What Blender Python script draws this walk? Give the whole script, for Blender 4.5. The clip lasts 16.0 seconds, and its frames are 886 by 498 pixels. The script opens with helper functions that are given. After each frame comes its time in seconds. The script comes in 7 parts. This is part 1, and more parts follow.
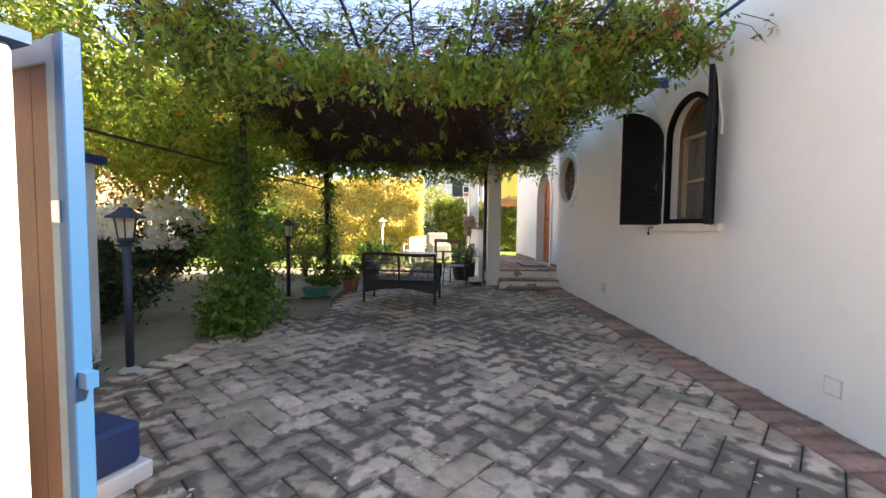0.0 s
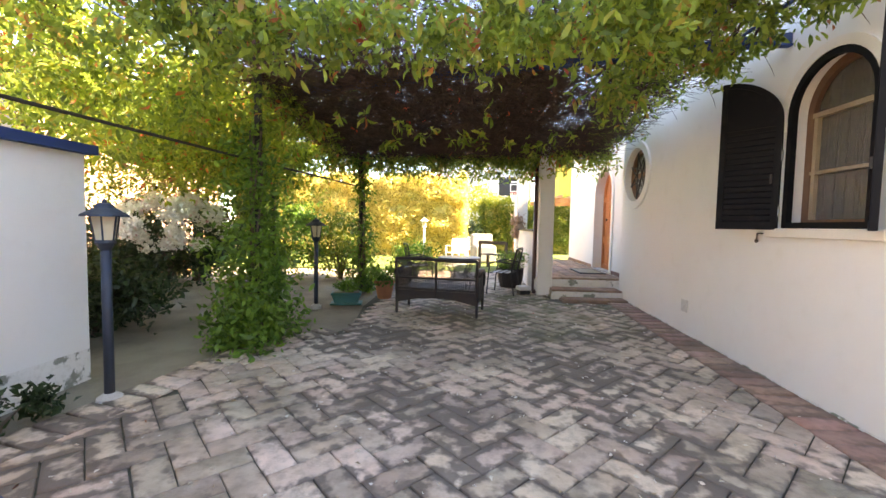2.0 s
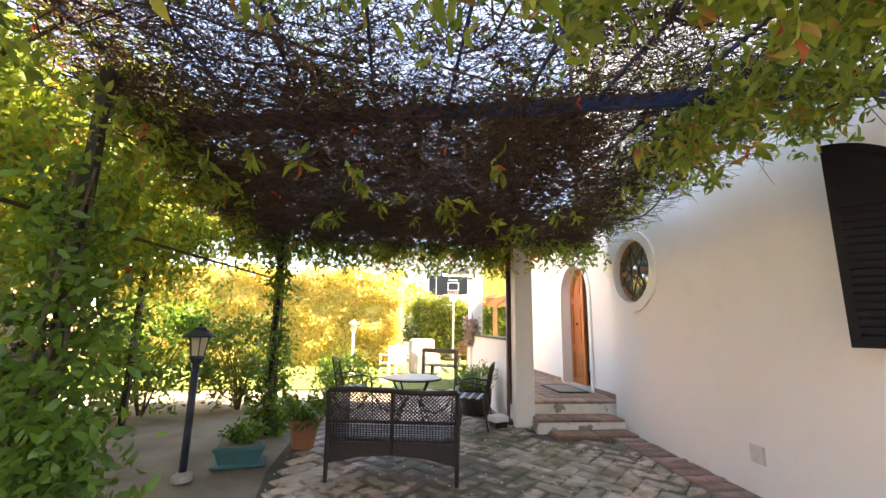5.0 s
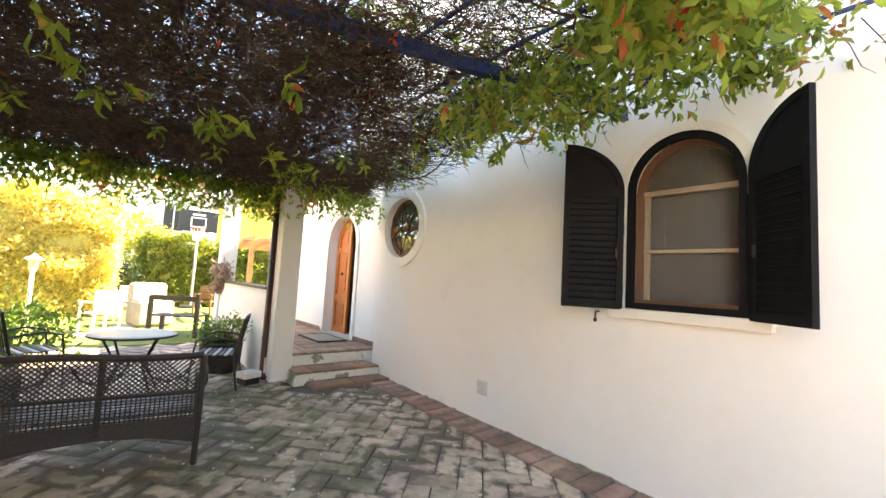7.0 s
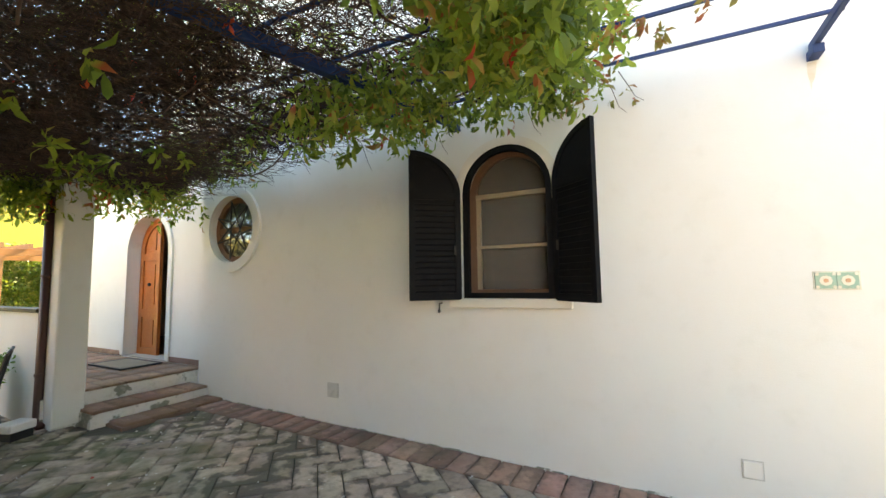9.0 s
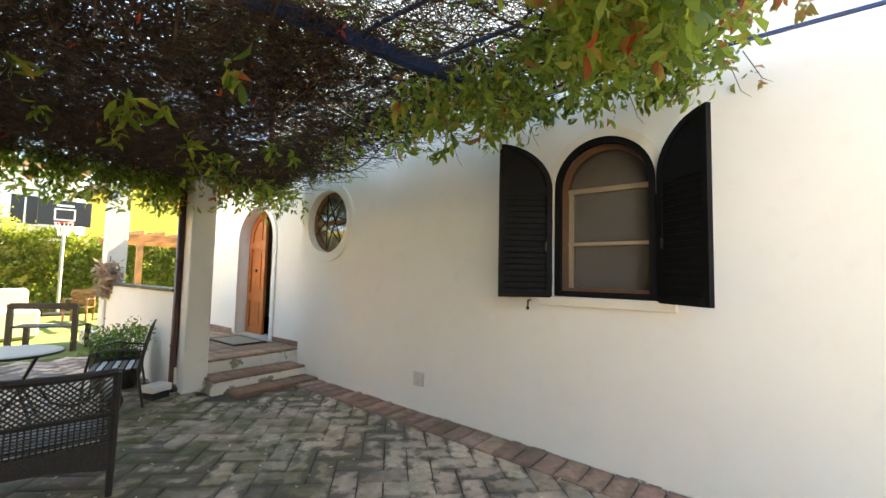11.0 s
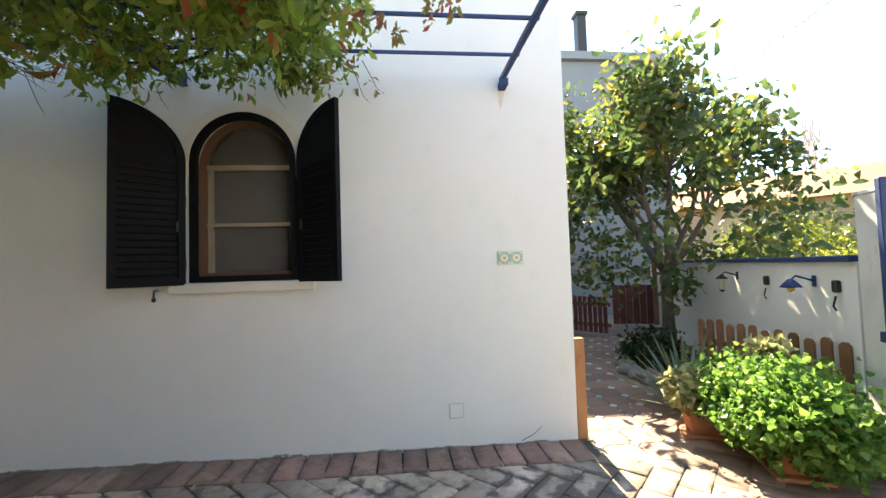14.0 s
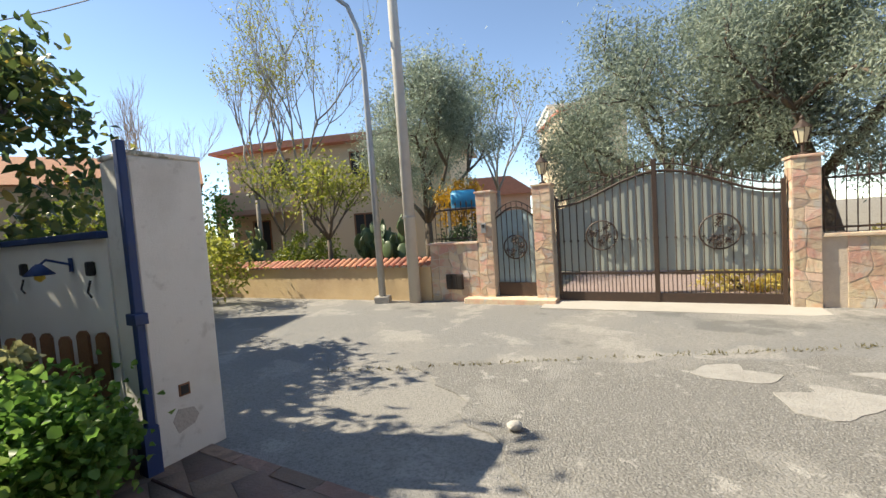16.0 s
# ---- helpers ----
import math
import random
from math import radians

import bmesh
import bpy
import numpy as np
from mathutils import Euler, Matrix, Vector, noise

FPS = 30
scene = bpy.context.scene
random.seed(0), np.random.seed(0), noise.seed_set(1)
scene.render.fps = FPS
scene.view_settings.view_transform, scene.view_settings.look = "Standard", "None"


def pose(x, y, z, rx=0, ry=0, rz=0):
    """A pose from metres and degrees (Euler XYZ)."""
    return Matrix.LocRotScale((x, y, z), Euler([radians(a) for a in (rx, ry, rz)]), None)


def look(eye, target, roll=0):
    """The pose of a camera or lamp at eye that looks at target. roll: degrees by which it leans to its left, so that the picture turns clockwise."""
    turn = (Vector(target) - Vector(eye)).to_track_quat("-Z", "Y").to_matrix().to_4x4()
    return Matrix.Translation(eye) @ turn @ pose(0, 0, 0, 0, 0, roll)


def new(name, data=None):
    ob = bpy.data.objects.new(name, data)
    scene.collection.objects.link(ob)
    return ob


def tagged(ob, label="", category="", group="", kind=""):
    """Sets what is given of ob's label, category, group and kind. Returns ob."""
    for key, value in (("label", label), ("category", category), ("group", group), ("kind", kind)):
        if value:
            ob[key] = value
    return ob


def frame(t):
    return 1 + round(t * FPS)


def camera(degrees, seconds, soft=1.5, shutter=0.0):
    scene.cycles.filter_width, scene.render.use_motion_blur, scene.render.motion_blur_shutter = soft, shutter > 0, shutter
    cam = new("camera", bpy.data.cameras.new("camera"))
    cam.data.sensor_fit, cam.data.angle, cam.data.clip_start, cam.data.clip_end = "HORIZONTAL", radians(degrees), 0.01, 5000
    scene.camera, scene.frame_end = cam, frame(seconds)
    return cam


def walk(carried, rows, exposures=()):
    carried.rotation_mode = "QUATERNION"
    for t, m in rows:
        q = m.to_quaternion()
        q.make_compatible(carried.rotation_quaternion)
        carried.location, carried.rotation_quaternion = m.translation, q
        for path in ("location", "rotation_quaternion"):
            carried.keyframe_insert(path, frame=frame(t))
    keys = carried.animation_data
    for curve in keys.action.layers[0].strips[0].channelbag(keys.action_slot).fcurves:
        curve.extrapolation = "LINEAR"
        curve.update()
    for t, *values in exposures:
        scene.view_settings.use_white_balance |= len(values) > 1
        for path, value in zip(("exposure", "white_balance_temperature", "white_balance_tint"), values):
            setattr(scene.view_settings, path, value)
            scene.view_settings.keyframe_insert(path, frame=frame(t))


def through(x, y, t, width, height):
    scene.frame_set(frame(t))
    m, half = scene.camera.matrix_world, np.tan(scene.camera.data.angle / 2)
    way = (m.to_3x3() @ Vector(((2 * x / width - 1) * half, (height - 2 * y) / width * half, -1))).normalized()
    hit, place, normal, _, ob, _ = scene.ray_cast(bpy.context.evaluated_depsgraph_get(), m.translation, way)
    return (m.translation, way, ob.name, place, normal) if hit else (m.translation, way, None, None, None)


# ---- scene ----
cam = camera(94.5, 16.0)
PATH = [
    (0, (-0.242, 0.236, 1.278), (-0.168, 2.232, 1.169), 0.6),
    (0.5, (-0.239, 0.39, 1.288), (-0.249, 2.388, 1.206), 0.3),
    (1, (-0.221, 0.593, 1.288), (-0.303, 2.59, 1.211), 0.5),
    (1.5, (-0.218, 0.861, 1.303), (-0.347, 2.855, 1.217), 0.9),
    (2, (-0.184, 1.134, 1.306), (-0.332, 3.125, 1.192), 1.1),
    (2.5, (-0.111, 1.509, 1.309), (-0.209, 3.504, 1.207), 1.1),
    (3, (-0.109, 1.842, 1.307), (-0.188, 3.839, 1.238), 0.9),
    (3.2, (-0.181, 1.99, 1.32), (-0.23, 3.989, 1.271), 0.9),
    (5.3, (-0.80, 3.11, 1.455), (-0.564, 5.006, 2.046), 1.0),
    (5.5, (-0.84, 3.17, 1.49), (-0.606, 5.004, 2.253), 1.0),
    (5.7, (-0.865, 3.205, 1.51), (-0.63, 4.993, 2.374), 0.8),
    (6, (-0.89, 3.25, 1.53), (-0.591, 5.037, 2.376), 0.3),
    (6.5, (-0.825, 3.301, 1.515), (-0.209, 5.14, 2.006), 1.6),
    (7, (-0.784, 3.362, 1.463), (0.481, 4.903, 1.625), 3.3),
    (7.5, (-0.838, 3.435, 1.477), (0.847, 4.509, 1.555), 1.7),
    (8, (-0.909, 3.43, 1.484), (0.877, 4.323, 1.588), -0.8),
    (8.5, (-0.932, 3.426, 1.485), (0.865, 4.291, 1.632), -1.7),
    (9, (-0.94, 3.419, 1.493), (0.829, 4.339, 1.653), -0.8),
    (9.5, (-1.018, 3.491, 1.504), (0.601, 4.655, 1.659), 0.8),
    (9.7, (-1.021, 3.539, 1.51), (0.518, 4.811, 1.64), 1.1),
    (11.8, (-0.981, 3.514, 1.452), (0.698, 4.59, 1.598), 1.8),
    (12, (-0.943, 3.469, 1.435), (0.792, 4.45, 1.607), 1.6),
    (12.5, (-0.928, 3.431, 1.451), (0.91, 4.196, 1.64), 0.2),
    (13, (-0.924, 3.433, 1.471), (0.972, 4.04, 1.66), -1.0),
    (13.5, (-0.947, 3.418, 1.492), (1.018, 3.757, 1.638), -1.5),
    (14, (-0.902, 3.34, 1.402), (1.085, 3.134, 1.492), -1.8),
    (14.5, (-0.814, 3.174, 1.379), (0.996, 2.323, 1.414), -2.5),
    (15, (-0.726, 2.959, 1.363), (0.676, 1.534, 1.322), -3.1),
    (15.5, (-0.634, 2.647, 1.356), (0.242, 0.852, 1.246), -3.0),
    (16, (-0.626, 2.337, 1.281), (-0.401, 0.353, 1.165), -3.9),
]
walk(cam, [(t, look(eye, target, roll)) for t, eye, target, roll in PATH],
     [(0, 2.85, 8800, 13), (1.5, 3.5, 9500, 15), (3.2, 3.85, 10500, 17), (6, 3.78, 10300, 19), (7.0, 4.06, 10500, 12), (7.8, 3.52, 10200, 7), (9, 3.42, 10200, 4), (9.7, 3.54, 10300, 5), (12, 3.54, 10400, 5), (12.5, 3.30, 10100, 3), (13.3, 3.32, 9800, 3), (14.0, 2.82, 8500, 3), (14.5, 2.25, 7600, 1), (15, 1.6, 7000, 1), (16, 1.08, 7400, 6)])

# ---------------------------------------------------------------- light
SUN_EL, SUN_AZ = 45.0, -4.0     # degrees; azimuth of the way to the sun from +x towards +y
world = bpy.data.worlds.new("world")
scene.world = world
world.use_nodes = True
wn = world.node_tree.nodes
sky = wn.new("ShaderNodeTexSky")
sky.sky_type = "NISHITA"
sky.sun_disc = False
sky.sun_elevation = radians(SUN_EL)
sky.sun_rotation = radians(90 - SUN_AZ)
sky.altitude = 3800
sky.air_density, sky.dust_density, sky.ozone_density = 1.0, 0.0, 1.6
world.node_tree.links.new(sky.outputs[0], wn["Background"].inputs[0])
wn["Background"].inputs[1].default_value = 0.148

sun_data = bpy.data.lights.new("sun", "SUN")
sun_data.energy, sun_data.angle, sun_data.color = 4.2, radians(0.53), (1.0, 0.93, 0.82)
sun = new("sun", sun_data)
_az, _el = radians(SUN_AZ), radians(SUN_EL)
sun.matrix_world = look((0, 0, 30), (-math.cos(_az) * math.cos(_el), -math.sin(_az) * math.cos(_el), 30 - math.sin(_el)))


# ---------------------------------------------------------------- helpers
R = random.Random(7)
NR = np.random.default_rng(11)


def thing(name, label, category, loc=(0, 0, 0), rz=0.0, group="", kind=""):
    ob = new(name)
    ob.empty_display_size = 0.1
    ob.matrix_basis = pose(*loc, 0, 0, rz)
    return tagged(ob, label, category, group, kind)


def part(name, bm, material, parent=None, label="", smooth=False, bevel=0.0, kind=""):
    """Links a bmesh as one mesh object."""
    if bevel:
        bmesh.ops.bevel(bm, geom=list(bm.edges), offset=bevel, segments=1, affect="EDGES", clamp_overlap=True)
    bmesh.ops.recalc_face_normals(bm, faces=bm.faces)
    me = bpy.data.meshes.new(name)
    bm.to_mesh(me)
    bm.free()
    me.materials.append(material)
    if smooth:
        me.polygons.foreach_set("use_smooth", [True] * len(me.polygons))
    ob = new(name, me)
    if parent:
        ob.parent = parent
    if label:
        ob["label"] = label
    if kind:
        ob["kind"] = kind
    return ob


def structure(name, bm, material, label, category, **kw):
    return tagged(part(name, bm, material, **kw), label, category, "", "structure")


def box(bm, x0, x1, y0, y1, z0, z1, m=None):
    vs = [bm.verts.new((x, y, z)) for z in (z0, z1) for x, y in ((x0, y0), (x1, y0), (x1, y1), (x0, y1))]
    for f in ((3, 2, 1, 0), (4, 5, 6, 7), (0, 1, 5, 4), (1, 2, 6, 5), (2, 3, 7, 6), (3, 0, 4, 7)):
        bm.faces.new([vs[i] for i in f])
    if m is not None:
        bmesh.ops.transform(bm, matrix=m, verts=vs)
    return vs


def nbox(*a, m=None):
    bm = bmesh.new()
    box(bm, *a, m=m)
    return bm


def tube(bm, pts, radii, seg=8, cap=True):
    """A round tapering tube through pts."""
    pts = [Vector(p) for p in pts]
    if not isinstance(radii, (list, tuple)):
        radii = [radii] * len(pts)
    rings, side = [], None
    for i, p in enumerate(pts):
        d = (pts[min(i + 1, len(pts) - 1)] - pts[max(i - 1, 0)]).normalized()
        if side is None:
            side = d.orthogonal().normalized()
        side = (side - d * side.dot(d)).normalized()
        up = d.cross(side)
        rings.append([bm.verts.new(p + radii[i] * (math.cos(a) * side + math.sin(a) * up)) for a in (2 * math.pi * k / seg for k in range(seg))])
    for a, b in zip(rings, rings[1:]):
        for k in range(seg):
            bm.faces.new((a[k], a[(k + 1) % seg], b[(k + 1) % seg], b[k]))
    if cap:
        bm.faces.new(rings[0][::-1])
        bm.faces.new(rings[-1])
    return bm


def ntube(pts, radii, seg=8):
    return tube(bmesh.new(), pts, radii, seg)


def lathe(bm, profile, seg=16, at=(0, 0, 0)):
    """Turns (radius, z) pairs round the upright axis."""
    rings = [[bm.verts.new((at[0] + r * math.cos(2 * math.pi * k / seg), at[1] + r * math.sin(2 * math.pi * k / seg), at[2] + z)) for k in range(seg)] for r, z in profile]
    for a, b in zip(rings, rings[1:]):
        for k in range(seg):
            bm.faces.new((a[k], a[(k + 1) % seg], b[(k + 1) % seg], b[k]))
    bm.faces.new(rings[0][::-1])
    bm.faces.new(rings[-1])
    return bm


def arc(cx, cz, r, a0, a1, n):
    return [(cx + r * math.cos(radians(a0 + (a1 - a0) * i / n)), cz + r * math.sin(radians(a0 + (a1 - a0) * i / n))) for i in range(n + 1)]


def slab(loops, d0, d1, place):
    """A plate with an outline and holes (loops of (a, b)), from depth d0 to d1; place(a, b, d) gives the point."""
    bm = bmesh.new()
    front, back = [], []
    for lp in loops:
        for d, store in ((d0, front), (d1, back)):
            vs = [bm.verts.new(place(a, b, d)) for a, b in lp]
            store.append((vs, [bm.edges.new((vs[i], vs[(i + 1) % len(vs)])) for i in range(len(vs))]))
    for store in (front, back):
        bmesh.ops.triangle_fill(bm, use_beauty=True, use_dissolve=False, edges=[e for _, es in store for e in es])
    for (fv, _), (bv, _) in zip(front, back):
        for i in range(len(fv)):
            j = (i + 1) % len(fv)
            bm.faces.new((fv[i], fv[j], bv[j], bv[i]))
    return bm


def raw_mesh(name, verts, faces, material, parent=None, label="", kind="", smooth=False, uv=None):
    """A mesh from numpy arrays: verts (n, 3), faces (m, k)."""
    me = bpy.data.meshes.new(name)
    verts, faces = np.asarray(verts, np.float32), np.asarray(faces, np.int32)
    m, k = faces.shape
    me.vertices.add(len(verts))
    me.vertices.foreach_set("co", verts.ravel())
    me.loops.add(m * k)
    me.loops.foreach_set("vertex_index", faces.ravel())
    me.polygons.add(m)
    me.polygons.foreach_set("loop_start", np.arange(0, m * k, k, dtype=np.int32))
    if smooth:
        me.polygons.foreach_set("use_smooth", np.ones(m, bool))
    if uv is not None:
        me.uv_layers.new(name="UVMap").data.foreach_set("uv", np.asarray(uv, np.float32)[faces.ravel()].ravel())
    me.update(calc_edges=True)
    me.validate()
    me.materials.append(material)
    ob = new(name, me)
    if parent:
        ob.parent = parent
    if label:
        ob["label"] = label
    if kind:
        ob["kind"] = kind
    return ob


def leaves(name, centres, length, width, material, parent, label="", droop=0.35, spread=1.0, vary=0.35, fold=0.25, oval=False):
    """Many small folded leaves, each of two kite halves with a bent tip, round the given base points."""
    c = np.asarray(centres, float)
    n = len(c)
    d = NR.normal(size=(n, 3)) * np.array([1, 1, spread])
    d[:, 2] -= droop
    d /= np.linalg.norm(d, axis=1)[:, None]
    s = np.cross(d, NR.normal(size=(n, 3)))
    s /= np.linalg.norm(s, axis=1)[:, None] + 1e-9
    u = np.cross(s, d)
    L = (length * (1 + vary * NR.uniform(-1, 1, n)))[:, None]
    W = L * (width / length)
    if oval:                     # six-cornered blades, arched along their length
        q1, q2 = c + d * L * 0.28, c + d * L * 0.66 + u * L * 0.02
        end = c + d * L - u * L * 0.14
        v = np.stack([c, q1 + s * W * 0.40 + u * W * fold, q2 + s * W * 0.46 + u * W * fold, end, q2 - s * W * 0.46 + u * W * fold, q1 - s * W * 0.40 + u * W * fold], axis=1).reshape(-1, 3)
        b = np.arange(n)[:, None] * 6
        f = np.concatenate([b + np.array([t]) for t in ((0, 1, 5), (1, 2, 5), (2, 4, 5), (2, 3, 4))], axis=1).reshape(-1, 3)
        return raw_mesh(name, v, f, material, parent, label, "stuff")
    mid = c + d * L * 0.45
    tip = c + d * L - u * L * 0.12
    v = np.stack([c, mid + s * W * 0.5 + u * W * fold, tip, mid - s * W * 0.5 + u * W * fold], axis=1).reshape(-1, 3)
    b = np.arange(n)[:, None] * 4
    f = np.concatenate([b + np.array([[0, 1, 2]]), b + np.array([[0, 2, 3]])], axis=1).reshape(-1, 3)
    return raw_mesh(name, v, f, material, parent, label, "stuff")


def blob_points(n, cx, cy, cz, rx, ry, rz, clumps=30, clump_r=0.3, shell=0.55, rng=None):
    """Points in clumps spread through an ellipsoid, denser towards its outside."""
    k = NR.normal(size=(clumps, 3))
    k /= np.linalg.norm(k, axis=1)[:, None]
    k *= (shell + (1 - shell) * NR.uniform(0, 1, clumps) ** 0.6)[:, None]
    pick = NR.integers(0, clumps, n)
    size = NR.uniform(0.6, 1.3, clumps)[pick][:, None]
    p = k[pick] * np.array([rx, ry, rz]) + NR.normal(size=(n, 3)) * clump_r * size * np.array([1, 1, 0.8])
    return p + np.array([cx, cy, cz])


def G(y):
    """Height of the sloping drive."""
    return 0.018 * (min(max(y, -9.0), 12.0) - 8.5)


# ---------------------------------------------------------------- materials
def material(name, base, rough=0.7, vary=(), bump=(), metal=0.0, spec=0.5, coords="Object", islands=0.0, objects=0.0, hue=0.0):
    """Principled surface. vary: rows of (noise scale, detail, low, high, colour, amount) laid over the base colour;
    bump: rows of (noise scale, strength). islands/objects: brightness spread from piece to piece."""
    mt = bpy.data.materials.new(name)
    mt.use_nodes = True
    nt = mt.node_tree
    N, Lk = nt.nodes, nt.links.new
    bs = N["Principled BSDF"]
    bs.inputs["Roughness"].default_value = rough
    bs.inputs["Metallic"].default_value = metal
    bs.inputs["Specular IOR Level"].default_value = spec
    tc = N.new("ShaderNodeTexCoord")
    geo = N.new("ShaderNodeNewGeometry")
    src = tc.outputs["Object"] if coords == "Object" else geo.outputs["Position"]
    rgb = N.new("ShaderNodeRGB")
    rgb.outputs[0].default_value = (*base, 1)
    col = rgb.outputs[0]
    for sc, det, lo, hi, c2, amt in vary:
        nz = N.new("ShaderNodeTexNoise")
        nz.inputs["Scale"].default_value, nz.inputs["Detail"].default_value, nz.inputs["Roughness"].default_value = sc, det, 0.6
        Lk(src, nz.inputs["Vector"])
        mr = N.new("ShaderNodeMapRange")
        mr.inputs[1].default_value, mr.inputs[2].default_value, mr.inputs[4].default_value = lo, hi, amt
        Lk(nz.outputs["Fac"], mr.inputs[0])
        mx = N.new("ShaderNodeMix")
        mx.data_type = "RGBA"
        mx.inputs["B"].default_value = (*c2, 1)
        Lk(mr.outputs[0], mx.inputs["Factor"])
        Lk(col, mx.inputs["A"])
        col = mx.outputs["Result"]
    if islands or objects:
        add = N.new("ShaderNodeMath")
        add.operation = "ADD"
        oi = N.new("ShaderNodeObjectInfo")
        if islands:
            Lk(geo.outputs["Random Per Island"], add.inputs[0])
        if objects:
            Lk(oi.outputs["Random"], add.inputs[1])
        fr = N.new("ShaderNodeMath")
        fr.operation = "FRACT"
        Lk(add.outputs[0], fr.inputs[0])
        hs = N.new("ShaderNodeHueSaturation")
        amount = max(islands, objects)
        mr = N.new("ShaderNodeMapRange")
        mr.inputs[3].default_value, mr.inputs[4].default_value = 1 - amount, 1 + amount
        Lk(fr.outputs[0], mr.inputs[0])
        Lk(mr.outputs[0], hs.inputs["Value"])
        if hue:
            m2 = N.new("ShaderNodeMapRange")
            m2.inputs[3].default_value, m2.inputs[4].default_value = 0.5 - hue, 0.5 + hue
            ml = N.new("ShaderNodeMath")
            ml.operation, ml.inputs[1].default_value = "MULTIPLY", 7.31
            f2 = N.new("ShaderNodeMath")
            f2.operation = "FRACT"
            Lk(fr.outputs[0], ml.inputs[0])
            Lk(ml.outputs[0], f2.inputs[0])
            Lk(f2.outputs[0], m2.inputs[0])
            Lk(m2.outputs[0], hs.inputs["Hue"])
        Lk(col, hs.inputs["Color"])
        col = hs.outputs["Color"]
    Lk(col, bs.inputs["Base Color"])
    last = None
    for sc, st in bump:
        nz = N.new("ShaderNodeTexNoise")
        nz.inputs["Scale"].default_value, nz.inputs["Detail"].default_value = sc, 5
        Lk(src, nz.inputs["Vector"])
        bp = N.new("ShaderNodeBump")
        bp.inputs["Strength"].default_value, bp.inputs["Distance"].default_value = st, 0.02
        Lk(nz.outputs["Fac"], bp.inputs["Height"])
        if last:
            Lk(last, bp.inputs["Normal"])
        last = bp.outputs[0]
    if last:
        Lk(last, bs.inputs["Normal"])
    return mt


def leaf_material(name, colours, through=0.45, rough=0.45):
    """Leaves: colours picked leaf by leaf, with light shining through."""
    mt = bpy.data.materials.new(name)
    mt.use_nodes = True
    nt = mt.node_tree
    N, Lk = nt.nodes, nt.links.new
    geo = N.new("ShaderNodeNewGeometry")
    ramp = N.new("ShaderNodeValToRGB")
    ramp.color_ramp.interpolation = "LINEAR"
    els = ramp.color_ramp.elements
    for i, (at, c) in enumerate(colours):
        e = els[i] if i < 2 else els.new(at)
        e.position, e.color = at, (*c, 1)
    nz = N.new("ShaderNodeTexNoise")
    nz.inputs["Scale"].default_value, nz.inputs["Detail"].default_value = 2.6, 3
    Lk(geo.outputs["Position"], nz.inputs["Vector"])
    drift = N.new("ShaderNodeMapRange")
    drift.inputs[1].default_value, drift.inputs[2].default_value = 0.36, 0.64
    drift.inputs[3].default_value, drift.inputs[4].default_value = 0.0, 0.30
    Lk(nz.outputs["Fac"], drift.inputs[0])
    pick = N.new("ShaderNodeMath")
    pick.operation, pick.inputs[1].default_value = "MULTIPLY_ADD", 0.70
    Lk(geo.outputs["Random Per Island"], pick.inputs[0])
    Lk(drift.outputs[0], pick.inputs[2])
    Lk(pick.outputs[0], ramp.inputs[0])
    bs = N["Principled BSDF"]
    bs.inputs["Roughness"].default_value = rough
    Lk(ramp.outputs[0], bs.inputs["Base Color"])
    tr = N.new("ShaderNodeBsdfTranslucent")
    hs = N.new("ShaderNodeHueSaturation")
    hs.inputs["Hue"].default_value, hs.inputs["Value"].default_value = 0.485, 1.7
    Lk(ramp.outputs[0], hs.inputs["Color"])
    Lk(hs.outputs[0], tr.inputs["Color"])
    mx = N.new("ShaderNodeMixShader")
    mx.inputs[0].default_value = through
    Lk(bs.outputs[0], mx.inputs[1])
    Lk(tr.outputs[0], mx.inputs[2])
    Lk(mx.outputs[0], N["Material Output"].inputs["Surface"])
    return mt


def glass_material(name, tint=(0.9, 0.95, 0.95)):
    mt = bpy.data.materials.new(name)
    mt.use_nodes = True
    N, Lk = mt.node_tree.nodes, mt.node_tree.links.new
    tr, gl, fr, pw, mx = (N.new(k) for k in ("ShaderNodeBsdfTransparent", "ShaderNodeBsdfGlossy", "ShaderNodeLayerWeight", "ShaderNodeMath", "ShaderNodeMixShader"))
    tr.inputs["Color"].default_value = (*tint, 1)
    gl.inputs["Roughness"].default_value = 0.02
    fr.inputs["Blend"].default_value = 0.5
    pw.operation, pw.use_clamp, pw.inputs[1].default_value = "POWER", True, 3.5
    ad = N.new("ShaderNodeMath")
    ad.operation, ad.inputs[1].default_value, ad.inputs[2].default_value = "MULTIPLY_ADD", 0.8, 0.06
    Lk(fr.outputs["Facing"], pw.inputs[0])
    Lk(pw.outputs[0], ad.inputs[0])
    Lk(ad.outputs[0], mx.inputs[0])
    Lk(tr.outputs[0], mx.inputs[1])
    Lk(gl.outputs[0], mx.inputs[2])
    Lk(mx.outputs[0], N["Material Output"].inputs["Surface"])
    return mt


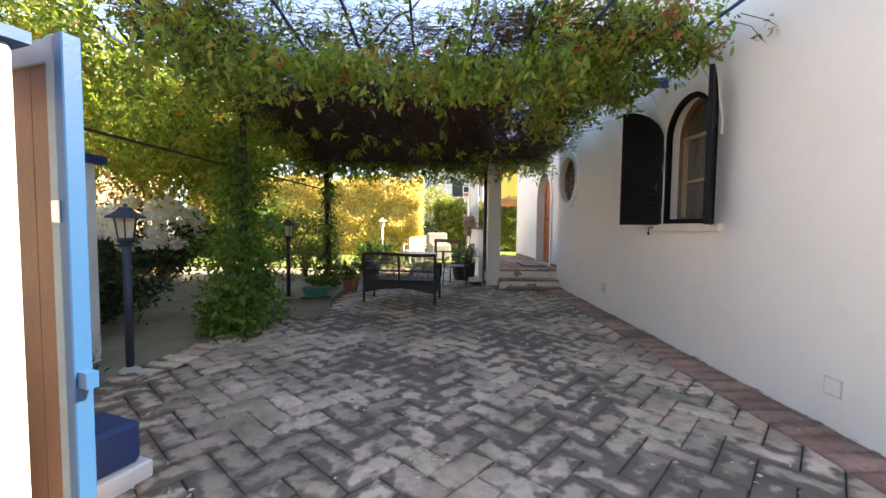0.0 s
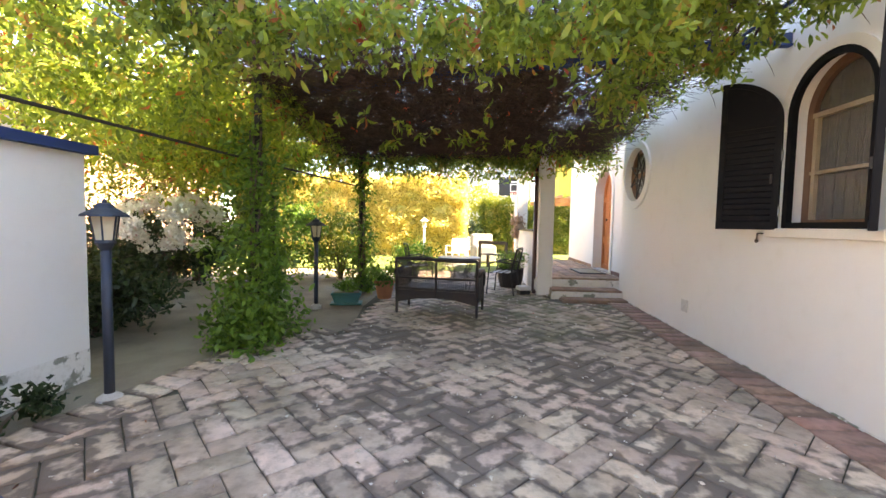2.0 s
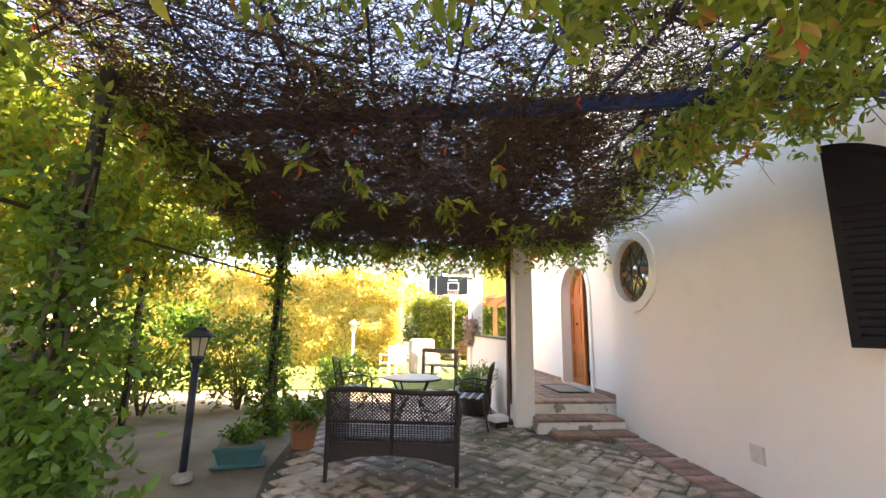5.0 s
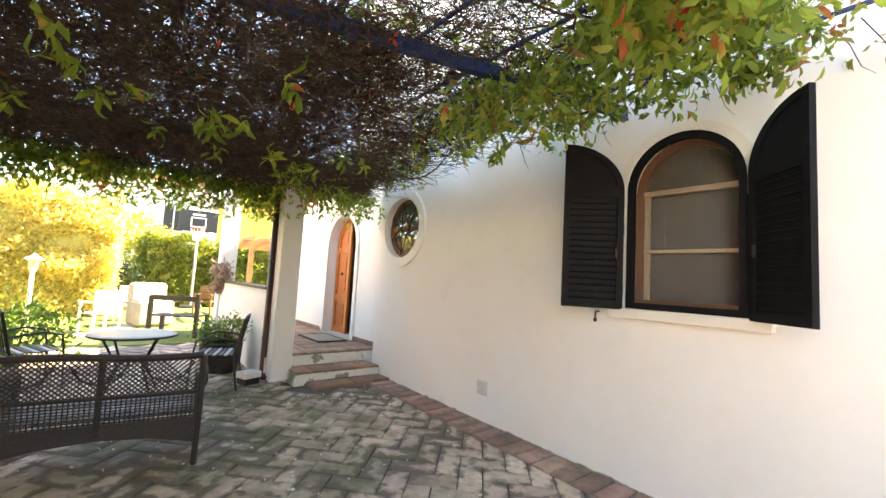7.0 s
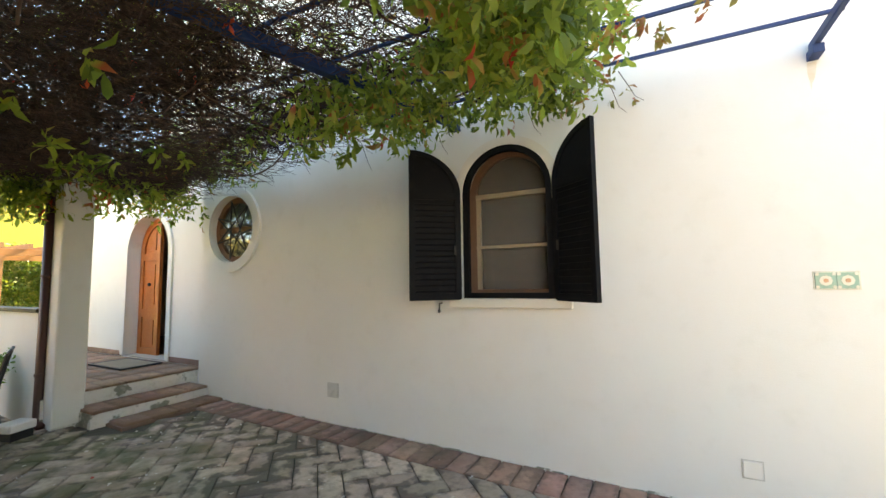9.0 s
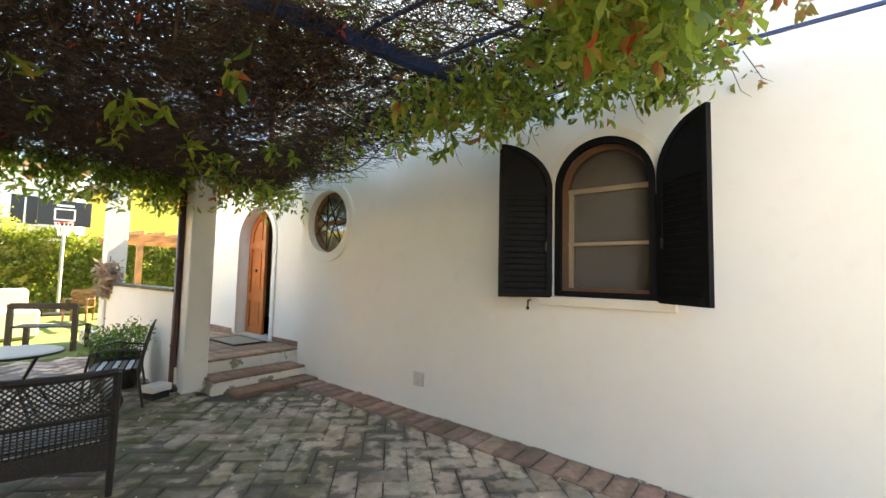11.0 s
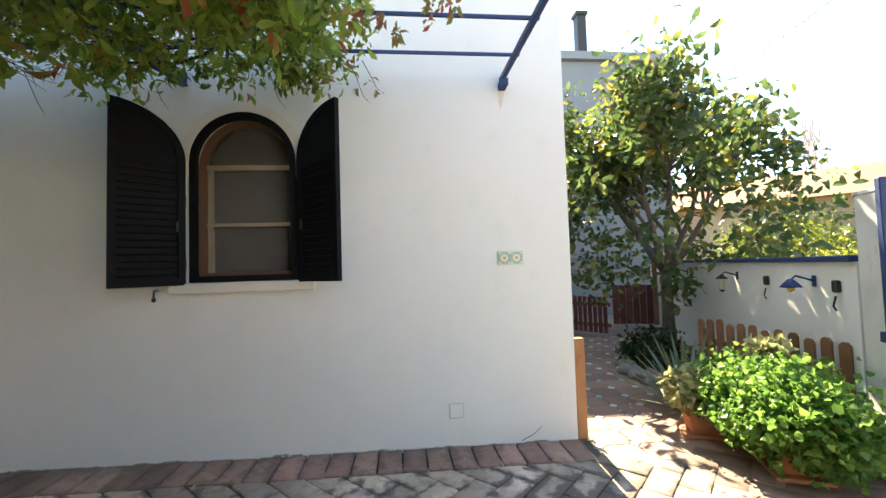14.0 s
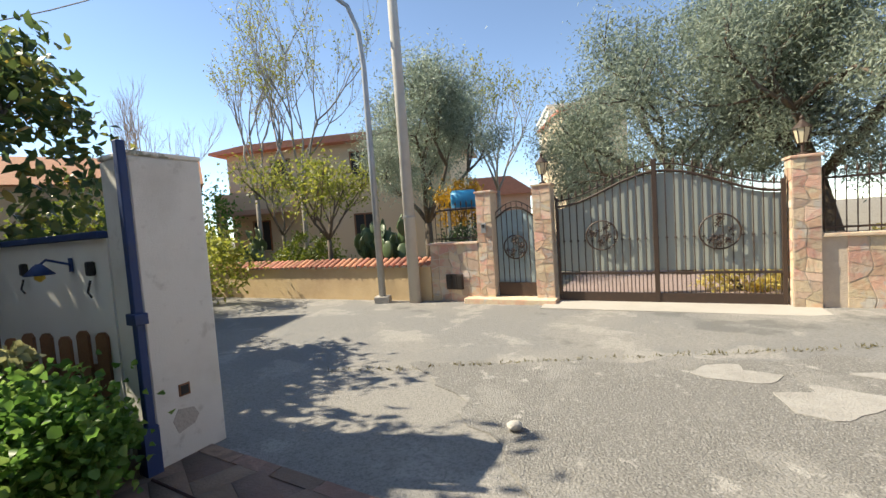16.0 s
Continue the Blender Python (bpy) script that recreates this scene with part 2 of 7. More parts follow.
def brick_material(name, base, dirt, wear, amount=0.85):
    """Old pavers: a worn pale middle and grimy edges with a ragged outline, by each piece's own face coordinates."""
    mt = material(name, base, 0.75, [(2.2, 6, 0.42, 0.62, wear, 0.55), (14, 5, 0.45, 0.75, dirt, 0.5), (0.9, 4, 0.48, 0.66, (0.07, 0.075, 0.045), 0.55)],
                  [(60, 0.35), (9, 0.35)], coords="World", islands=0.26, objects=0.26, hue=0.013)
    N, Lk = mt.node_tree.nodes, mt.node_tree.links.new
    bs = N["Principled BSDF"]
    old = bs.inputs["Base Color"].links[0].from_socket
    uv, sep = N.new("ShaderNodeUVMap"), N.new("ShaderNodeSeparateXYZ")
    Lk(uv.outputs[0], sep.inputs[0])
    ed = []
    for i, ratio in ((0, 2.0), (1, 1.0)):
        a, b, c = N.new("ShaderNodeMath"), N.new("ShaderNodeMath"), N.new("ShaderNodeMath")
        a.operation, a.inputs[1].default_value = "SUBTRACT", 0.5
        b.operation = "ABSOLUTE"
        c.operation, c.inputs[0].default_value = "SUBTRACT", 0.5
        Lk(sep.outputs[i], a.inputs[0])
        Lk(a.outputs[0], b.inputs[0])
        Lk(b.outputs[0], c.inputs[1])
        d = N.new("ShaderNodeMath")
        d.operation, d.inputs[1].default_value = "MULTIPLY", ratio
        Lk(c.outputs[0], d.inputs[0])
        ed.append(d.outputs[0])
    mn = N.new("ShaderNodeMath")
    mn.operation = "MINIMUM"
    Lk(ed[0], mn.inputs[0])
    Lk(ed[1], mn.inputs[1])
    nz, geo = N.new("ShaderNodeTexNoise"), N.new("ShaderNodeNewGeometry")
    nz.inputs["Scale"].default_value, nz.inputs["Detail"].default_value = 10.0, 6
    Lk(geo.outputs["Position"], nz.inputs["Vector"])
    ad = N.new("ShaderNodeMath")
    ad.operation, ad.inputs[1].default_value, ad.inputs[2].default_value = "MULTIPLY_ADD", 1.7, -0.86
    Lk(nz.outputs["Fac"], ad.inputs[0])
    big = N.new("ShaderNodeTexNoise")        # whole stretches more or less grimed over
    big.inputs["Scale"].default_value, big.inputs["Detail"].default_value = 0.75, 3
    Lk(geo.outputs["Position"], big.inputs["Vector"])
    wide = N.new("ShaderNodeMath")
    wide.operation, wide.inputs[1].default_value, wide.inputs[2].default_value = "MULTIPLY_ADD", 2.4, -1.20
    Lk(big.outputs["Fac"], wide.inputs[0])
    both = N.new("ShaderNodeMath")
    both.operation = "ADD"
    Lk(ad.outputs[0], both.inputs[0])
    Lk(wide.outputs[0], both.inputs[1])
    sm = N.new("ShaderNodeMath")
    sm.operation = "ADD"
    Lk(mn.outputs[0], sm.inputs[0])
    Lk(both.outputs[0], sm.inputs[1])
    mr = N.new("ShaderNodeMapRange")
    mr.interpolation_type = "SMOOTHSTEP"
    mr.inputs[1].default_value, mr.inputs[2].default_value, mr.inputs[3].default_value, mr.inputs[4].default_value = -0.07, 0.33, amount, 0.0
    Lk(sm.outputs[0], mr.inputs[0])
    mx = N.new("ShaderNodeMix")
    mx.data_type = "RGBA"
    mx.inputs["B"].default_value = (*dirt, 1)
    Lk(mr.outputs[0], mx.inputs["Factor"])
    Lk(old, mx.inputs["A"])
    Lk(mx.outputs["Result"], bs.inputs["Base Color"])
    return mt


M_plaster = material("white_plaster", (0.80, 0.79, 0.75), 0.9, [(0.7, 5, 0.45, 0.75, (0.72, 0.70, 0.64), 0.5), (5, 6, 0.55, 0.8, (0.68, 0.66, 0.6), 0.35)], [(9, 0.10), (120, 0.10)], coords="World", spec=0.2)
M_plaster_trim = material("cream_plaster_trim", (0.78, 0.74, 0.66), 0.85, [(3, 5, 0.4, 0.7, (0.66, 0.61, 0.52), 0.5)], [(60, 0.12)], coords="World", spec=0.25)
M_plaster_dirty = material("grimy_white_plaster", (0.70, 0.69, 0.65), 0.9, [(1.6, 6, 0.48, 0.72, (0.50, 0.48, 0.43), 0.6), (7, 7, 0.58, 0.68, (0.40, 0.38, 0.34), 0.5)], [(9, 0.2), (120, 0.15)], coords="World", spec=0.2)
M_asphalt_rough = material("coarse_old_asphalt", (0.19, 0.183, 0.17), 0.95, [(1.1, 6, 0.52, 0.60, (0.27, 0.26, 0.24), 0.8), (60, 3, 0.50, 0.62, (0.34, 0.33, 0.31), 0.75), (3.5, 7, 0.62, 0.66, (0.42, 0.40, 0.37), 0.7)], [(70, 1.0), (12, 0.4)], coords="World")
M_plaster_worn = material("peeling_white_paint", (0.76, 0.74, 0.69), 0.9, [(4.5, 7, 0.54, 0.58, (0.20, 0.21, 0.16), 0.9), (20, 5, 0.5, 0.7, (0.55, 0.52, 0.45), 0.5)], [(8, 0.5)], coords="World")
M_step_brick = brick_material("terracotta_tread", (0.36, 0.20, 0.13), (0.16, 0.10, 0.07), (0.42, 0.27, 0.19), 0.6)
def mossy(mt, centre, reach, colour, amount):
    """Lays thin patchy moss over a paving material, round one damp place."""
    N, Lk = mt.node_tree.nodes, mt.node_tree.links.new
    bs = N["Principled BSDF"]
    old = bs.inputs["Base Color"].links[0].from_socket
    geo, dist, nz = N.new("ShaderNodeNewGeometry"), N.new("ShaderNodeVectorMath"), N.new("ShaderNodeTexNoise")
    dist.operation, dist.inputs[1].default_value = "DISTANCE", centre
    nz.inputs["Scale"].default_value, nz.inputs["Detail"].default_value = 3.2, 6
    Lk(geo.outputs["Position"], dist.inputs[0])
    Lk(geo.outputs["Position"], nz.inputs["Vector"])
    ring, spots, both, mx = N.new("ShaderNodeMapRange"), N.new("ShaderNodeMapRange"), N.new("ShaderNodeMath"), N.new("ShaderNodeMix")
    ring.inputs[1].default_value, ring.inputs[2].default_value, ring.inputs[3].default_value, ring.inputs[4].default_value = reach * 0.3, reach, amount, 0.0
    spots.inputs[1].default_value, spots.inputs[2].default_value = 0.40, 0.62
    Lk(dist.outputs["Value"], ring.inputs[0])
    Lk(nz.outputs["Fac"], spots.inputs[0])
    both.operation, mx.data_type = "MULTIPLY", "RGBA"
    Lk(ring.outputs[0], both.inputs[0])
    Lk(spots.outputs[0], both.inputs[1])
    mx.inputs["B"].default_value = (*colour, 1)
    Lk(both.outputs[0], mx.inputs["Factor"])
    Lk(old, mx.inputs["A"])
    Lk(mx.outputs["Result"], bs.inputs["Base Color"])


M_paver = brick_material("grey_brown_paver", (0.52, 0.39, 0.30), (0.13, 0.10, 0.083), (0.71, 0.58, 0.47), 0.90)
mossy(M_paver, (0.7, 8.0, 0.0), 2.6, (0.085, 0.095, 0.030), 0.85)
M_yard = brick_material("pinkish_yard_paver", (0.22, 0.142, 0.105), (0.165, 0.108, 0.082), (0.255, 0.175, 0.135), 0.35)
M_inset_white = material("white_glazed_inset", (0.66, 0.66, 0.62), 0.35, [(9, 5, 0.45, 0.7, (0.5, 0.5, 0.46), 0.5)], objects=0.15)
M_inset_blue = material("turquoise_glazed_inset", (0.22, 0.48, 0.50), 0.35, [(9, 5, 0.45, 0.7, (0.32, 0.50, 0.50), 0.5)], objects=0.15)
M_yard_tile = material("terracotta_octagon_tile", (0.27, 0.17, 0.125), 0.7, [(2.0, 6, 0.42, 0.66, (0.33, 0.225, 0.17), 0.6), (11, 6, 0.5, 0.72, (0.30, 0.19, 0.13), 0.5)], [(50, 0.25), (9, 0.3)], coords="World", objects=0.2, hue=0.012)
M_border = brick_material("terracotta_border_paver", (0.36, 0.20, 0.15), (0.13, 0.085, 0.065), (0.44, 0.29, 0.23), 0.6)
M_joint = material("dark_paving_joint", (0.10, 0.088, 0.072), 0.95, [(6, 6, 0.45, 0.65, (0.05, 0.065, 0.03), 0.6)], [(80, 0.5)], coords="World")
M_soil = material("bare_earth", (0.27, 0.235, 0.18), 0.95, [(1.5, 6, 0.4, 0.7, (0.12, 0.10, 0.07), 0.7), (25, 6, 0.55, 0.75, (0.28, 0.24, 0.19), 0.6)], [(12, 0.5), (90, 0.6)], coords="World")
M_lawn = material("sunlit_lawn", (0.12, 0.17, 0.03), 0.9, [(3, 6, 0.4, 0.7, (0.22, 0.24, 0.06), 0.7), (60, 4, 0.4, 0.7, (0.06, 0.10, 0.02), 0.5)], [(120, 0.8)], coords="World")
M_asphalt = material("worn_asphalt", (0.245, 0.24, 0.23), 0.9, [(0.35, 5, 0.47, 0.56, (0.30, 0.285, 0.26), 0.85), (1.3, 7, 0.56, 0.60, (0.38, 0.36, 0.33), 0.7), (45, 4, 0.45, 0.7, (0.10, 0.10, 0.095), 0.6), (0.8, 6, 0.60, 0.66, (0.12, 0.12, 0.115), 0.6)], [(90, 0.7), (15, 0.3)], coords="World")
M_concrete = material("pale_concrete", (0.46, 0.43, 0.39), 0.9, [(1.6, 6, 0.45, 0.7, (0.36, 0.34, 0.30), 0.6), (50, 4, 0.5, 0.7, (0.30, 0.28, 0.25), 0.4)], [(60, 0.4)], coords="World")
M_blue = material("blue_painted_steel", (0.012, 0.04, 0.14), 0.6, [(6, 5, 0.5, 0.7, (0.03, 0.04, 0.07), 0.5)], [(80, 0.06)])
M_lamp = material("blue_grey_painted_post", (0.026, 0.038, 0.06), 0.55, [(7, 5, 0.45, 0.7, (0.02, 0.024, 0.034), 0.6)], [(70, 0.1)])
M_lightblue = material("sky_blue_painted_steel", (0.004, 0.058, 0.165), 0.5, [(5, 5, 0.5, 0.75, (0.012, 0.07, 0.155), 0.5)], [(60, 0.05)])
M_paleblue = material("pale_blue_painted_steel", (0.13, 0.18, 0.23), 0.5, [(5, 5, 0.5, 0.75, (0.20, 0.32, 0.42), 0.5)], [(60, 0.05)])
M_wood_door = material("orange_varnished_wood", (0.50, 0.145, 0.038), 0.42, [(4, 6, 0.4, 0.7, (0.30, 0.09, 0.025), 0.6), (30, 5, 0.5, 0.7, (0.55, 0.24, 0.08), 0.4)], [(50, 0.08)])
M_wood_brown = material("brown_stained_wood", (0.24, 0.11, 0.05), 0.6, [(5, 6, 0.4, 0.7, (0.15, 0.065, 0.03), 0.6), (40, 5, 0.5, 0.7, (0.32, 0.17, 0.09), 0.4)], [(50, 0.2)], objects=0.15)
M_wood_red = material("dark_red_stained_wood", (0.15, 0.035, 0.025), 0.6, [(5, 6, 0.4, 0.7, (0.09, 0.025, 0.02), 0.6)], [(50, 0.2)], objects=0.15)
M_wood_honey = material("honey_stained_wood", (0.42, 0.19, 0.075), 0.55, [(5, 6, 0.4, 0.7, (0.28, 0.11, 0.04), 0.6)], [(50, 0.15)])
M_gatewood = material("reddish_wood_panel", (0.125, 0.062, 0.045), 0.6, [(3, 6, 0.4, 0.7, (0.085, 0.042, 0.032), 0.6)], [(40, 0.15)])
M_shutter = material("black_painted_shutter", (0.007, 0.007, 0.0085), 0.6, [(8, 6, 0.55, 0.8, (0.026, 0.023, 0.022), 0.6)], [(40, 0.06)], spec=0.12)
M_metal_dark = material("dark_bronze_metal", (0.022, 0.017, 0.015), 0.5, [(9, 5, 0.5, 0.8, (0.05, 0.035, 0.025), 0.5)], [(60, 0.08)])
M_wicker = material("dark_woven_wicker", (0.02, 0.014, 0.012), 0.55, [(40, 4, 0.4, 0.7, (0.04, 0.028, 0.022), 0.6)], [(90, 0.4)])
M_iron_gate = material("brown_wrought_iron", (0.055, 0.035, 0.026), 0.55, [(12, 5, 0.5, 0.8, (0.10, 0.055, 0.035), 0.5)], [(60, 0.15)])
M_gate_sheet = material("grey_green_sheet", (0.36, 0.385, 0.345), 0.5, [(1.2, 5, 0.45, 0.7, (0.30, 0.325, 0.30), 0.6)], [(20, 0.05)])
M_gate_sheet_blue = material("blue_grey_sheet", (0.33, 0.43, 0.46), 0.5, [(1.2, 5, 0.45, 0.7, (0.27, 0.35, 0.37), 0.6)])
M_stone = material("patchwork_stone", (0.60, 0.47, 0.34), 0.85, [(3.5, 3, 0.48, 0.58, (0.58, 0.33, 0.24), 0.75), (5, 3, 0.56, 0.64, (0.50, 0.49, 0.46), 0.7), (25, 6, 0.5, 0.75, (0.42, 0.35, 0.28), 0.4)], [(12, 0.5), (60, 0.3)], coords="World", islands=0.2, objects=0.25, hue=0.02)
M_mortar = material("stone_mortar", (0.58, 0.49, 0.39), 0.95, [(12, 5, 0.4, 0.7, (0.48, 0.40, 0.32), 0.5)], [(60, 0.4)], coords="World")
M_ochre = material("ochre_plaster", (0.62, 0.46, 0.27), 0.9, [(0.9, 6, 0.45, 0.7, (0.44, 0.30, 0.18), 0.7), (8, 6, 0.55, 0.75, (0.60, 0.47, 0.32), 0.5)], [(14, 0.3)], coords="World")
M_rooftile = material("terracotta_roof_tile", (0.44, 0.18, 0.11), 0.8, [(4, 6, 0.4, 0.7, (0.30, 0.14, 0.09), 0.6), (18, 5, 0.5, 0.75, (0.50, 0.30, 0.20), 0.5)], [(40, 0.3)], coords="World", islands=0.25, objects=0.2, hue=0.01)
M_house_cream = material("cream_house_plaster", (0.66, 0.52, 0.36), 0.9, [(0.4, 5, 0.45, 0.7, (0.58, 0.45, 0.31), 0.6)], [(8, 0.1)], coords="World")
M_house_grey = material("grey_house_plaster", (0.23, 0.24, 0.255), 0.9, [(0.5, 5, 0.45, 0.7, (0.19, 0.20, 0.21), 0.6)], [(8, 0.1)], coords="World")
M_house_peach = material("peach_house_plaster", (0.52, 0.33, 0.235), 0.9, [(0.4, 5, 0.45, 0.7, (0.45, 0.29, 0.21), 0.5)], coords="World")
M_house_yellow = material("yellow_house_plaster", (0.80, 0.58, 0.10), 0.9, [(0.4, 5, 0.45, 0.7, (0.74, 0.50, 0.10), 0.5)], coords="World")
M_house_white = material("white_house_plaster", (0.74, 0.72, 0.68), 0.9, [(0.5, 5, 0.45, 0.7, (0.66, 0.63, 0.58), 0.5)], coords="World")
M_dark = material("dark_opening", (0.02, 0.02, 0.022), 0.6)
M_curtain = material("grey_curtain", (0.25, 0.23, 0.21), 0.9, [(2, 4, 0.4, 0.7, (0.15, 0.135, 0.125), 0.6)])
M_winframe = material("beige_window_frame", (0.33, 0.255, 0.18), 0.5, [(6, 5, 0.4, 0.7, (0.40, 0.31, 0.22), 0.5)])
M_frame_brown = material("brown_window_wood", (0.17, 0.085, 0.05), 0.5, [(6, 5, 0.4, 0.7, (0.11, 0.055, 0.035), 0.5)], [(50, 0.08)])
M_rock = material("rough_grey_rock", (0.24, 0.22, 0.195), 0.95, [(7, 6, 0.42, 0.66, (0.13, 0.12, 0.105), 0.7), (30, 5, 0.5, 0.7, (0.34, 0.32, 0.28), 0.5)], [(25, 0.6)])
M_terracotta = material("terracotta_pot", (0.42, 0.17, 0.09), 0.8, [(6, 6, 0.45, 0.7, (0.34, 0.13, 0.07), 0.6)], [(50, 0.15)])
M_pipe = material("brown_painted_pipe", (0.075, 0.032, 0.026), 0.4, [(5, 5, 0.5, 0.8, (0.11, 0.05, 0.04), 0.5)])
M_steel = material("galvanised_steel", (0.40, 0.41, 0.42), 0.5, [(5, 5, 0.4, 0.7, (0.32, 0.33, 0.34), 0.6)], metal=0.6)
M_pole = material("weathered_concrete_pole", (0.50, 0.47, 0.43), 0.9, [(3, 6, 0.45, 0.7, (0.40, 0.37, 0.33), 0.6)], [(40, 0.2)])
M_white = material("white_plastic", (0.75, 0.75, 0.73), 0.5, [(9, 5, 0.5, 0.8, (0.62, 0.62, 0.6), 0.5)])
M_black = material("black_plastic", (0.015, 0.015, 0.016), 0.45, [(9, 5, 0.5, 0.8, (0.03, 0.03, 0.03), 0.5)])
M_bark = material("grey_brown_bark", (0.13, 0.10, 0.075), 0.95, [(6, 6, 0.4, 0.7, (0.07, 0.055, 0.04), 0.7), (30, 5, 0.5, 0.7, (0.2, 0.16, 0.13), 0.5)], [(18, 0.8)])
M_bark_pale = material("pale_grey_bark", (0.30, 0.27, 0.23), 0.95, [(6, 6, 0.4, 0.7, (0.18, 0.16, 0.13), 0.7)], [(18, 0.6)])
M_twig = material("dry_brown_twigs", (0.115, 0.068, 0.048), 0.95, [(9, 5, 0.4, 0.7, (0.04, 0.024, 0.018), 0.6)], islands=0.4)
M_glass = glass_material("window_glass")
M_screen = material("grey_insect_screen", (0.17, 0.15, 0.135), 0.9, [(3, 4, 0.4, 0.7, (0.20, 0.18, 0.16), 0.5)])
_n, _l = M_screen.node_tree.nodes, M_screen.node_tree.links.new
_t, _m = _n.new("ShaderNodeBsdfTransparent"), _n.new("ShaderNodeMixShader")
_m.inputs[0].default_value = 0.48
_l(_t.outputs[0], _m.inputs[1])
_l(_n["Principled BSDF"].outputs[0], _m.inputs[2])
_l(_m.outputs[0], _n["Material Output"].inputs["Surface"])
M_rust = material("rust_stained_plaster", (0.77, 0.71, 0.62), 0.9, [(6, 6, 0.45, 0.7, (0.66, 0.52, 0.36), 0.6)], coords="World", spec=0.2)
M_repair = material("worn_pale_repair", (0.36, 0.345, 0.32), 0.95, [(5, 6, 0.45, 0.65, (0.30, 0.285, 0.26), 0.8), (50, 4, 0.5, 0.65, (0.22, 0.21, 0.20), 0.5)], [(60, 0.6)], coords="World")
# Bright core colour carries the sun's yellow glow into gaps between leaves
M_hedge_core = material("sun_painted_hedge_inside", (0.42, 0.37, 0.12), 0.95, [(9, 5, 0.4, 0.7, (0.24, 0.22, 0.04), 0.6)], [(20, 0.8)])
M_lampglass = material("frosted_lamp_glass", (0.62, 0.55, 0.38), 0.35, [(9, 4, 0.4, 0.7, (0.5, 0.43, 0.28), 0.4)])

L_vine = leaf_material("vine_leaf", [(0.0, (0.055, 0.095, 0.022)), (0.35, (0.14, 0.21, 0.035)), (0.70, (0.24, 0.33, 0.055)), (0.82, (0.33, 0.32, 0.06)), (0.90, (0.34, 0.17, 0.05)), (1.0, (0.42, 0.07, 0.03))], 0.58)
L_sprig = leaf_material("rusty_sprig_leaf", [(0.0, (0.13, 0.17, 0.035)), (0.45, (0.26, 0.20, 0.05)), (0.75, (0.32, 0.12, 0.05)), (1.0, (0.42, 0.07, 0.04))], 0.45)
# Brown copy of the vine leaf, with the thatch's inner shade in its colour
L_vine_dark = leaf_material("shade_painted_vine_leaf", [(0.0, (0.045, 0.024, 0.015)), (0.8, (0.06, 0.036, 0.02)), (1.0, (0.07, 0.06, 0.022))], 0.3)
L_ivy = leaf_material("ivy_leaf", [(0.0, (0.035, 0.09, 0.016)), (0.5, (0.085, 0.19, 0.027)), (1.0, (0.16, 0.30, 0.045))], 0.4)
L_dark = leaf_material("dark_shrub_leaf", [(0.0, (0.012, 0.03, 0.012)), (0.7, (0.03, 0.06, 0.02)), (1.0, (0.05, 0.09, 0.03))], 0.3)
L_broad = leaf_material("glossy_broad_leaf", [(0.0, (0.028, 0.058, 0.022)), (0.55, (0.068, 0.11, 0.034)), (0.82, (0.16, 0.175, 0.04)), (0.92, (0.26, 0.20, 0.04)), (1.0, (0.40, 0.20, 0.03))], 0.5, 0.3)
L_olive = leaf_material("olive_leaf", [(0.0, (0.12, 0.155, 0.115)), (0.6, (0.24, 0.285, 0.215)), (1.0, (0.39, 0.45, 0.37))], 0.4)
L_young = leaf_material("young_yellow_green_leaf", [(0.0, (0.12, 0.15, 0.025)), (0.6, (0.20, 0.23, 0.04)), (1.0, (0.30, 0.30, 0.06))], 0.5)
# Yellow hedge leaf, its colour raised to hold the sun's glow
L_hedge = leaf_material("sun_painted_hedge_leaf", [(0.0, (0.44, 0.40, 0.12)), (0.6, (0.56, 0.50, 0.18)), (1.0, (0.66, 0.58, 0.26))], 0.55)
L_hedge_green = leaf_material("clipped_hedge_leaf", [(0.0, (0.06, 0.10, 0.015)), (0.6, (0.11, 0.15, 0.02)), (1.0, (0.2, 0.22, 0.03))], 0.4)
L_geranium = leaf_material("geranium_leaf", [(0.0, (0.05, 0.13, 0.025)), (0.6, (0.10, 0.22, 0.045)), (1.0, (0.22, 0.33, 0.09))], 0.5)
L_white = leaf_material("white_blossom", [(0.0, (0.7, 0.7, 0.67)), (0.8, (0.85, 0.85, 0.82)), (1.0, (0.5, 0.2, 0.2))], 0.3)
L_pale = leaf_material("pale_succulent_leaf", [(0.0, (0.25, 0.27, 0.12)), (1.0, (0.42, 0.42, 0.22))], 0.3)
L_aloe = leaf_material("aloe_blade", [(0.0, (0.11, 0.15, 0.09)), (1.0, (0.17, 0.22, 0.12))], 0.1)
L_orange = leaf_material("golden_leaf", [(0.0, (0.30, 0.20, 0.02)), (1.0, (0.50, 0.32, 0.03))], 0.4)
L_cactus = leaf_material("cactus_pad", [(0.0, (0.06, 0.10, 0.04)), (1.0, (0.11, 0.16, 0.07))], 0.1)

# ---------------------------------------------------------------- ground, road, drive
bm = bmesh.new()
ys = [-600, -9, -6, -3, 0, 3, 6, 9, 12, 600]
xs = [-600, -30, -10, 0, 10, 30, 600]
gv = [[bm.verts.new((x, y, G(y) - 0.045)) for x in xs] for y in ys]
for r0, r1 in zip(gv, gv[1:]):
    for i in range(len(xs) - 1):
        bm.faces.new((r0[i], r0[i + 1], r1[i + 1], r1[i]))
structure("ground", bm, M_soil, "bare brown earth of the garden beds", "ground")

SLOPE = -0.42                    # the gate's line runs askew to the house


def gate_y(x):
    return 0.02 + SLOPE * (x - 1.55)


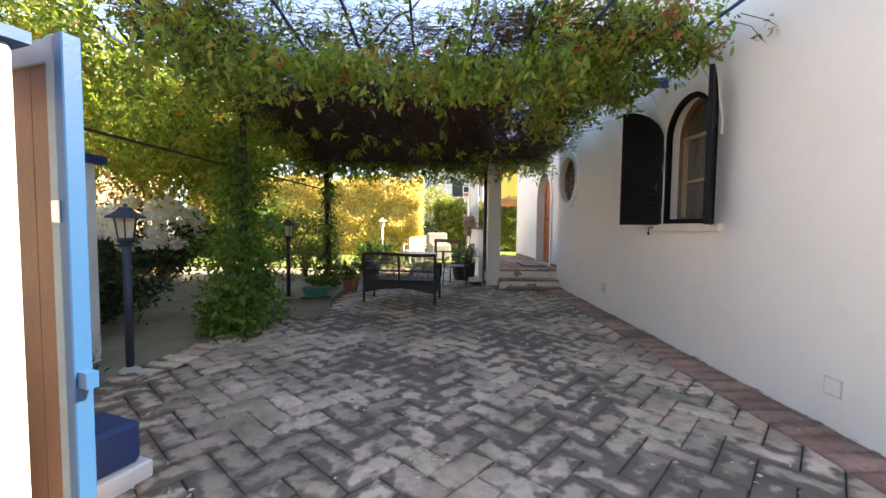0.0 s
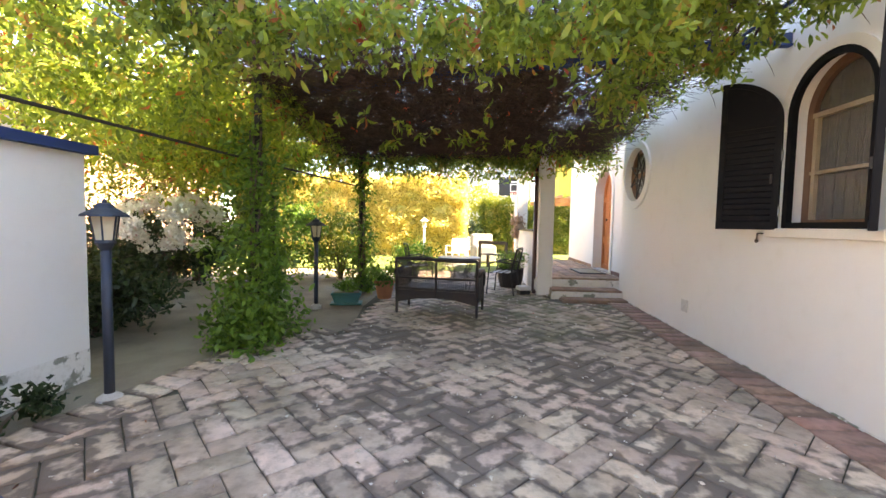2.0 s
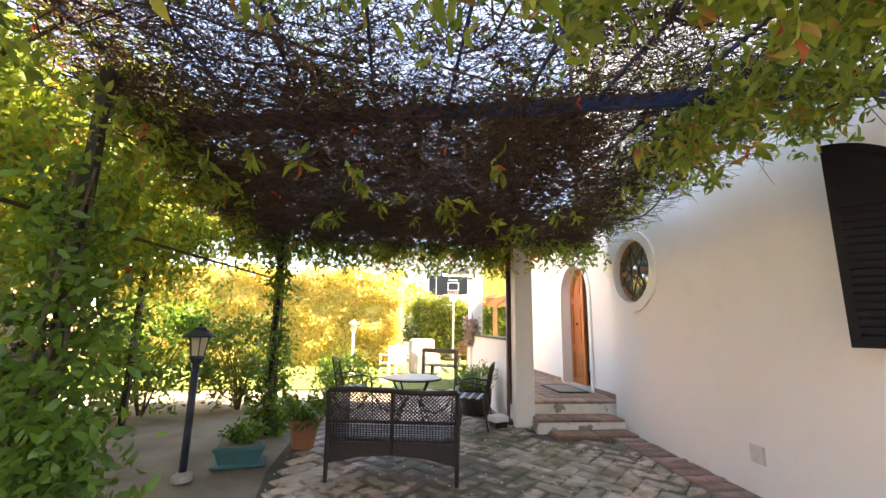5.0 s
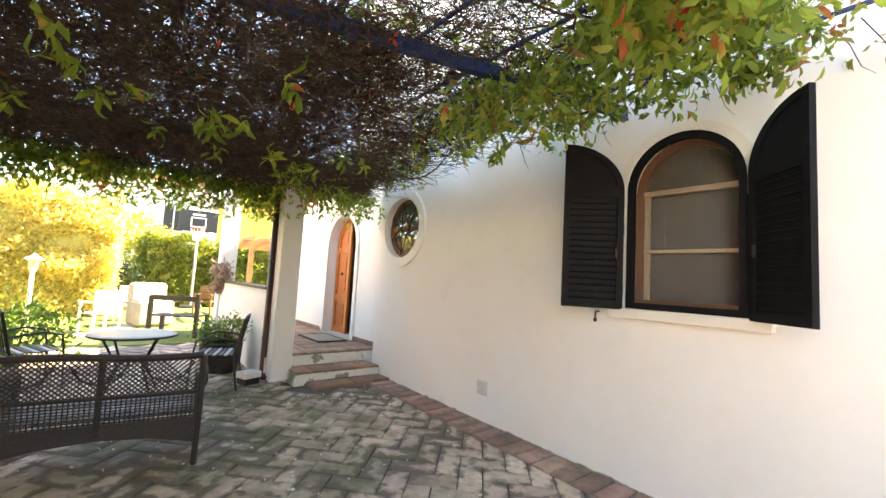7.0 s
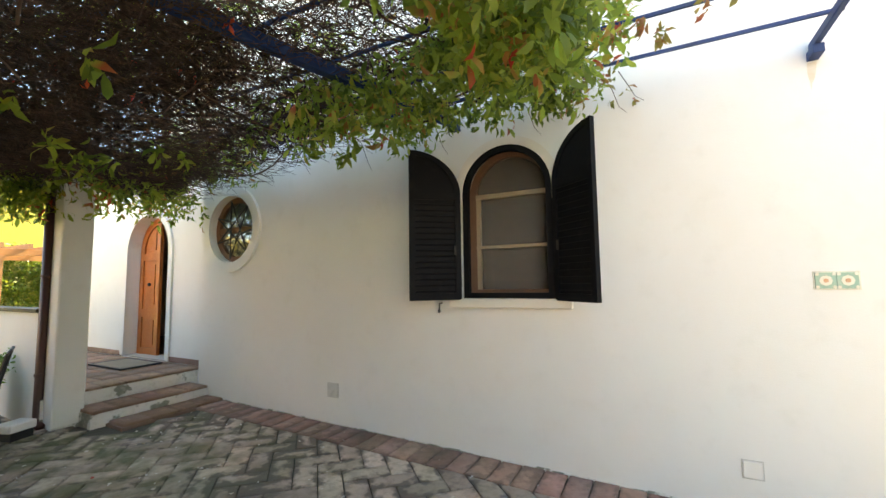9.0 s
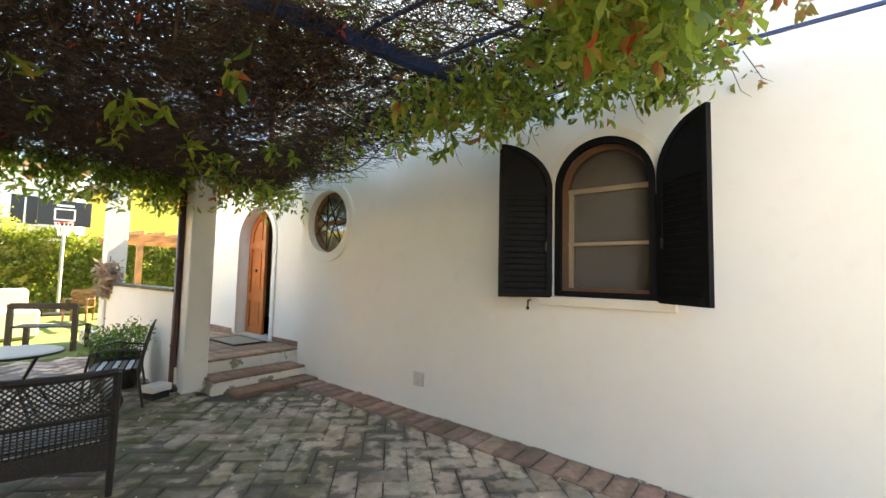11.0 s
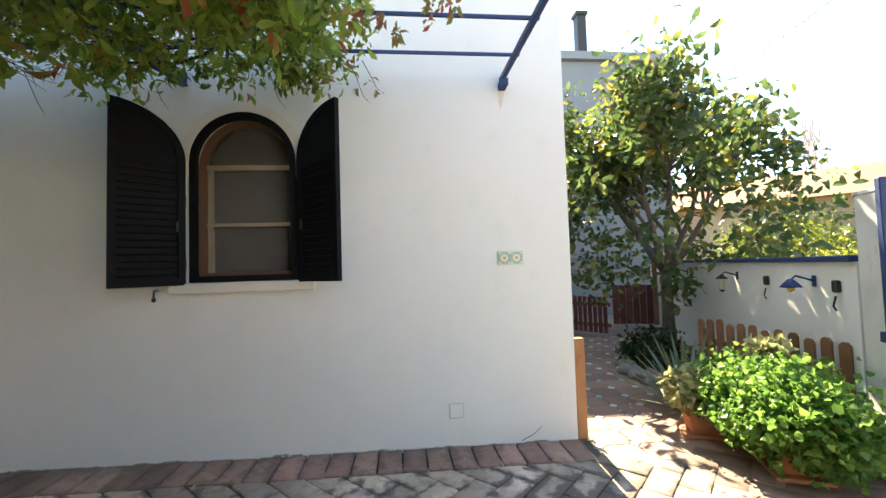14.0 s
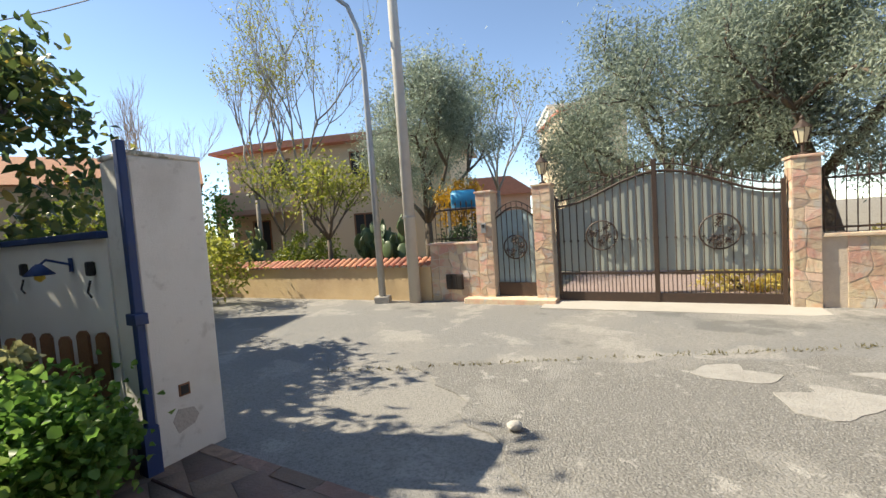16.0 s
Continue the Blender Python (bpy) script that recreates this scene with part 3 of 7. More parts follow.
def sheet(pts, lift, thick=0.03):
    bm = bmesh.new()
    top = [bm.verts.new((x, y, G(y) + lift)) for x, y in pts]
    bot = [bm.verts.new((x, y, G(y) + lift - thick)) for x, y in pts]
    bm.faces.new(top)
    bm.faces.new(bot[::-1])
    for i in range(len(pts)):
        j = (i + 1) % len(pts)
        bm.faces.new((top[i], top[j], bot[j], bot[i]))
    return bm


def street_y(x):
    return -5.97 - 0.366 * (x - 0.55)


bm = bmesh.new()                 # the street: one sheet, slightly cambered
N_ST = 26
rows = []
for i in range(N_ST + 1):
    x = -40 + 80 * i / N_ST
    near, far = gate_y(x) - 0.30, street_y(x) - 0.6
    rows.append([bm.verts.new((x, near + (far - near) * k / 8, G(near + (far - near) * k / 8) - 0.012 + 0.004 * math.sin(math.pi * k / 8))) for k in range(9)])
for a, b in zip(rows, rows[1:]):
    for k in range(8):
        bm.faces.new((a[k], a[k + 1], b[k + 1], b[k]))
structure("road", bm, M_asphalt, "worn patched grey asphalt street", "road", smooth=True)

def ragged(pts, amp, seed, step=0.18):
    """An outline with its edges broken up."""
    out, n = [], len(pts)
    for i in range(n):
        (x0, y0), (x1, y1) = pts[i], pts[(i + 1) % n]
        k = max(1, int(math.hypot(x1 - x0, y1 - y0) / step))
        for j in range(k):
            x, y = x0 + (x1 - x0) * j / k, y0 + (y1 - y0) * j / k
            out.append((x + amp * noise.noise(Vector((x * 2.3, y * 2.3, seed))), y + amp * noise.noise(Vector((x * 2.3, y * 2.3, seed + 7)))))
    return out


structure("road_coarse", sheet(ragged([(-0.85, 0.35), (-0.30, -0.9), (0.35, -1.95), (-4.2, -1.70), (-9.0, 0.4), (-14.0, 3.0), (-14.0, 5.8)], 0.22, 2.0), 0.002, 0.02),
          M_asphalt_rough, "coarse old asphalt strip along the gate", "road")
for k, (x, y, r) in enumerate(((-3.2, -0.75, 0.42), (-4.1, -0.35, 0.5), (-2.75, -1.35, 0.2), (-3.9, -1.15, 0.26), (-5.2, 0.3, 0.5))):
    structure("road_repair", sheet(ragged([(x + r * 1.5 * math.cos(a), y + r * 0.55 * math.sin(a)) for a in (0.7 * i for i in range(9))], 0.42, 20.0 + k, 0.08), 0.007, 0.01), M_repair, "pale worn repair patch in the asphalt", "road")

structure("drive_bed", sheet([(-3.1, gate_y(-3.1) - 0.2), (2.565, gate_y(2.565) - 0.2), (9.0, -2.9), (9.0, 1.86), (2.565, 1.86), (2.565, 12.4), (-2.0, 12.4), (-1.95, 7.6), (-1.75, 6.3), (-2.49, 5.4), (-2.66, 4.8), (-2.78, 4.2), (-2.9, 3.7), (-3.1, 3.0)], -0.018),
          M_joint, "dark mortar bed under the drive's pavers", "paving")
structure("yard_bed", sheet([(-2.2, gate_y(-2.2) - 0.2), (2.565, gate_y(2.565) - 0.2), (9.0, -2.9), (9.0, 1.86), (2.565, 1.86), (2.565, 1.25), (-1.3, 1.25)], -0.008, 0.009), M_yard, "brown mortar bed under the pavers by the gate", "paving")
structure("lawn", sheet([(-12, 12.4), (14, 12.4), (14, 30), (-12, 30)], -0.005), M_lawn, "bright sunlit garden lawn", "lawn")

# kerb strip at the gate and the gate's rail
bm = bmesh.new()
dirg = Vector((1, SLOPE, 0)).normalized()
for i in range(15):
    a = Vector((-3.0 + i * 0.34, gate_y(-3.0 + i * 0.34) - 0.36, 0))
    m = Matrix.Translation((a.x, a.y, G(a.y) - 0.06)) @ Matrix.Rotation(math.atan(SLOPE), 4, "Z")
    box(bm, 0.004, 0.362, 0, 0.10, 0, 0.062, m)
structure("kerb", bm, M_border, "low terracotta kerb between drive and street", "kerb")
bm = bmesh.new()
tube(bm, [(1.5, gate_y(1.5) + 0.1, G(0) + 0.004), (-1.3, gate_y(-1.3) + 0.1, G(1.2) + 0.004)], 0.011, 6)
structure("gate_threshold", sheet([(-3.0, gate_y(-3.0) - 0.262), (2.1, gate_y(2.1) - 0.262), (2.1, gate_y(2.1) - 0.1), (-3.0, gate_y(-3.0) - 0.1)], -0.006, 0.012), M_yard, "brown mortared threshold strip under the gate line", "paving")
structure("gate_rail", bm, M_pipe, "rusty steel ground rail of the sliding gate", "rail")

# ---------------------------------------------------------------- house
W = 2.565
WC, WZ, WR = 4.60, 2.31, 0.42    # arched window: middle, springing height, half width
win_loop = [(WC - WR, 1.34), (WC + WR, 1.34)] + arc(WC, WZ, WR, 0, 180, 20)
RC, RZ, RR = 8.40, 2.23, 0.44    # round window
round_loop = arc(RC, RZ, RR, 0, 360, 36)[:-1]
HT, PT, PY = 8.0, 3.42, 10.4              # tops of the main block and of the low porch wing
wall_out = [(1.86, -0.4), (9.03, -0.4), (9.03, HT), (1.86, HT)]
on_wall = lambda a, b, d: (W + d, a, b)
structure("wall_west", slab([wall_out, win_loop, round_loop], 0, 0.3, on_wall), M_plaster, "white plastered house wall, faintly stained", "wall")
DC, DR, DZ = 10.74, 0.60, 2.05   # front door arch
XD = 2.75
door_loop = [(DC - DR, 0.34), (DC + DR, 0.34)] + arc(DC, DZ, DR, 0, 180, 20)
structure("wall_porch", slab([[(9.03, -0.4), (14.0, -0.4), (14.0, PT), (PY, PT), (PY, HT), (9.03, HT)], door_loop], 0, 0.3, lambda a, b, d: (XD + d, a, b)), M_plaster, "white plastered porch wall around the front door", "wall")
structure("wall_south", nbox(W + 0.3, 9.3, 1.86, 2.16, -0.4, HT), M_plaster, "white plastered side wall of the house", "wall")
structure("wall_east", nbox(9.0, 9.3, 2.16, PY, -0.4, HT), M_plaster, "white plastered rear wall of the house", "wall")
structure("wall_east_low", nbox(9.0, 9.3, PY, 13.7, -0.4, PT), M_plaster, "white plastered rear wall of the porch wing", "wall")
structure("wall_north", nbox(XD + 0.3, 9.3, 13.7, 14.0, -0.4, PT), M_plaster, "white plastered end wall of the house", "wall")
structure("wall_upper_north", nbox(XD + 0.3, 9.0, PY - 0.3, PY, PT, HT), M_plaster, "white plastered upper end wall of the main block", "wall")
structure("roof", nbox(W + 0.002, 9.3, 1.862, PY, HT + 0.002, HT + 0.12), M_plaster, "flat white house roof slab", "roof")
structure("roof_low", nbox(XD + 0.002, 9.3, PY + 0.004, 14.0, PT + 0.002, PT + 0.12), M_plaster, "flat white roof slab of the porch wing", "roof")
# Near-black colour paints the unlit hall's shade onto this floor
structure("floor_inside", nbox(W + 0.3, 9.0, 2.16, 13.7, 0.2, 0.335), M_dark, "floor inside the house, indoor shade painted in near black", "floor")

# wall skirting stain line: rough plaster foot
bm = bmesh.new()
for i in range(60):
    y = 1.9 + i * (9.0 - 1.9) / 60
    h = G(y) + 0.012 + 0.012 * R.random()
    box(bm, W - 0.006, W, y, y + 0.119, -0.3, h)
structure("wall_foot", bm, M_plaster_worn, "flaking plaster at the foot of the wall", "trim")

# hairline crack at the wall's foot
bm = bmesh.new()
tube(bm, [(W - 0.001, 2.36, -0.09), (W - 0.001, 2.30, -0.06), (W - 0.001, 2.27, -0.05), (W - 0.001, 2.20, 0.0), (W - 0.001, 2.17, 0.035)], [0.003, 0.0035, 0.003, 0.0025, 0.001], 4)
structure("wall_crack", bm, M_joint, "thin dark crack at the foot of the plaster", "stain")

# window surround, sill
structure("window_surround", slab([[(WC - WR - 0.075, WZ - 0.12), (WC - WR, WZ - 0.12)] + arc(WC, WZ, WR, 180, 0, 20) + [(WC + WR, WZ - 0.12), (WC + WR + 0.075, WZ - 0.12)] + arc(WC, WZ, WR + 0.075, 0, 180, 20)], -0.022, 0.02, on_wall),
          M_plaster_trim, "cream raised plaster arch over the window", "trim")
win = thing("window_1", "arched window with beige bars and grey screen", "window", (W, WC, 1.34), kind="structure")
part("window_sill", nbox(-0.055, 0.12, -0.56, 0.56, -0.085, -0.002), M_plaster_trim, win, "cream stone sill", bevel=0.008)
loop_i = [(-WR + 0.055, 0.05), (WR - 0.055, 0.05)] + arc(0, WZ - 1.34, WR - 0.055, 0, 180, 20)
loop_o = [(-WR, 0.0), (WR, 0.0)] + arc(0, WZ - 1.34, WR, 0, 180, 20)
wplace = lambda a, b, d: (d, a, b)
part("window_frame", slab([loop_o, loop_i], -0.012, 0.035, wplace), M_shutter, win, "black outer window frame")
r2, r3 = WR - 0.002, WR - 0.07
loop_a = [(-r2, 0.002), (r2, 0.002)] + arc(0, WZ - 1.34, r2, 0, 180, 20)
loop_b = [(-r3, 0.075), (r3, 0.075)] + arc(0, WZ - 1.34, r3, 0, 180, 20)
part("inner_frame", slab([loop_a, loop_b], 0.15, 0.20, wplace), M_frame_brown, win, "brown wooden inner frame")
part("side_post", nbox(0.155, 0.195, r3 - 0.04, r3 - 0.002, 0.075, 0.95), M_winframe, win)
part("glazing_bar", nbox(0.142, 0.19, -r3, r3, 0.945, 0.985), M_winframe, win, "pale upper bar")
part("glazing_bar", nbox(0.142, 0.188, -r3, r3, 0.462, 0.49), M_winframe, win)
ob = part("pane", slab([loop_b], 0.192, 0.197, wplace), M_glass, win)
ob.visible_shadow = False
part("insect_screen", slab([loop_b], 0.1885, 0.190, wplace), M_screen, win, "grey insect screen")
bm = bmesh.new()
for i in range(30):              # hanging folds of the curtain
    y0 = -0.5 + i / 30
    x0 = 0.262 + 0.012 * math.sin(i * 1.9) + 0.006 * math.sin(i * 0.7)
    box(bm, x0, x0 + 0.01, y0, y0 + 0.0333, -0.05, 1.45)
part("curtain", bm, M_curtain, win, "plain grey curtain behind the glass")


def shutter(name, hinge_y, sign, angle):
    """A half-arched louvred leaf; it swings out from hinge_y, angle degrees off the wall."""
    lab = "black half-arched louvred wooden shutter standing open"
    ob = thing(name, lab, "shutter", (W - 0.03, hinge_y, 1.325), group="window shutters")
    ob.matrix_basis = pose(W - 0.03, hinge_y, 1.325) @ pose(0, 0, 0, 0, 0, sign * angle)
    H, w = 0.985, 0.485
    s = sign
    P = lambda a, b, d: (d, s * a, b)
    # open leaf: the tall straight edge is the outer one
    squash = lambda b: H + (b - H) * 0.84 if b > H else b      # the arch is a little flattened
    outer = [(0, 0), (w, 0), (w, squash(H + w))] + [(w - a, squash(b)) for a, b in arc(0, H, w, 90, 0, 12)][1:]
    inner_low = [(0.05, 0.06), (w - 0.05, 0.06), (w - 0.05, 0.93), (0.05, 0.93)]
    up = [(w - 0.05, 0.985), (w - 0.05, squash(H + w - 0.06))] + [(w - a, squash(b)) for a, b in arc(0, H, w - 0.055, 82, 4, 10)]
    part("leaf_frame", slab([outer, inner_low, up], -0.02, 0.02, P), M_shutter, ob)
    part("upper_panel", slab([up], -0.008, 0.008, P), M_shutter, ob)
    part("back_board", slab([inner_low], -0.003, 0.004, P), M_shutter, ob)
    for i in range(16):
        z = 0.075 + i * 0.0535
        b = bmesh.new()
        box(b, -0.017, 0.017, 0.05 if s > 0 else -(w - 0.05), (w - 0.05) if s > 0 else -0.05, -0.004, 0.004, Matrix.Translation((0, 0, z)) @ Matrix.Rotation(radians(58 if s > 0 else 58), 4, "Y"))
        part("slat", b, M_shutter, ob)
    for z in (0.12, 0.62):
        part("hinge", ntube([(0, 0, z), (0, 0, z + 0.09)], 0.011, 8), M_steel, ob, "worn grey hinge")
    part("latch", nbox(-0.035, -0.018, s * (0.06) - 0.008, s * 0.06 + 0.008, 0.42, 0.50), M_metal_dark, ob)
    return ob


shutter("shutter", WC + WR + 0.02, 1, 41)
shutter("shutter", WC - WR - 0.02, -1, 41)
sd = thing("shutter_stay", "small dark iron shutter stay under the window", "shutter stay", (W, WC + WR + 0.24, 1.27))
part("stay_bar", ntube([(-0.0, 0, 0.02), (-0.05, 0, 0.02), (-0.055, 0, -0.04)], 0.008, 6), M_metal_dark, sd)
part("stay_knob", lathe(bmesh.new(), [(0.002, -0.022), (0.016, -0.01), (0.016, 0.008), (0.002, 0.02)], 8, (-0.055, 0, -0.05)), M_metal_dark, sd)

# round window with star grille
structure("round_surround", slab([arc(RC, RZ, RR + 0.13, 0, 360, 40)[:-1], arc(RC, RZ, RR + 0.005, 0, 360, 40)[:-1]], -0.035, 0.02, on_wall), M_plaster, "raised white plaster ring round the window", "trim")
rw = thing("window_2", "round window with a dark wooden frame and iron star grille", "window", (W, RC, RZ), kind="structure")
part("window_frame", slab([arc(0, 0, RR - 0.002, 0, 360, 36)[:-1], arc(0, 0, RR - 0.075, 0, 360, 36)[:-1]], 0.07, 0.13, wplace), M_wood_brown, rw)
part("crossbar", nbox(0.078, 0.12, -RR + 0.07, RR - 0.07, -0.04, 0.035), M_wood_brown, rw)
ob = part("pane", slab([arc(0, 0, RR - 0.07, 0, 360, 36)[:-1]], 0.10, 0.105, wplace), M_glass, rw)
ob.visible_shadow = False
for a in range(7):
    t0 = 2 * math.pi * (a + 0.25) / 7
    t1 = 2 * math.pi * (a + 3.25) / 7
    part("grille_bar", ntube([(0.045, 0.40 * math.sin(t0), 0.40 * math.cos(t0)), (0.045, 0.40 * math.sin(t1), 0.40 * math.cos(t1))], 0.0105, 6), M_metal_dark, rw)
part("curtain", slab([arc(0, 0, RR - 0.01, 0, 360, 24)[:-1]], 0.112, 0.118, wplace), M_curtain, rw, "pale curtain behind the glass")

# front door
structure("door_surround", slab([[(DC - DR - 0.10, 0.36), (DC - DR, 0.36)] + arc(DC, DZ, DR, 180, 0, 20) + [(DC + DR, 0.36), (DC + DR + 0.10, 0.36)] + arc(DC, DZ, DR + 0.10, 0, 180, 20)], -0.03, 0.01, lambda a, b, d: (XD + d, a, b)), M_plaster, "raised white plaster arch round the front door", "trim")
door = thing("door_1", "orange varnished arched door, one leaf shut and one open", "door", (XD + 0.20, DC + DR, 0.345), kind="structure")
Hd, wd = DZ - 0.345, DR - 0.01
DPl = lambda a, b, d: (d, -a, b)
d_out = [(0.0, 0.0), (wd, 0.0), (wd, Hd + DR - 0.01)] + [(DR - a, b) for a, b in arc(0, Hd, DR - 0.005, 88, 0, 12)]
panels = [[(0.10, 0.12), (wd - 0.09, 0.12), (wd - 0.09, 0.62), (0.10, 0.62)], [(0.10, 0.76), (wd - 0.09, 0.76), (wd - 0.09, 1.58), (0.10, 1.58)],
          [(0.13, 1.70), (wd - 0.09, 1.70), (wd - 0.09, Hd + DR - 0.12)] + [(DR - a, b) for a, b in arc(0, Hd, DR - 0.12, 80, 14, 8)]]
leaf = part("door_leaf", slab([d_out] + panels, -0.025, 0.025, DPl), M_wood_door, door)
for p in panels:
    part("door_panel", slab([p], -0.004, 0.004, DPl), M_wood_door, leaf)
    cx, cz = sum(q[0] for q in p) / len(p), sum(q[1] for q in p) / len(p)
    part("raised_field", slab([[(cx + (a - cx) * 0.72, cz + (b - cz) * 0.82) for a, b in p]], -0.017, 0.0, DPl), M_wood_door, leaf)
part("door_knob", lathe(bmesh.new(), [(0.004, 0), (0.028, 0.004), (0.03, 0.02), (0.02, 0.032), (0.003, 0.036)], 12), M_metal_dark, door, "dark metal door knob").matrix_basis = pose(-0.025, -0.33, 1.17, 0, -90, 0)
part("open_leaf", slab([[(0, 0), (wd, 0), (wd, Hd + 0.2), (0, Hd)]], -0.025, 0.025, lambda a, b, d: (0.02 + a, -2 * DR + 0.03 + d, b)), M_wood_door, door, "inner leaf swung into the dark hall")
part("threshold", nbox(-0.2, 0.1, -2 * DR, 0, -0.008, 0.012), M_concrete, door)

# terrace, steps, columns, parapet
structure("terrace", nbox(1.02, XD + 0.3, 9.25, 14.0, -0.3, 0.30), M_plaster_worn, "raised porch terrace with peeling painted riser", "terrace")
STX0, STX1 = 1.30, W
structure("step_riser_upper", nbox(STX0, W + 0.19, 9.22, 9.27, -0.2, 0.305), M_plaster_worn, "peeling white painted step riser", "step")
structure("step_riser_lower", nbox(STX0 - 0.02, STX1, 8.80, 9.22, -0.2, 0.135), M_plaster_worn, "peeling white painted lower step", "step")
structure("step_base", nbox(STX0 + 0.12, STX1, 8.46, 8.80, -0.2, 0.012), M_border, "low brick step at the foot of the stairs", "step")
structure("baseboard", nbox(XD - 0.015, XD + 0.02, DC + DR + 0.1, 14.0, 0.34, 0.42), M_border, "terracotta tile skirting along the porch wall", "trim")
structure("baseboard_short", nbox(XD - 0.015, XD + 0.02, 9.06, DC - DR - 0.1, 0.34, 0.42), M_border, "terracotta tile skirting beside the door", "trim")
structure("porch_beam", nbox(1.04, 1.32, 9.06, 12.6, 2.952, 3.15), M_plaster, "white plastered beam over the porch columns", "beam")


def column(name, x, y, z0):
    c = thing(name, "square white plastered porch column", "column", (x, y, z0), group="porch columns", kind="structure")
    part("shaft", nbox(-0.14, 0.14, -0.14, 0.14, -0.1, 2.95 - z0), M_plaster, c, bevel=0.012)
    part("foot", nbox(-0.146, 0.146, -0.146, 0.146, -0.1, 0.03), M_plaster_worn, c)


column("column_1", 1.19, 9.20, 0.0)
column("column_2", 1.10, 12.4, 0.0)
structure("parapet", nbox(1.0, 1.14, 9.345, 12.25, -0.2, 1.22), M_plaster, "low white plastered porch parapet", "wall")
structure("parapet_coping", nbox(0.97, 1.17, 9.345, 12.25, 1.222, 1.26), M_metal_dark, "dark coping on the parapet", "trim")
dp = thing("downpipe", "brown painted downpipe beside the porch column", "downpipe", (1.02, 9.30, 0.0))
part("pipe", ntube([(0, 0, 2.95), (0, 0, 0.10), (0.0, -0.03, 0.05), (-0.0, -0.10, 0.035)], 0.042, 12), M_pipe, dp, smooth=True)
for z in (0.55, 1.6, 2.5):
    part("bracket", lathe(bmesh.new(), [(0.05, z), (0.05, z + 0.03)], 12), M_pipe, dp)
du = thing("roof_downpipe", "thin brown downpipe on the corner of the upper wall", "downpipe", (XD - 0.045, PY - 0.05, PT))
part("pipe", ntube([(0, 0, -0.05), (0, 0, HT - PT)], 0.04, 10), M_pipe, du, smooth=True)
for z in (0.9, 2.4, 3.6):
    part("bracket", lathe(bmesh.new(), [(0.048, z), (0.048, z + 0.03)], 10), M_pipe, du)
wb = thing("cable_box", "small white box with a black base at the column", "box", (0.80, 9.12, 0.0), 20)
part("cover", nbox(-0.12, 0.12, -0.10, 0.10, 0.09, 0.17), M_white, wb, bevel=0.01)
part("base", nbox(-0.10, 0.10, -0.085, 0.085, 0, 0.09), M_black, wb)
mat_ob = thing("door_mat", "worn brown coir door mat at the front door", "mat", (2.35, 10.45, 0.342))
part("mat_body", nbox(-0.26, 0.26, -0.45, 0.45, 0, 0.018), M_soil, mat_ob, bevel=0.006)
part("mat_border", slab([[(-0.27, -0.46), (0.27, -0.46), (0.27, 0.46), (-0.27, 0.46)], [(-0.235, -0.42), (0.235, -0.42), (0.235, 0.42), (-0.235, 0.42)]], 0.001, 0.021, lambda a, b, d: (a, b, d)), M_dark, mat_ob)

# wall fittings
M_box = material("grey_cover_plastic", (0.60, 0.585, 0.54), 0.6, [(20, 4, 0.4, 0.7, (0.42, 0.41, 0.38), 0.5)])
for y, z, h, lab in ((6.62, 0.33, 0.07, "grey square junction box cover low on the wall"), (2.91, 0.20, 0.055, "white square junction box cover low on the wall")):
    o = thing("junction_box", lab, "junction box", (W, y, z), group="wall box covers")
    part("cover", nbox(-0.012, 0, -h, h, -h, h), M_box if y > 5 else M_plaster, o, bevel=0.004)
    g = h + 0.008
    part("rim", slab([[(-g, -g), (g, -g), (g, g), (-g, g)], [(-h - 0.002, -h - 0.002), (h + 0.002, -h - 0.002), (h + 0.002, h + 0.002), (-h - 0.002, h + 0.002)]], -0.005, 0.002, lambda a, b, d: (d, a, b)), M_box, o)
tl = thing("tile_plaque", "pair of green and cream patterned ceramic tiles on the wall", "tile plaque", (W, 2.40, 1.467))
M_tg = material("green_glaze", (0.20, 0.34, 0.27), 0.2, [(12, 4, 0.4, 0.7, (0.28, 0.38, 0.30), 0.5)])
M_tc = material("cream_glaze", (0.62, 0.60, 0.50), 0.2, [(12, 4, 0.4, 0.7, (0.55, 0.5, 0.4), 0.5)])
M_tr = material("rust_glaze", (0.45, 0.22, 0.12), 0.25)
for k in (-1, 1):
    t = part("tile", nbox(-0.012, 0, k * 0.0535 - 0.0525, k * 0.0535 + 0.0525, -0.052, 0.052), M_tg, tl)
    part("flower", slab([arc(k * 0.0535, 0, 0.034, 0, 360, 8)[:-1]], -0.0145, -0.01, lambda a, b, d: (d, a, b)), M_tc, t)
    part("flower_heart", slab([arc(k * 0.0535, 0, 0.014, 0, 360, 8)[:-1]], -0.017, -0.012, lambda a, b, d: (d, a, b)), M_tr, t)
    for sx in (-1, 1):
        for sz in (-1, 1):
            part("corner_motif", slab([arc(k * 0.0535 + sx * 0.042, sz * 0.042, 0.011, 0, 360, 6)[:-1]], -0.0145, -0.01, lambda a, b, d: (d, a, b)), M_tc, t)
part("tile_edge", slab([[(-0.115, -0.06), (0.115, -0.06), (0.115, 0.06), (-0.115, 0.06)], [(-0.107, -0.053), (0.107, -0.053), (0.107, 0.053), (-0.107, 0.053)]], -0.006, 0.002, lambda a, b, d: (d, a, b)), M_tc, tl)

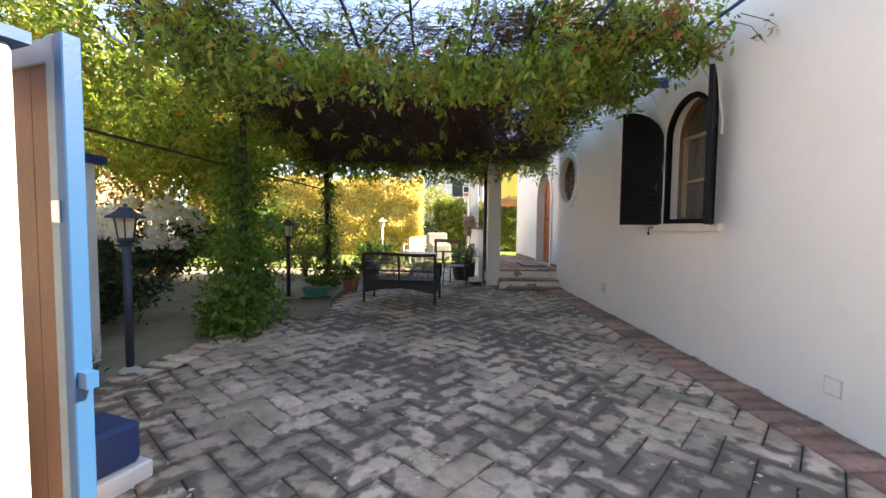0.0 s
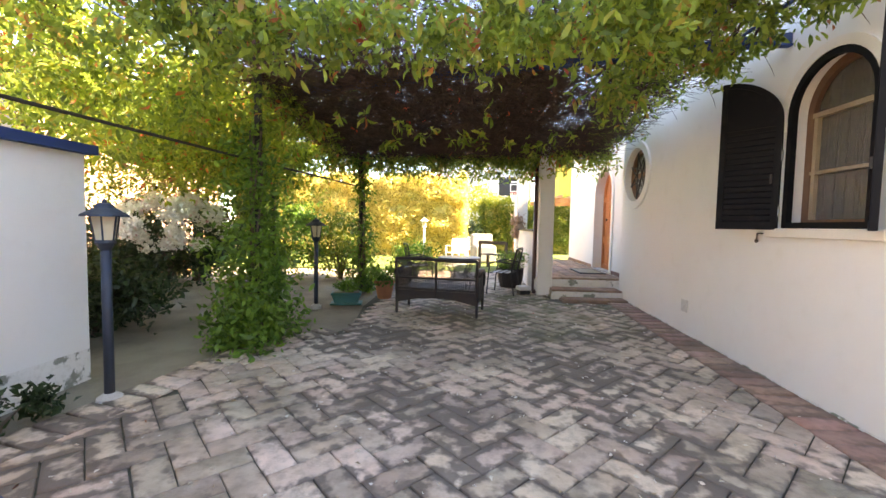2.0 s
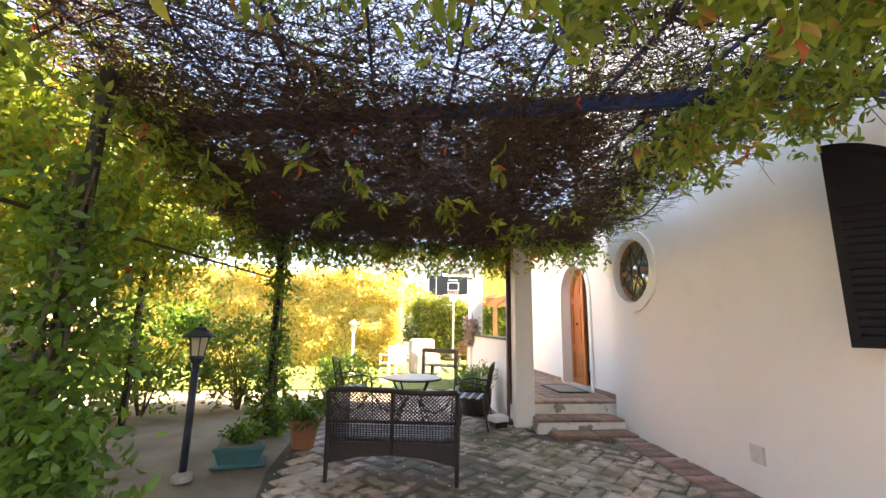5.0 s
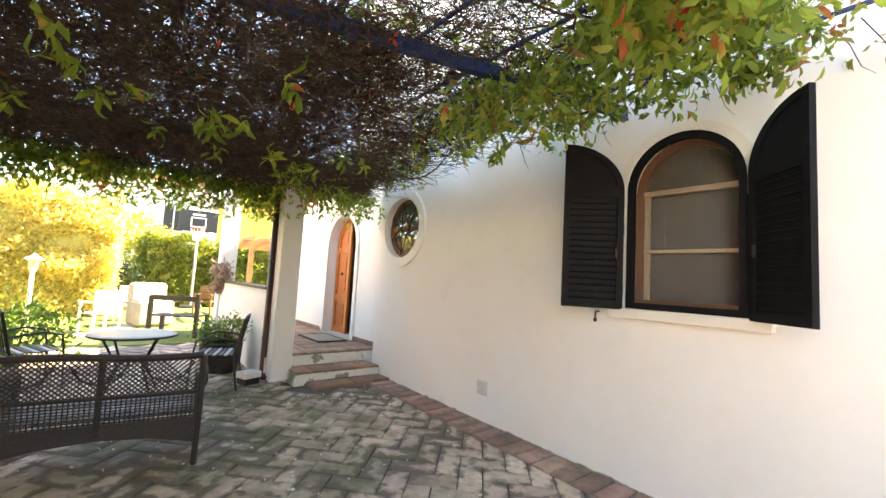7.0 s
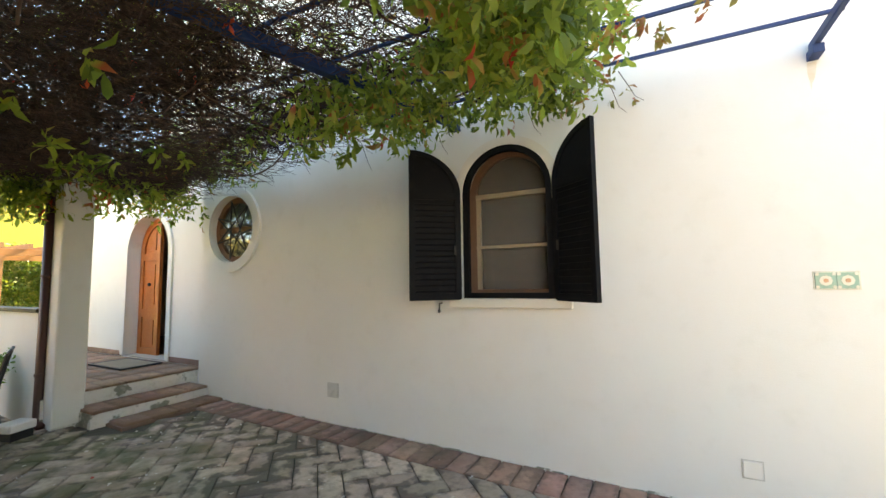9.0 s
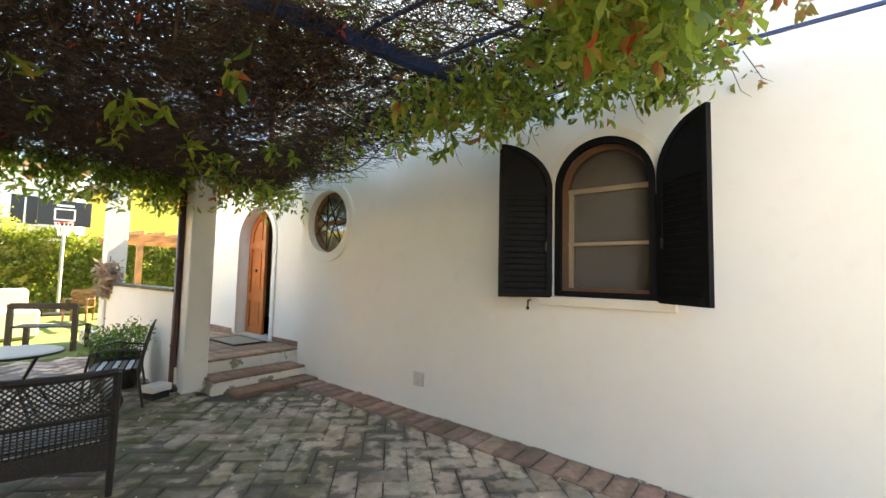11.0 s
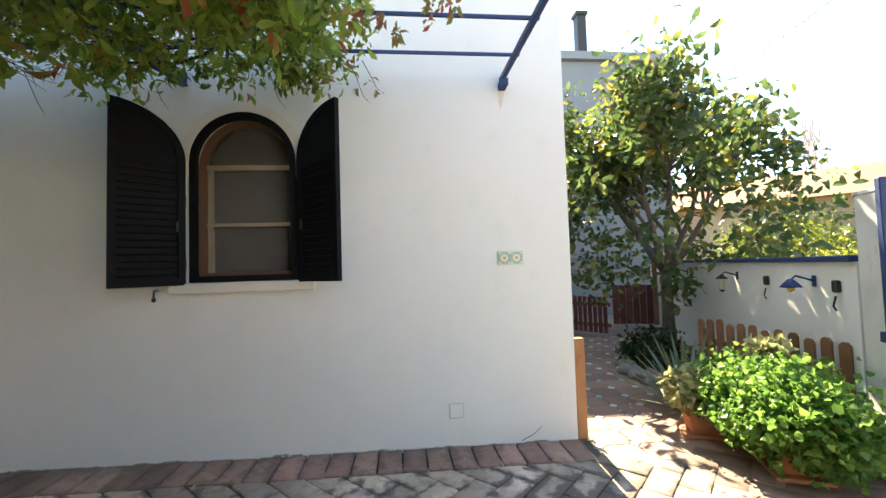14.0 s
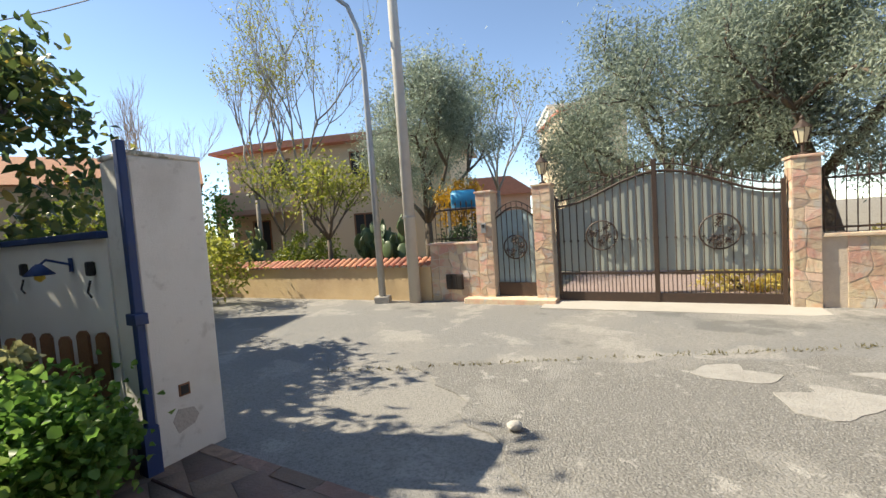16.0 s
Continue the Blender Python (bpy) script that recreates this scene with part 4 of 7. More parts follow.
structure("rust_stain", slab([[(2.40, 2.93), (2.45, 2.93), (2.452, 2.86), (2.442, 2.80), (2.438, 2.74), (2.43, 2.79), (2.415, 2.82), (2.405, 2.88)]], -0.002, 0.001, on_wall), M_rust, "faint rust stain below the pergola bracket", "stain")

# ---------------------------------------------------------------- pergola
pg = thing("pergola", "dark blue steel pergola against the house wall", "pergola", (0, 0, 0), kind="structure")
PZ = 3.06
part("cross_beam", nbox(-5.6, 0.0, -0.035, 0.035, PZ - 0.10, PZ - 0.006), M_blue, pg, bevel=0.006).matrix_basis = pose(W, 5.06, 0, 0, 0, -14.6)
for y in (2.42, 8.9):
    part("cross_beam", nbox(-4.2 if y > 3 else -0.2, W, y - 0.018, y + 0.018, PZ - 0.06, PZ - 0.004), M_blue, pg, bevel=0.006)
for x in (2.20, 1.72, 1.20, 0.68, 0.15, -0.40, -0.95, -1.5, -2.05, -2.6, -3.3, -4.0):
    part("rafter", nbox(x - 0.010, x + 0.010, 2.36 if x > -0.3 else 3.2, 9.3, PZ, PZ + 0.022), M_blue, pg)
for y in (2.42, 5.06):
    part("wall_bracket", nbox(W - 0.13, W, y - 0.03, y + 0.03, PZ - 0.12, PZ - 0.062 if y < 4 else PZ - 0.101), M_blue, pg)
for x, y in ((-2.58, 5.55), (-2.37, 9.02), (-4.1, 8.9)):
    part("post", nbox(x - 0.03, x + 0.03, y - 0.03, y + 0.03, G(y) - 0.1, PZ - 0.09), M_metal_dark, pg)
part("side_rail", ntube([(-2.85, 1.6, 1.95), (-2.70, 5.5, 2.0), (-2.5, 9.0, 2.05)], 0.014, 6), M_metal_dark, pg)


def wander(p, d, n, step, jitter, rise=0.0):
    p, d = Vector(p), Vector(d).normalized()
    out = [p.copy()]
    for _ in range(n):
        d = (d + Vector((R.uniform(-1, 1), R.uniform(-1, 1), R.uniform(-1, 1) * 0.6)) * jitter + Vector((0, 0, rise))).normalized()
        p = p + d * step
        out.append(p.copy())
    return out


vine = thing("climbing_vine", "dense flowering climber with brown twigs over the pergola", "vine", (-2.5, 5.5, 0))
VO = np.array([-2.5, 5.5, 0.0])


def canopy_depth(x, y):
    """How thick the growth is at a place of the pergola (0 none, 1 full)."""
    far = min(max((y - 5.35) / 0.9, 0), 1)
    left = min(max((-2.25 - x) / 0.9, 0), 1)
    right = min(max((x - 0.5) / 0.7, 0), 1) * ((0.62 if y < 5.6 else 0.4) if y > 3.75 + 0.35 * math.sin(9 * x) else 0)
    front = (0.28 if -1.5 < x < -0.35 else 0.7 if -2.0 < x < 0.5 else 1.0) if 3.5 < y < (3.95 if -2.0 < x < 0.5 else 4.25) and x < 1.9 else 0
    if x > 1.0 and y > 5.1:      # thin, twiggy growth along the house wall
        far, right = min(far, 0.24), min(right, 0.24)
    return max(far * (1 if x > -2.9 else 0.7), left * (0.3 if y < 6 else 0.8), right * 0.8, front, 0.09)


pts, dark, sprig = [], [], []
while len(pts) < 13000:
    x, y = R.uniform(-4.8, 2.45), R.uniform(3.5, 9.45)
    if y < 3.75 and x > 1.0 and R.random() < 0.6:
        continue
    n = noise.noise(Vector((x * 1.1, y * 1.1, 3.1)))
    lump = noise.noise(Vector((x * 2.7, y * 2.7, 7.7)))
    if R.random() > canopy_depth(x, y) * min(max(0.55 + 1.1 * n + 1.3 * lump, 0.04), 1.2):
        continue
    low = (2.90 if 4.4 < y < 5.6 else 2.92 - 0.32 * min(max((y - 5.6) / 2.6, 0), 1) if y > 5 else 2.76) - 0.24 * lump * (1 if y < 5 else 0.4) + 0.13 * noise.noise(Vector((x * 1.7, y * 1.7, 9))) + 0.20 * min(max((x - 0.9) / 0.8, 0), 1)
    top = 3.28 + 0.25 * n + (0.5 if y < 4.25 and x < 1.3 else 0)
    pts.append((x, y, R.uniform(low, top)))
pts = np.array(pts)
allp = np.repeat(pts, 7, axis=0) + NR.normal(size=(len(pts) * 7, 3)) * 0.026
# Leaves deep inside the thatch take the colours with shade painted in
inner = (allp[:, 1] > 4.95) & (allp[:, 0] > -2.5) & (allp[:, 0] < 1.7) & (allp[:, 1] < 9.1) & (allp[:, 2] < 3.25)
leaves("foliage", allp[~inner] - VO, 0.076, 0.026, L_vine, vine, "narrow green leaves with red tips", droop=0.5, oval=True)
leaves("inner_foliage", allp[inner][::3] - VO, 0.048, 0.018, L_vine_dark, vine, "brown leaves with shade painted into their colour", droop=0.2)
# fringes that hang at the edges
hang = []
for _ in range(1000):
    e = R.random()
    if e < 0.5:
        x, y = R.uniform(-3.2, 2.4), R.uniform(9.15, 9.55)
    elif e < 0.92:
        x, y = R.uniform(-4.2, 2.35), R.uniform(3.6, 7.4)
        if x > 1.0:
            y = R.uniform(3.8, 5.6)
        elif x > -2.3:
            y = R.uniform(3.6, 4.2)
    else:
        x, y = R.uniform(1.2, 2.35), R.uniform(4.2, 8.8)
    L = R.uniform(0.12, 0.42) * (1.35 if y > 9 else 1)
    for k in range(10):
        f = R.random()
        hang.append((x + R.gauss(0, 0.05), y + R.gauss(0, 0.05), (2.74 if x < 1.15 else 2.98) - L * f * (1 if x < 1.15 or y > 9 else 0.75)))
for _ in range(38):              # longer sprays by the porch column
    x, y, L = R.uniform(0.9, 2.35), R.uniform(8.5, 9.4), R.uniform(0.2, 0.48)
    for k in range(9):
        hang.append((x + R.gauss(0, 0.05), y + R.gauss(0, 0.05), 2.72 - L * R.random()))
for _ in range(560):             # loose growth trailing over the garden side
    x, y = R.uniform(-5.6, -2.9), R.uniform(4.5, 9.3)
    L = R.uniform(0.2, 1.35) * (0.75 + 0.8 * noise.noise(Vector((x * 1.3, y * 1.3, 21))))
    for k in range(12):
        hang.append((x + R.gauss(0, 0.07), y + R.gauss(0, 0.07), 2.8 - L * R.random()))
for _ in range(900):             # the growth's far side, down towards the garden hedge
    x, y, L = R.uniform(-6.4, -3.3), R.uniform(6.6, 9.8), R.uniform(0.3, 1.5)
    for k in range(12):
        hang.append((x + R.gauss(0, 0.08), y + R.gauss(0, 0.08), 2.85 - L * R.random()))
hang = np.repeat(np.array(hang), 2, axis=0)
leaves("hanging_growth", hang + NR.normal(size=hang.shape) * 0.02 - VO, 0.085, 0.030, L_vine, vine, droop=0.8, oval=True)
# lone bright sprigs below the dark thatch
low = []
for _ in range(34):
    c = (R.uniform(-2.2, 1.6), R.uniform(4.6, 8.6), R.uniform(2.42, 2.62))
    low += [(c[0] + R.gauss(0, 0.02), c[1] + R.gauss(0, 0.02), c[2] + R.gauss(0, 0.03)) for _ in range(11)]
leaves("low_growth", np.array(low) - VO, 0.12, 0.036, L_vine, vine, droop=0.9, oval=True)
# stray sprigs along the bare rafters and by the wall
stray = []
for cx, cy, cz, m in ((1.40, 3.10, 2.98, 5), (1.68, 3.48, 3.02, 8), (2.20, 3.75, 3.0, 7), (1.72, 3.30, 3.04, 4), (2.35, 4.05, 2.95, 7)):
    for _ in range(m):
        b = (cx + R.gauss(0, 0.06), cy + R.gauss(0, 0.10), cz - 0.10 * R.random())
        stray += [(b[0] + R.gauss(0, 0.012), b[1] + R.gauss(0, 0.012), b[2] + R.gauss(0, 0.02)) for _ in range(6)]
for cy, cz in ((3.56, 2.98), (3.66, 2.93), (3.52, 2.90)):
    stray += [(2.50 + R.gauss(0, 0.01), cy + R.gauss(0, 0.012), cz + R.gauss(0, 0.012)) for _ in range(4)]
leaves("stray_growth", np.array(stray) - VO, 0.07, 0.026, L_sprig, vine, "rusty stray leaves on the rafters", droop=0.7, oval=True)
bm = bmesh.new()
for y0, drop in ((3.62, 0.16), (3.50, 0.10), (4.3, 0.2), (5.2, 0.22), (6.1, 0.25), (7.0, 0.18)):
    tube(bm, [Vector(p) - Vector(VO) for p in ((2.30, y0 + 0.1, 3.05), (2.44, y0 + 0.04, 2.98), (2.51, y0, 3.02 - drop), (2.50, y0 - 0.06, 3.0 - drop * 1.3))], [0.004, 0.003, 0.0025, 0.001], 4)
part("tendril", bm, M_twig, vine, "thin curling tendrils", kind="stuff")
# red trumpet buds
buds = np.array([(p[0], p[1], p[2] - 0.05) for p in pts[NR.choice(len(pts), 130, replace=False)]])
L_bud = leaf_material("orange_red_bud", [(0.0, (0.50, 0.05, 0.02)), (1.0, (0.62, 0.14, 0.04))], 0.4)
leaves("buds", np.repeat(buds, 3, axis=0) - VO, 0.05, 0.022, L_bud, vine, "orange-red buds", droop=0.6)
# woody stems and the brown thatch of twigs
bm = bmesh.new()
for _ in range(150):
    x, y = R.uniform(-4.2, 2.2), R.uniform(3.6, 9.0)
    r = R.uniform(0.004, 0.013)
    w = wander((x, y, R.uniform(2.75, 3.12)), (R.uniform(-1, 1), R.uniform(-1, 1), 0), R.randint(6, 12), 0.16, 0.5)
    for q in w:
        q.z = min(max(q.z, 2.9 if q.y < 6 else 2.7), 3.3)
        q.x, q.y = min(q.x, 2.1), max(q.y, 3.9)
    tube(bm, [q - Vector(VO) for q in w], [r * (1 - 0.6 * i / len(w)) for i in range(len(w))], 5, cap=False)
part("stem_tangle", bm, M_twig, vine, "tangled woody stems", kind="stuff", smooth=True)


def twigs(name, centres, length, r, parent, lean=0.25):
    """Thin three-sided twigs."""
    c = np.asarray(centres, float)
    n = len(c)
    d = NR.normal(size=(n, 3)) * np.array([1, 1, lean])
    d /= np.linalg.norm(d, axis=1)[:, None]
    s = np.cross(d, np.array([0, 0, 1.0]) + NR.normal(size=(n, 3)) * 0.2)
    s /= np.linalg.norm(s, axis=1)[:, None]
    u = np.cross(s, d)
    L = (length * NR.uniform(0.5, 1.4, n))[:, None]
    ring = [s, -0.5 * s + 0.87 * u, -0.5 * s - 0.87 * u]
    v = np.stack([c + r * k for k in ring] + [c + d * L + 0.5 * r * k for k in ring], axis=1).reshape(-1, 3)
    b = np.arange(n)[:, None] * 6
    f = np.concatenate([b + np.array([[0, 1, 4, 3]]), b + np.array([[1, 2, 5, 4]]), b + np.array([[2, 0, 3, 5]])], axis=1).reshape(-1, 4)
    return raw_mesh(name, v, f, M_twig, parent, "", "stuff")


tw = []
while len(tw) < 65000:
    x, y = R.uniform(-3.0, 2.3), R.uniform(3.8, 9.3)
    thin = 0.26 if -1.9 < x < 0.25 and y < 5.0 else 0.62      # an airy patch over the drive
    dens = min(max((y - 5.0) / 0.6, thin), 1) * (1 if -2.9 < x < 0.9 else 0.66 if 0 < x < 1.9 else 0.2)
    if R.random() < dens:
        tw.append((x, y, (2.98 if y < 5.5 else 2.92 - 0.30 * min((y - 5.5) / 2.6, 1)) + R.uniform(0, 0.28) + 0.06 * noise.noise(Vector((x * 2, y * 2, 4)))))
twigs("thatch", np.array(tw) - VO, 0.22, 0.0032, vine)


def climber(name, x, y, h, r, n, mat, label):
    c = thing(name, label, "climbing plant", (x, y, G(y)), group="climbers on the pergola posts")
    k = 46                       # ragged clumps low down, thin growth higher up
    ka, kz = NR.uniform(0, 2 * math.pi, k), h * NR.uniform(0.02, 1, k) ** 1.9
    kr = r * NR.uniform(0.35, 1.05, k) * np.where(kz > 1.4, 0.55, 1)
    pick = NR.integers(0, k, n)
    p = np.stack([kr * np.cos(ka), kr * np.sin(ka), kz], axis=1)[pick] + NR.normal(size=(n, 3)) * np.array([r * 0.3, r * 0.3, 0.17])
    p[:, 2] = np.abs(p[:, 2]) + 0.02
    leaves("foliage", p, 0.085, 0.034, mat, c, droop=0.45, oval=True)
    b = bmesh.new()
    for k in range(5):
        w = [Vector((0.06 * math.cos(k * 1.3 + i * 0.5), 0.06 * math.sin(k * 1.3 + i * 0.5), h * i / 10)) for i in range(11)]
        tube(b, w, [0.018 * (1 - 0.05 * i) for i in range(11)], 6)
    part("stem_tangle", b, M_bark, c, smooth=True)
    return c


climber("ivy_column", -2.58, 5.50, 2.35, 0.40, 5200, L_ivy, "post wrapped in bright green climbing ivy")
climber("ivy_column", -2.37, 9.02, 2.7, 0.24, 1900, L_ivy, "thin dark post with sparse climbing ivy")

# ---------------------------------------------------------------- entrance gate, boundary wall
AG = math.degrees(math.atan(SLOPE))


def pillar(name, x, y, a, b, h, label):
    p = thing(name, label, "gate pillar", (x, y, G(y)), AG, kind="structure", group="entrance gate pillars")
    part("shaft", nbox(0, a, -b, 0, -0.2, h), M_plaster_dirty, p, bevel=0.012)
    part("cap", nbox(-0.006, a + 0.006, -b - 0.006, 0.006, h, h + 0.03), M_plaster_worn, p, bevel=0.006)
    return p


rp = pillar("gate_pillar_1", 1.55, 0.02, 0.36, 0.45, 2.0, "square white plastered gate pillar, scuffed near its foot")
part("socket", nbox(-0.012, 0, -0.215, -0.165, 0.42, 0.48), M_dark, rp, "small brown wall socket")
part("socket_rim", nbox(-0.008, 0.0, -0.225, -0.155, 0.41, 0.49), M_wood_brown, rp)
part("patch", slab([[(-0.24, 0.20), (-0.13, 0.17), (-0.10, 0.26), (-0.14, 0.33), (-0.24, 0.31), (-0.27, 0.25)]], -0.003, 0.001, lambda a, b, d: (d, a, b)), M_concrete, rp, "grey mortar patch")
part("catch_post", nbox(-0.03, 0.025, 0.01, 0.06, -0.05, 2.08), M_blue, rp, "blue steel gate catch post", bevel=0.006)
part("catch_lug", nbox(-0.07, 0.045, 0.005, 0.08, 0.95, 1.02), M_blue, rp, bevel=0.004)
part("floor_plate", nbox(-0.045, 0.06, 0.002, 0.09, -0.03, 0.30), M_blue, rp)

lp = thing("gate_pillar_2", "white plastered gate pillar by the sliding gate", "gate pillar", (-1.61, 1.60, G(1.5)), AG, kind="structure", group="entrance gate pillars")
part("shaft", nbox(-0.45, 0.0, -0.30, 0.05, -0.2, 1.98), M_plaster_dirty, lp, bevel=0.012)
part("hood", nbox(-0.45, 0.02, -0.04, 0.09, 1.99, 2.03), M_lightblue, lp, "blue steel hood")

sg = thing("sliding_gate", "blue steel sliding gate with brown wood panels, pushed open", "gate", (-1.50, 1.76, G(1.7)), AG)
for x0, x1, mt in ((-0.05, 0.0, M_lightblue), (-0.10, -0.05, M_paleblue)):
    part("end_stile", nbox(x0, x1, -0.030, 0.030, 0.07, 2.06), mt, sg, bevel=0.004)
for z in (0.08, 1.975):
    part("rail", nbox(-3.2, -0.10, -0.024, 0.024, z, z + 0.08), M_paleblue, sg)
for i in range(24):
    part("board", nbox(-0.10 - (i + 1) * 0.128, -0.104 - i * 0.128, -0.012, 0.012, 0.16, 1.975), M_gatewood, sg)
part("catch_hook", nbox(0.0, 0.05, -0.02, 0.02, 0.80, 0.86), M_lightblue, sg, "small blue latch hook")
part("reflector", nbox(-0.085, -0.04, -0.038, -0.030, 1.40, 1.48), M_white, sg, "white stick-on patch", bevel=0.004)
for x in (-0.4, -2.6):
    part("wheel", lathe(bmesh.new(), [(0.02, -0.02), (0.05, -0.02), (0.05, 0.02), (0.02, 0.02)], 14), M_steel, sg).matrix_basis = pose(x, 0, 0.045, 90, 0, 0)
mo = thing("gate_motor", "blue gate motor box on a white plinth", "gate motor", (-1.97, 2.42, G(2)), AG)
part("housing", nbox(-0.16, 0.14, -0.12, 0.12, 0.10, 0.33), M_blue, mo, bevel=0.025)
part("plinth", nbox(-0.18, 0.18, -0.15, 0.15, -0.02, 0.10), M_white, mo, bevel=0.01)

bw = thing("boundary_wall", "white plastered boundary wall with blue coping", "wall", (1.90, -0.10, G(0)), AG, kind="structure")
part("wall_body", nbox(0.0, 7.4, -0.22, -0.02, -0.3, 1.50), M_plaster, bw)
part("coping", nbox(0.0, 7.4, -0.27, 0.03, 1.502, 1.55), M_blue, bw, "dark blue coping", bevel=0.006)
part("far_pillar", nbox(7.4, 7.75, -0.3, 0.05, -0.3, 1.75), M_plaster, bw)
part("far_post", nbox(7.1, 7.2, 0.03, 0.13, 0.0, 1.7), M_wood_brown, bw, "brown timber post")


def wall_lamp(x, z, dish):
    l = thing("wall_lamp", "blue enamel dish lamp on the boundary wall" if dish else "small black lantern on the boundary wall", "wall lamp", (0, 0, 0))
    l.matrix_basis = pose(1.90, -0.10, G(0), 0, 0, AG) @ pose(x, -0.015, z)
    part("arm", ntube([(0, 0, 0.05), (0, 0.14, 0.10), (0, 0.18, 0.06)], 0.009, 6), M_blue if dish else M_black, l)
    part("back_plate", nbox(-0.025, 0.025, 0, 0.01, 0.0, 0.1), M_blue if dish else M_black, l)
    if dish:
        part("shade", lathe(bmesh.new(), [(0.015, 0.075), (0.032, 0.06), (0.085, 0.0), (0.08, -0.004), (0.025, 0.04)], 18, (0, 0.18, 0)), M_blue, l, smooth=True)
        part("bulb", lathe(bmesh.new(), [(0.005, -0.05), (0.03, -0.03), (0.03, 0.0), (0.015, 0.03)], 10, (0, 0.18, 0)), material("yellow_bulb", (0.7, 0.5, 0.08), 0.3), l, smooth=True)
    else:
        part("cap", lathe(bmesh.new(), [(0.01, 0.07), (0.075, 0.02), (0.07, 0.012)], 8, (0, 0.18, 0)), M_black, l)
        part("lantern_glass", lathe(bmesh.new(), [(0.035, -0.13), (0.06, 0.012)], 8, (0, 0.18, 0)), M_lampglass, l)
        part("base", lathe(bmesh.new(), [(0.01, -0.16), (0.04, -0.13), (0.03, -0.125)], 8, (0, 0.18, 0)), M_black, l)


wall_lamp(0.56, 1.28, True)
wall_lamp(2.3, 1.28, False)
wall_lamp(4.6, 1.28, False)
for x in (0.22, 1.45):
    o = thing("wall_hook", "black plant holder on the boundary wall", "plant holder")
    o.matrix_basis = pose(1.90, -0.10, G(0), 0, 0, AG) @ pose(x, -0.02, 1.22)
    part("holder", nbox(-0.03, 0.03, 0, 0.045, 0.03, 0.13), M_black, o, bevel=0.01)
    part("hook", ntube([(0, 0.03, 0), (0, 0.05, -0.08), (0, 0.03, -0.12)], 0.008, 6), M_black, o)

# white outbuilding on the garden side
structure("outbuilding_wall", nbox(-6.5, -3.56, 2.9, 4.47, -0.3, 1.86), M_plaster, "white plastered outbuilding wall by the drive", "wall")
structure("outbuilding_front", nbox(-6.5, -3.56, 1.9, 2.9, -0.3, 1.86), M_plaster, "white plastered outbuilding end by the gate", "wall")
structure("outbuilding_roof", nbox(-6.6, -3.48, 1.8, 4.53, 1.862, 1.94), M_blue, "blue edged flat roof of the outbuilding", "roof")
structure("wall_foot_outbuilding", nbox(-3.562, -3.555, 1.9, 4.468, -0.3, 0.16), M_plaster_worn, "damp stained foot of the outbuilding wall", "trim")

# ---------------------------------------------------------------- front yard beside the house
def bush(name, label, loc, rx, ry, rz, n, mat, llen, lwid, clumps=40, cr=0.16, stems=6, cat="shrub", stem_mat=None, shell=0.5, droop=0.2, group=""):
    b = thing(name, label, cat, loc, group=group)
    p = blob_points(n, 0, 0, rz * 0.95, rx, ry, rz * 0.9, clumps, cr, shell)
    p[:, 2] = np.abs(p[:, 2]) + 0.02
    leaves("foliage", p, llen, lwid, mat, b, droop=droop, oval=lwid > llen)
    bm = bmesh.new()
    for _ in range(stems):
        a, f = R.uniform(0, 6.28), R.uniform(0.2, 0.75)
        tube(bm, [(0.03 * math.cos(a), 0.03 * math.sin(a), -0.03), (0.4 * f * rx * math.cos(a), 0.4 * f * ry * math.sin(a), rz * 0.6), (f * rx * math.cos(a), f * ry * math.sin(a), rz * 1.3)], [0.02, 0.013, 0.004], 5)
    part("stem_tangle", bm, stem_mat or M_bark, b)
    return b


def trough(name, label, loc, rz, w, d, h, mat):
    t = thing(name, label, "planter", loc, rz, group="terracotta troughs" if mat == M_terracotta else "")
    bm = bmesh.new()
    for s0, s1, z0, z1 in ((0.82, 1.0, 0.02, h - 0.05),):
        lo = [(-w / 2 * s0, -d / 2 * s0), (w / 2 * s0, -d / 2 * s0), (w / 2 * s0, d / 2 * s0), (-w / 2 * s0, d / 2 * s0)]
        hi = [(-w / 2, -d / 2), (w / 2, -d / 2), (w / 2, d / 2), (-w / 2, d / 2)]
        a = [bm.verts.new((*q, z0)) for q in lo]
        b = [bm.verts.new((*q, z1)) for q in hi]
        bm.faces.new(a[::-1])
        bm.faces.new(b)
        for i in range(4):
            bm.faces.new((a[i], a[(i + 1) % 4], b[(i + 1) % 4], b[i]))
    part("body", bm, mat, t, bevel=0.008)
    part("rim", nbox(-w / 2 - 0.015, w / 2 + 0.015, -d / 2 - 0.015, d / 2 + 0.015, h - 0.05, h), mat, t, bevel=0.01)
    part("saucer", nbox(-w / 2 - 0.03, w / 2 + 0.03, -d / 2 - 0.03, d / 2 + 0.03, 0, 0.03), mat, t, bevel=0.008)
    part("earth", nbox(-w / 2 + 0.02, w / 2 - 0.02, -d / 2 + 0.02, d / 2 - 0.02, h - 0.02, h + 0.008), M_soil, t)
    return t


trough("trough_planter", "rectangular terracotta trough on a saucer", (1.98, 0.52, G(0.5)), AG, 0.62, 0.28, 0.27, M_terracotta)
trough("trough_planter", "terracotta trough with a saucer beside the path", (2.52, 0.62, G(0.6)), 70, 0.50, 0.27, 0.27, M_terracotta)
bush("geranium_bush", "bright green geranium spilling over its trough", (1.90, 0.50, G(0.5) + 0.06), 0.46, 0.36, 0.32, 10500, L_geranium, 0.045, 0.05, 70, 0.09, cat="potted plant", shell=0.6)
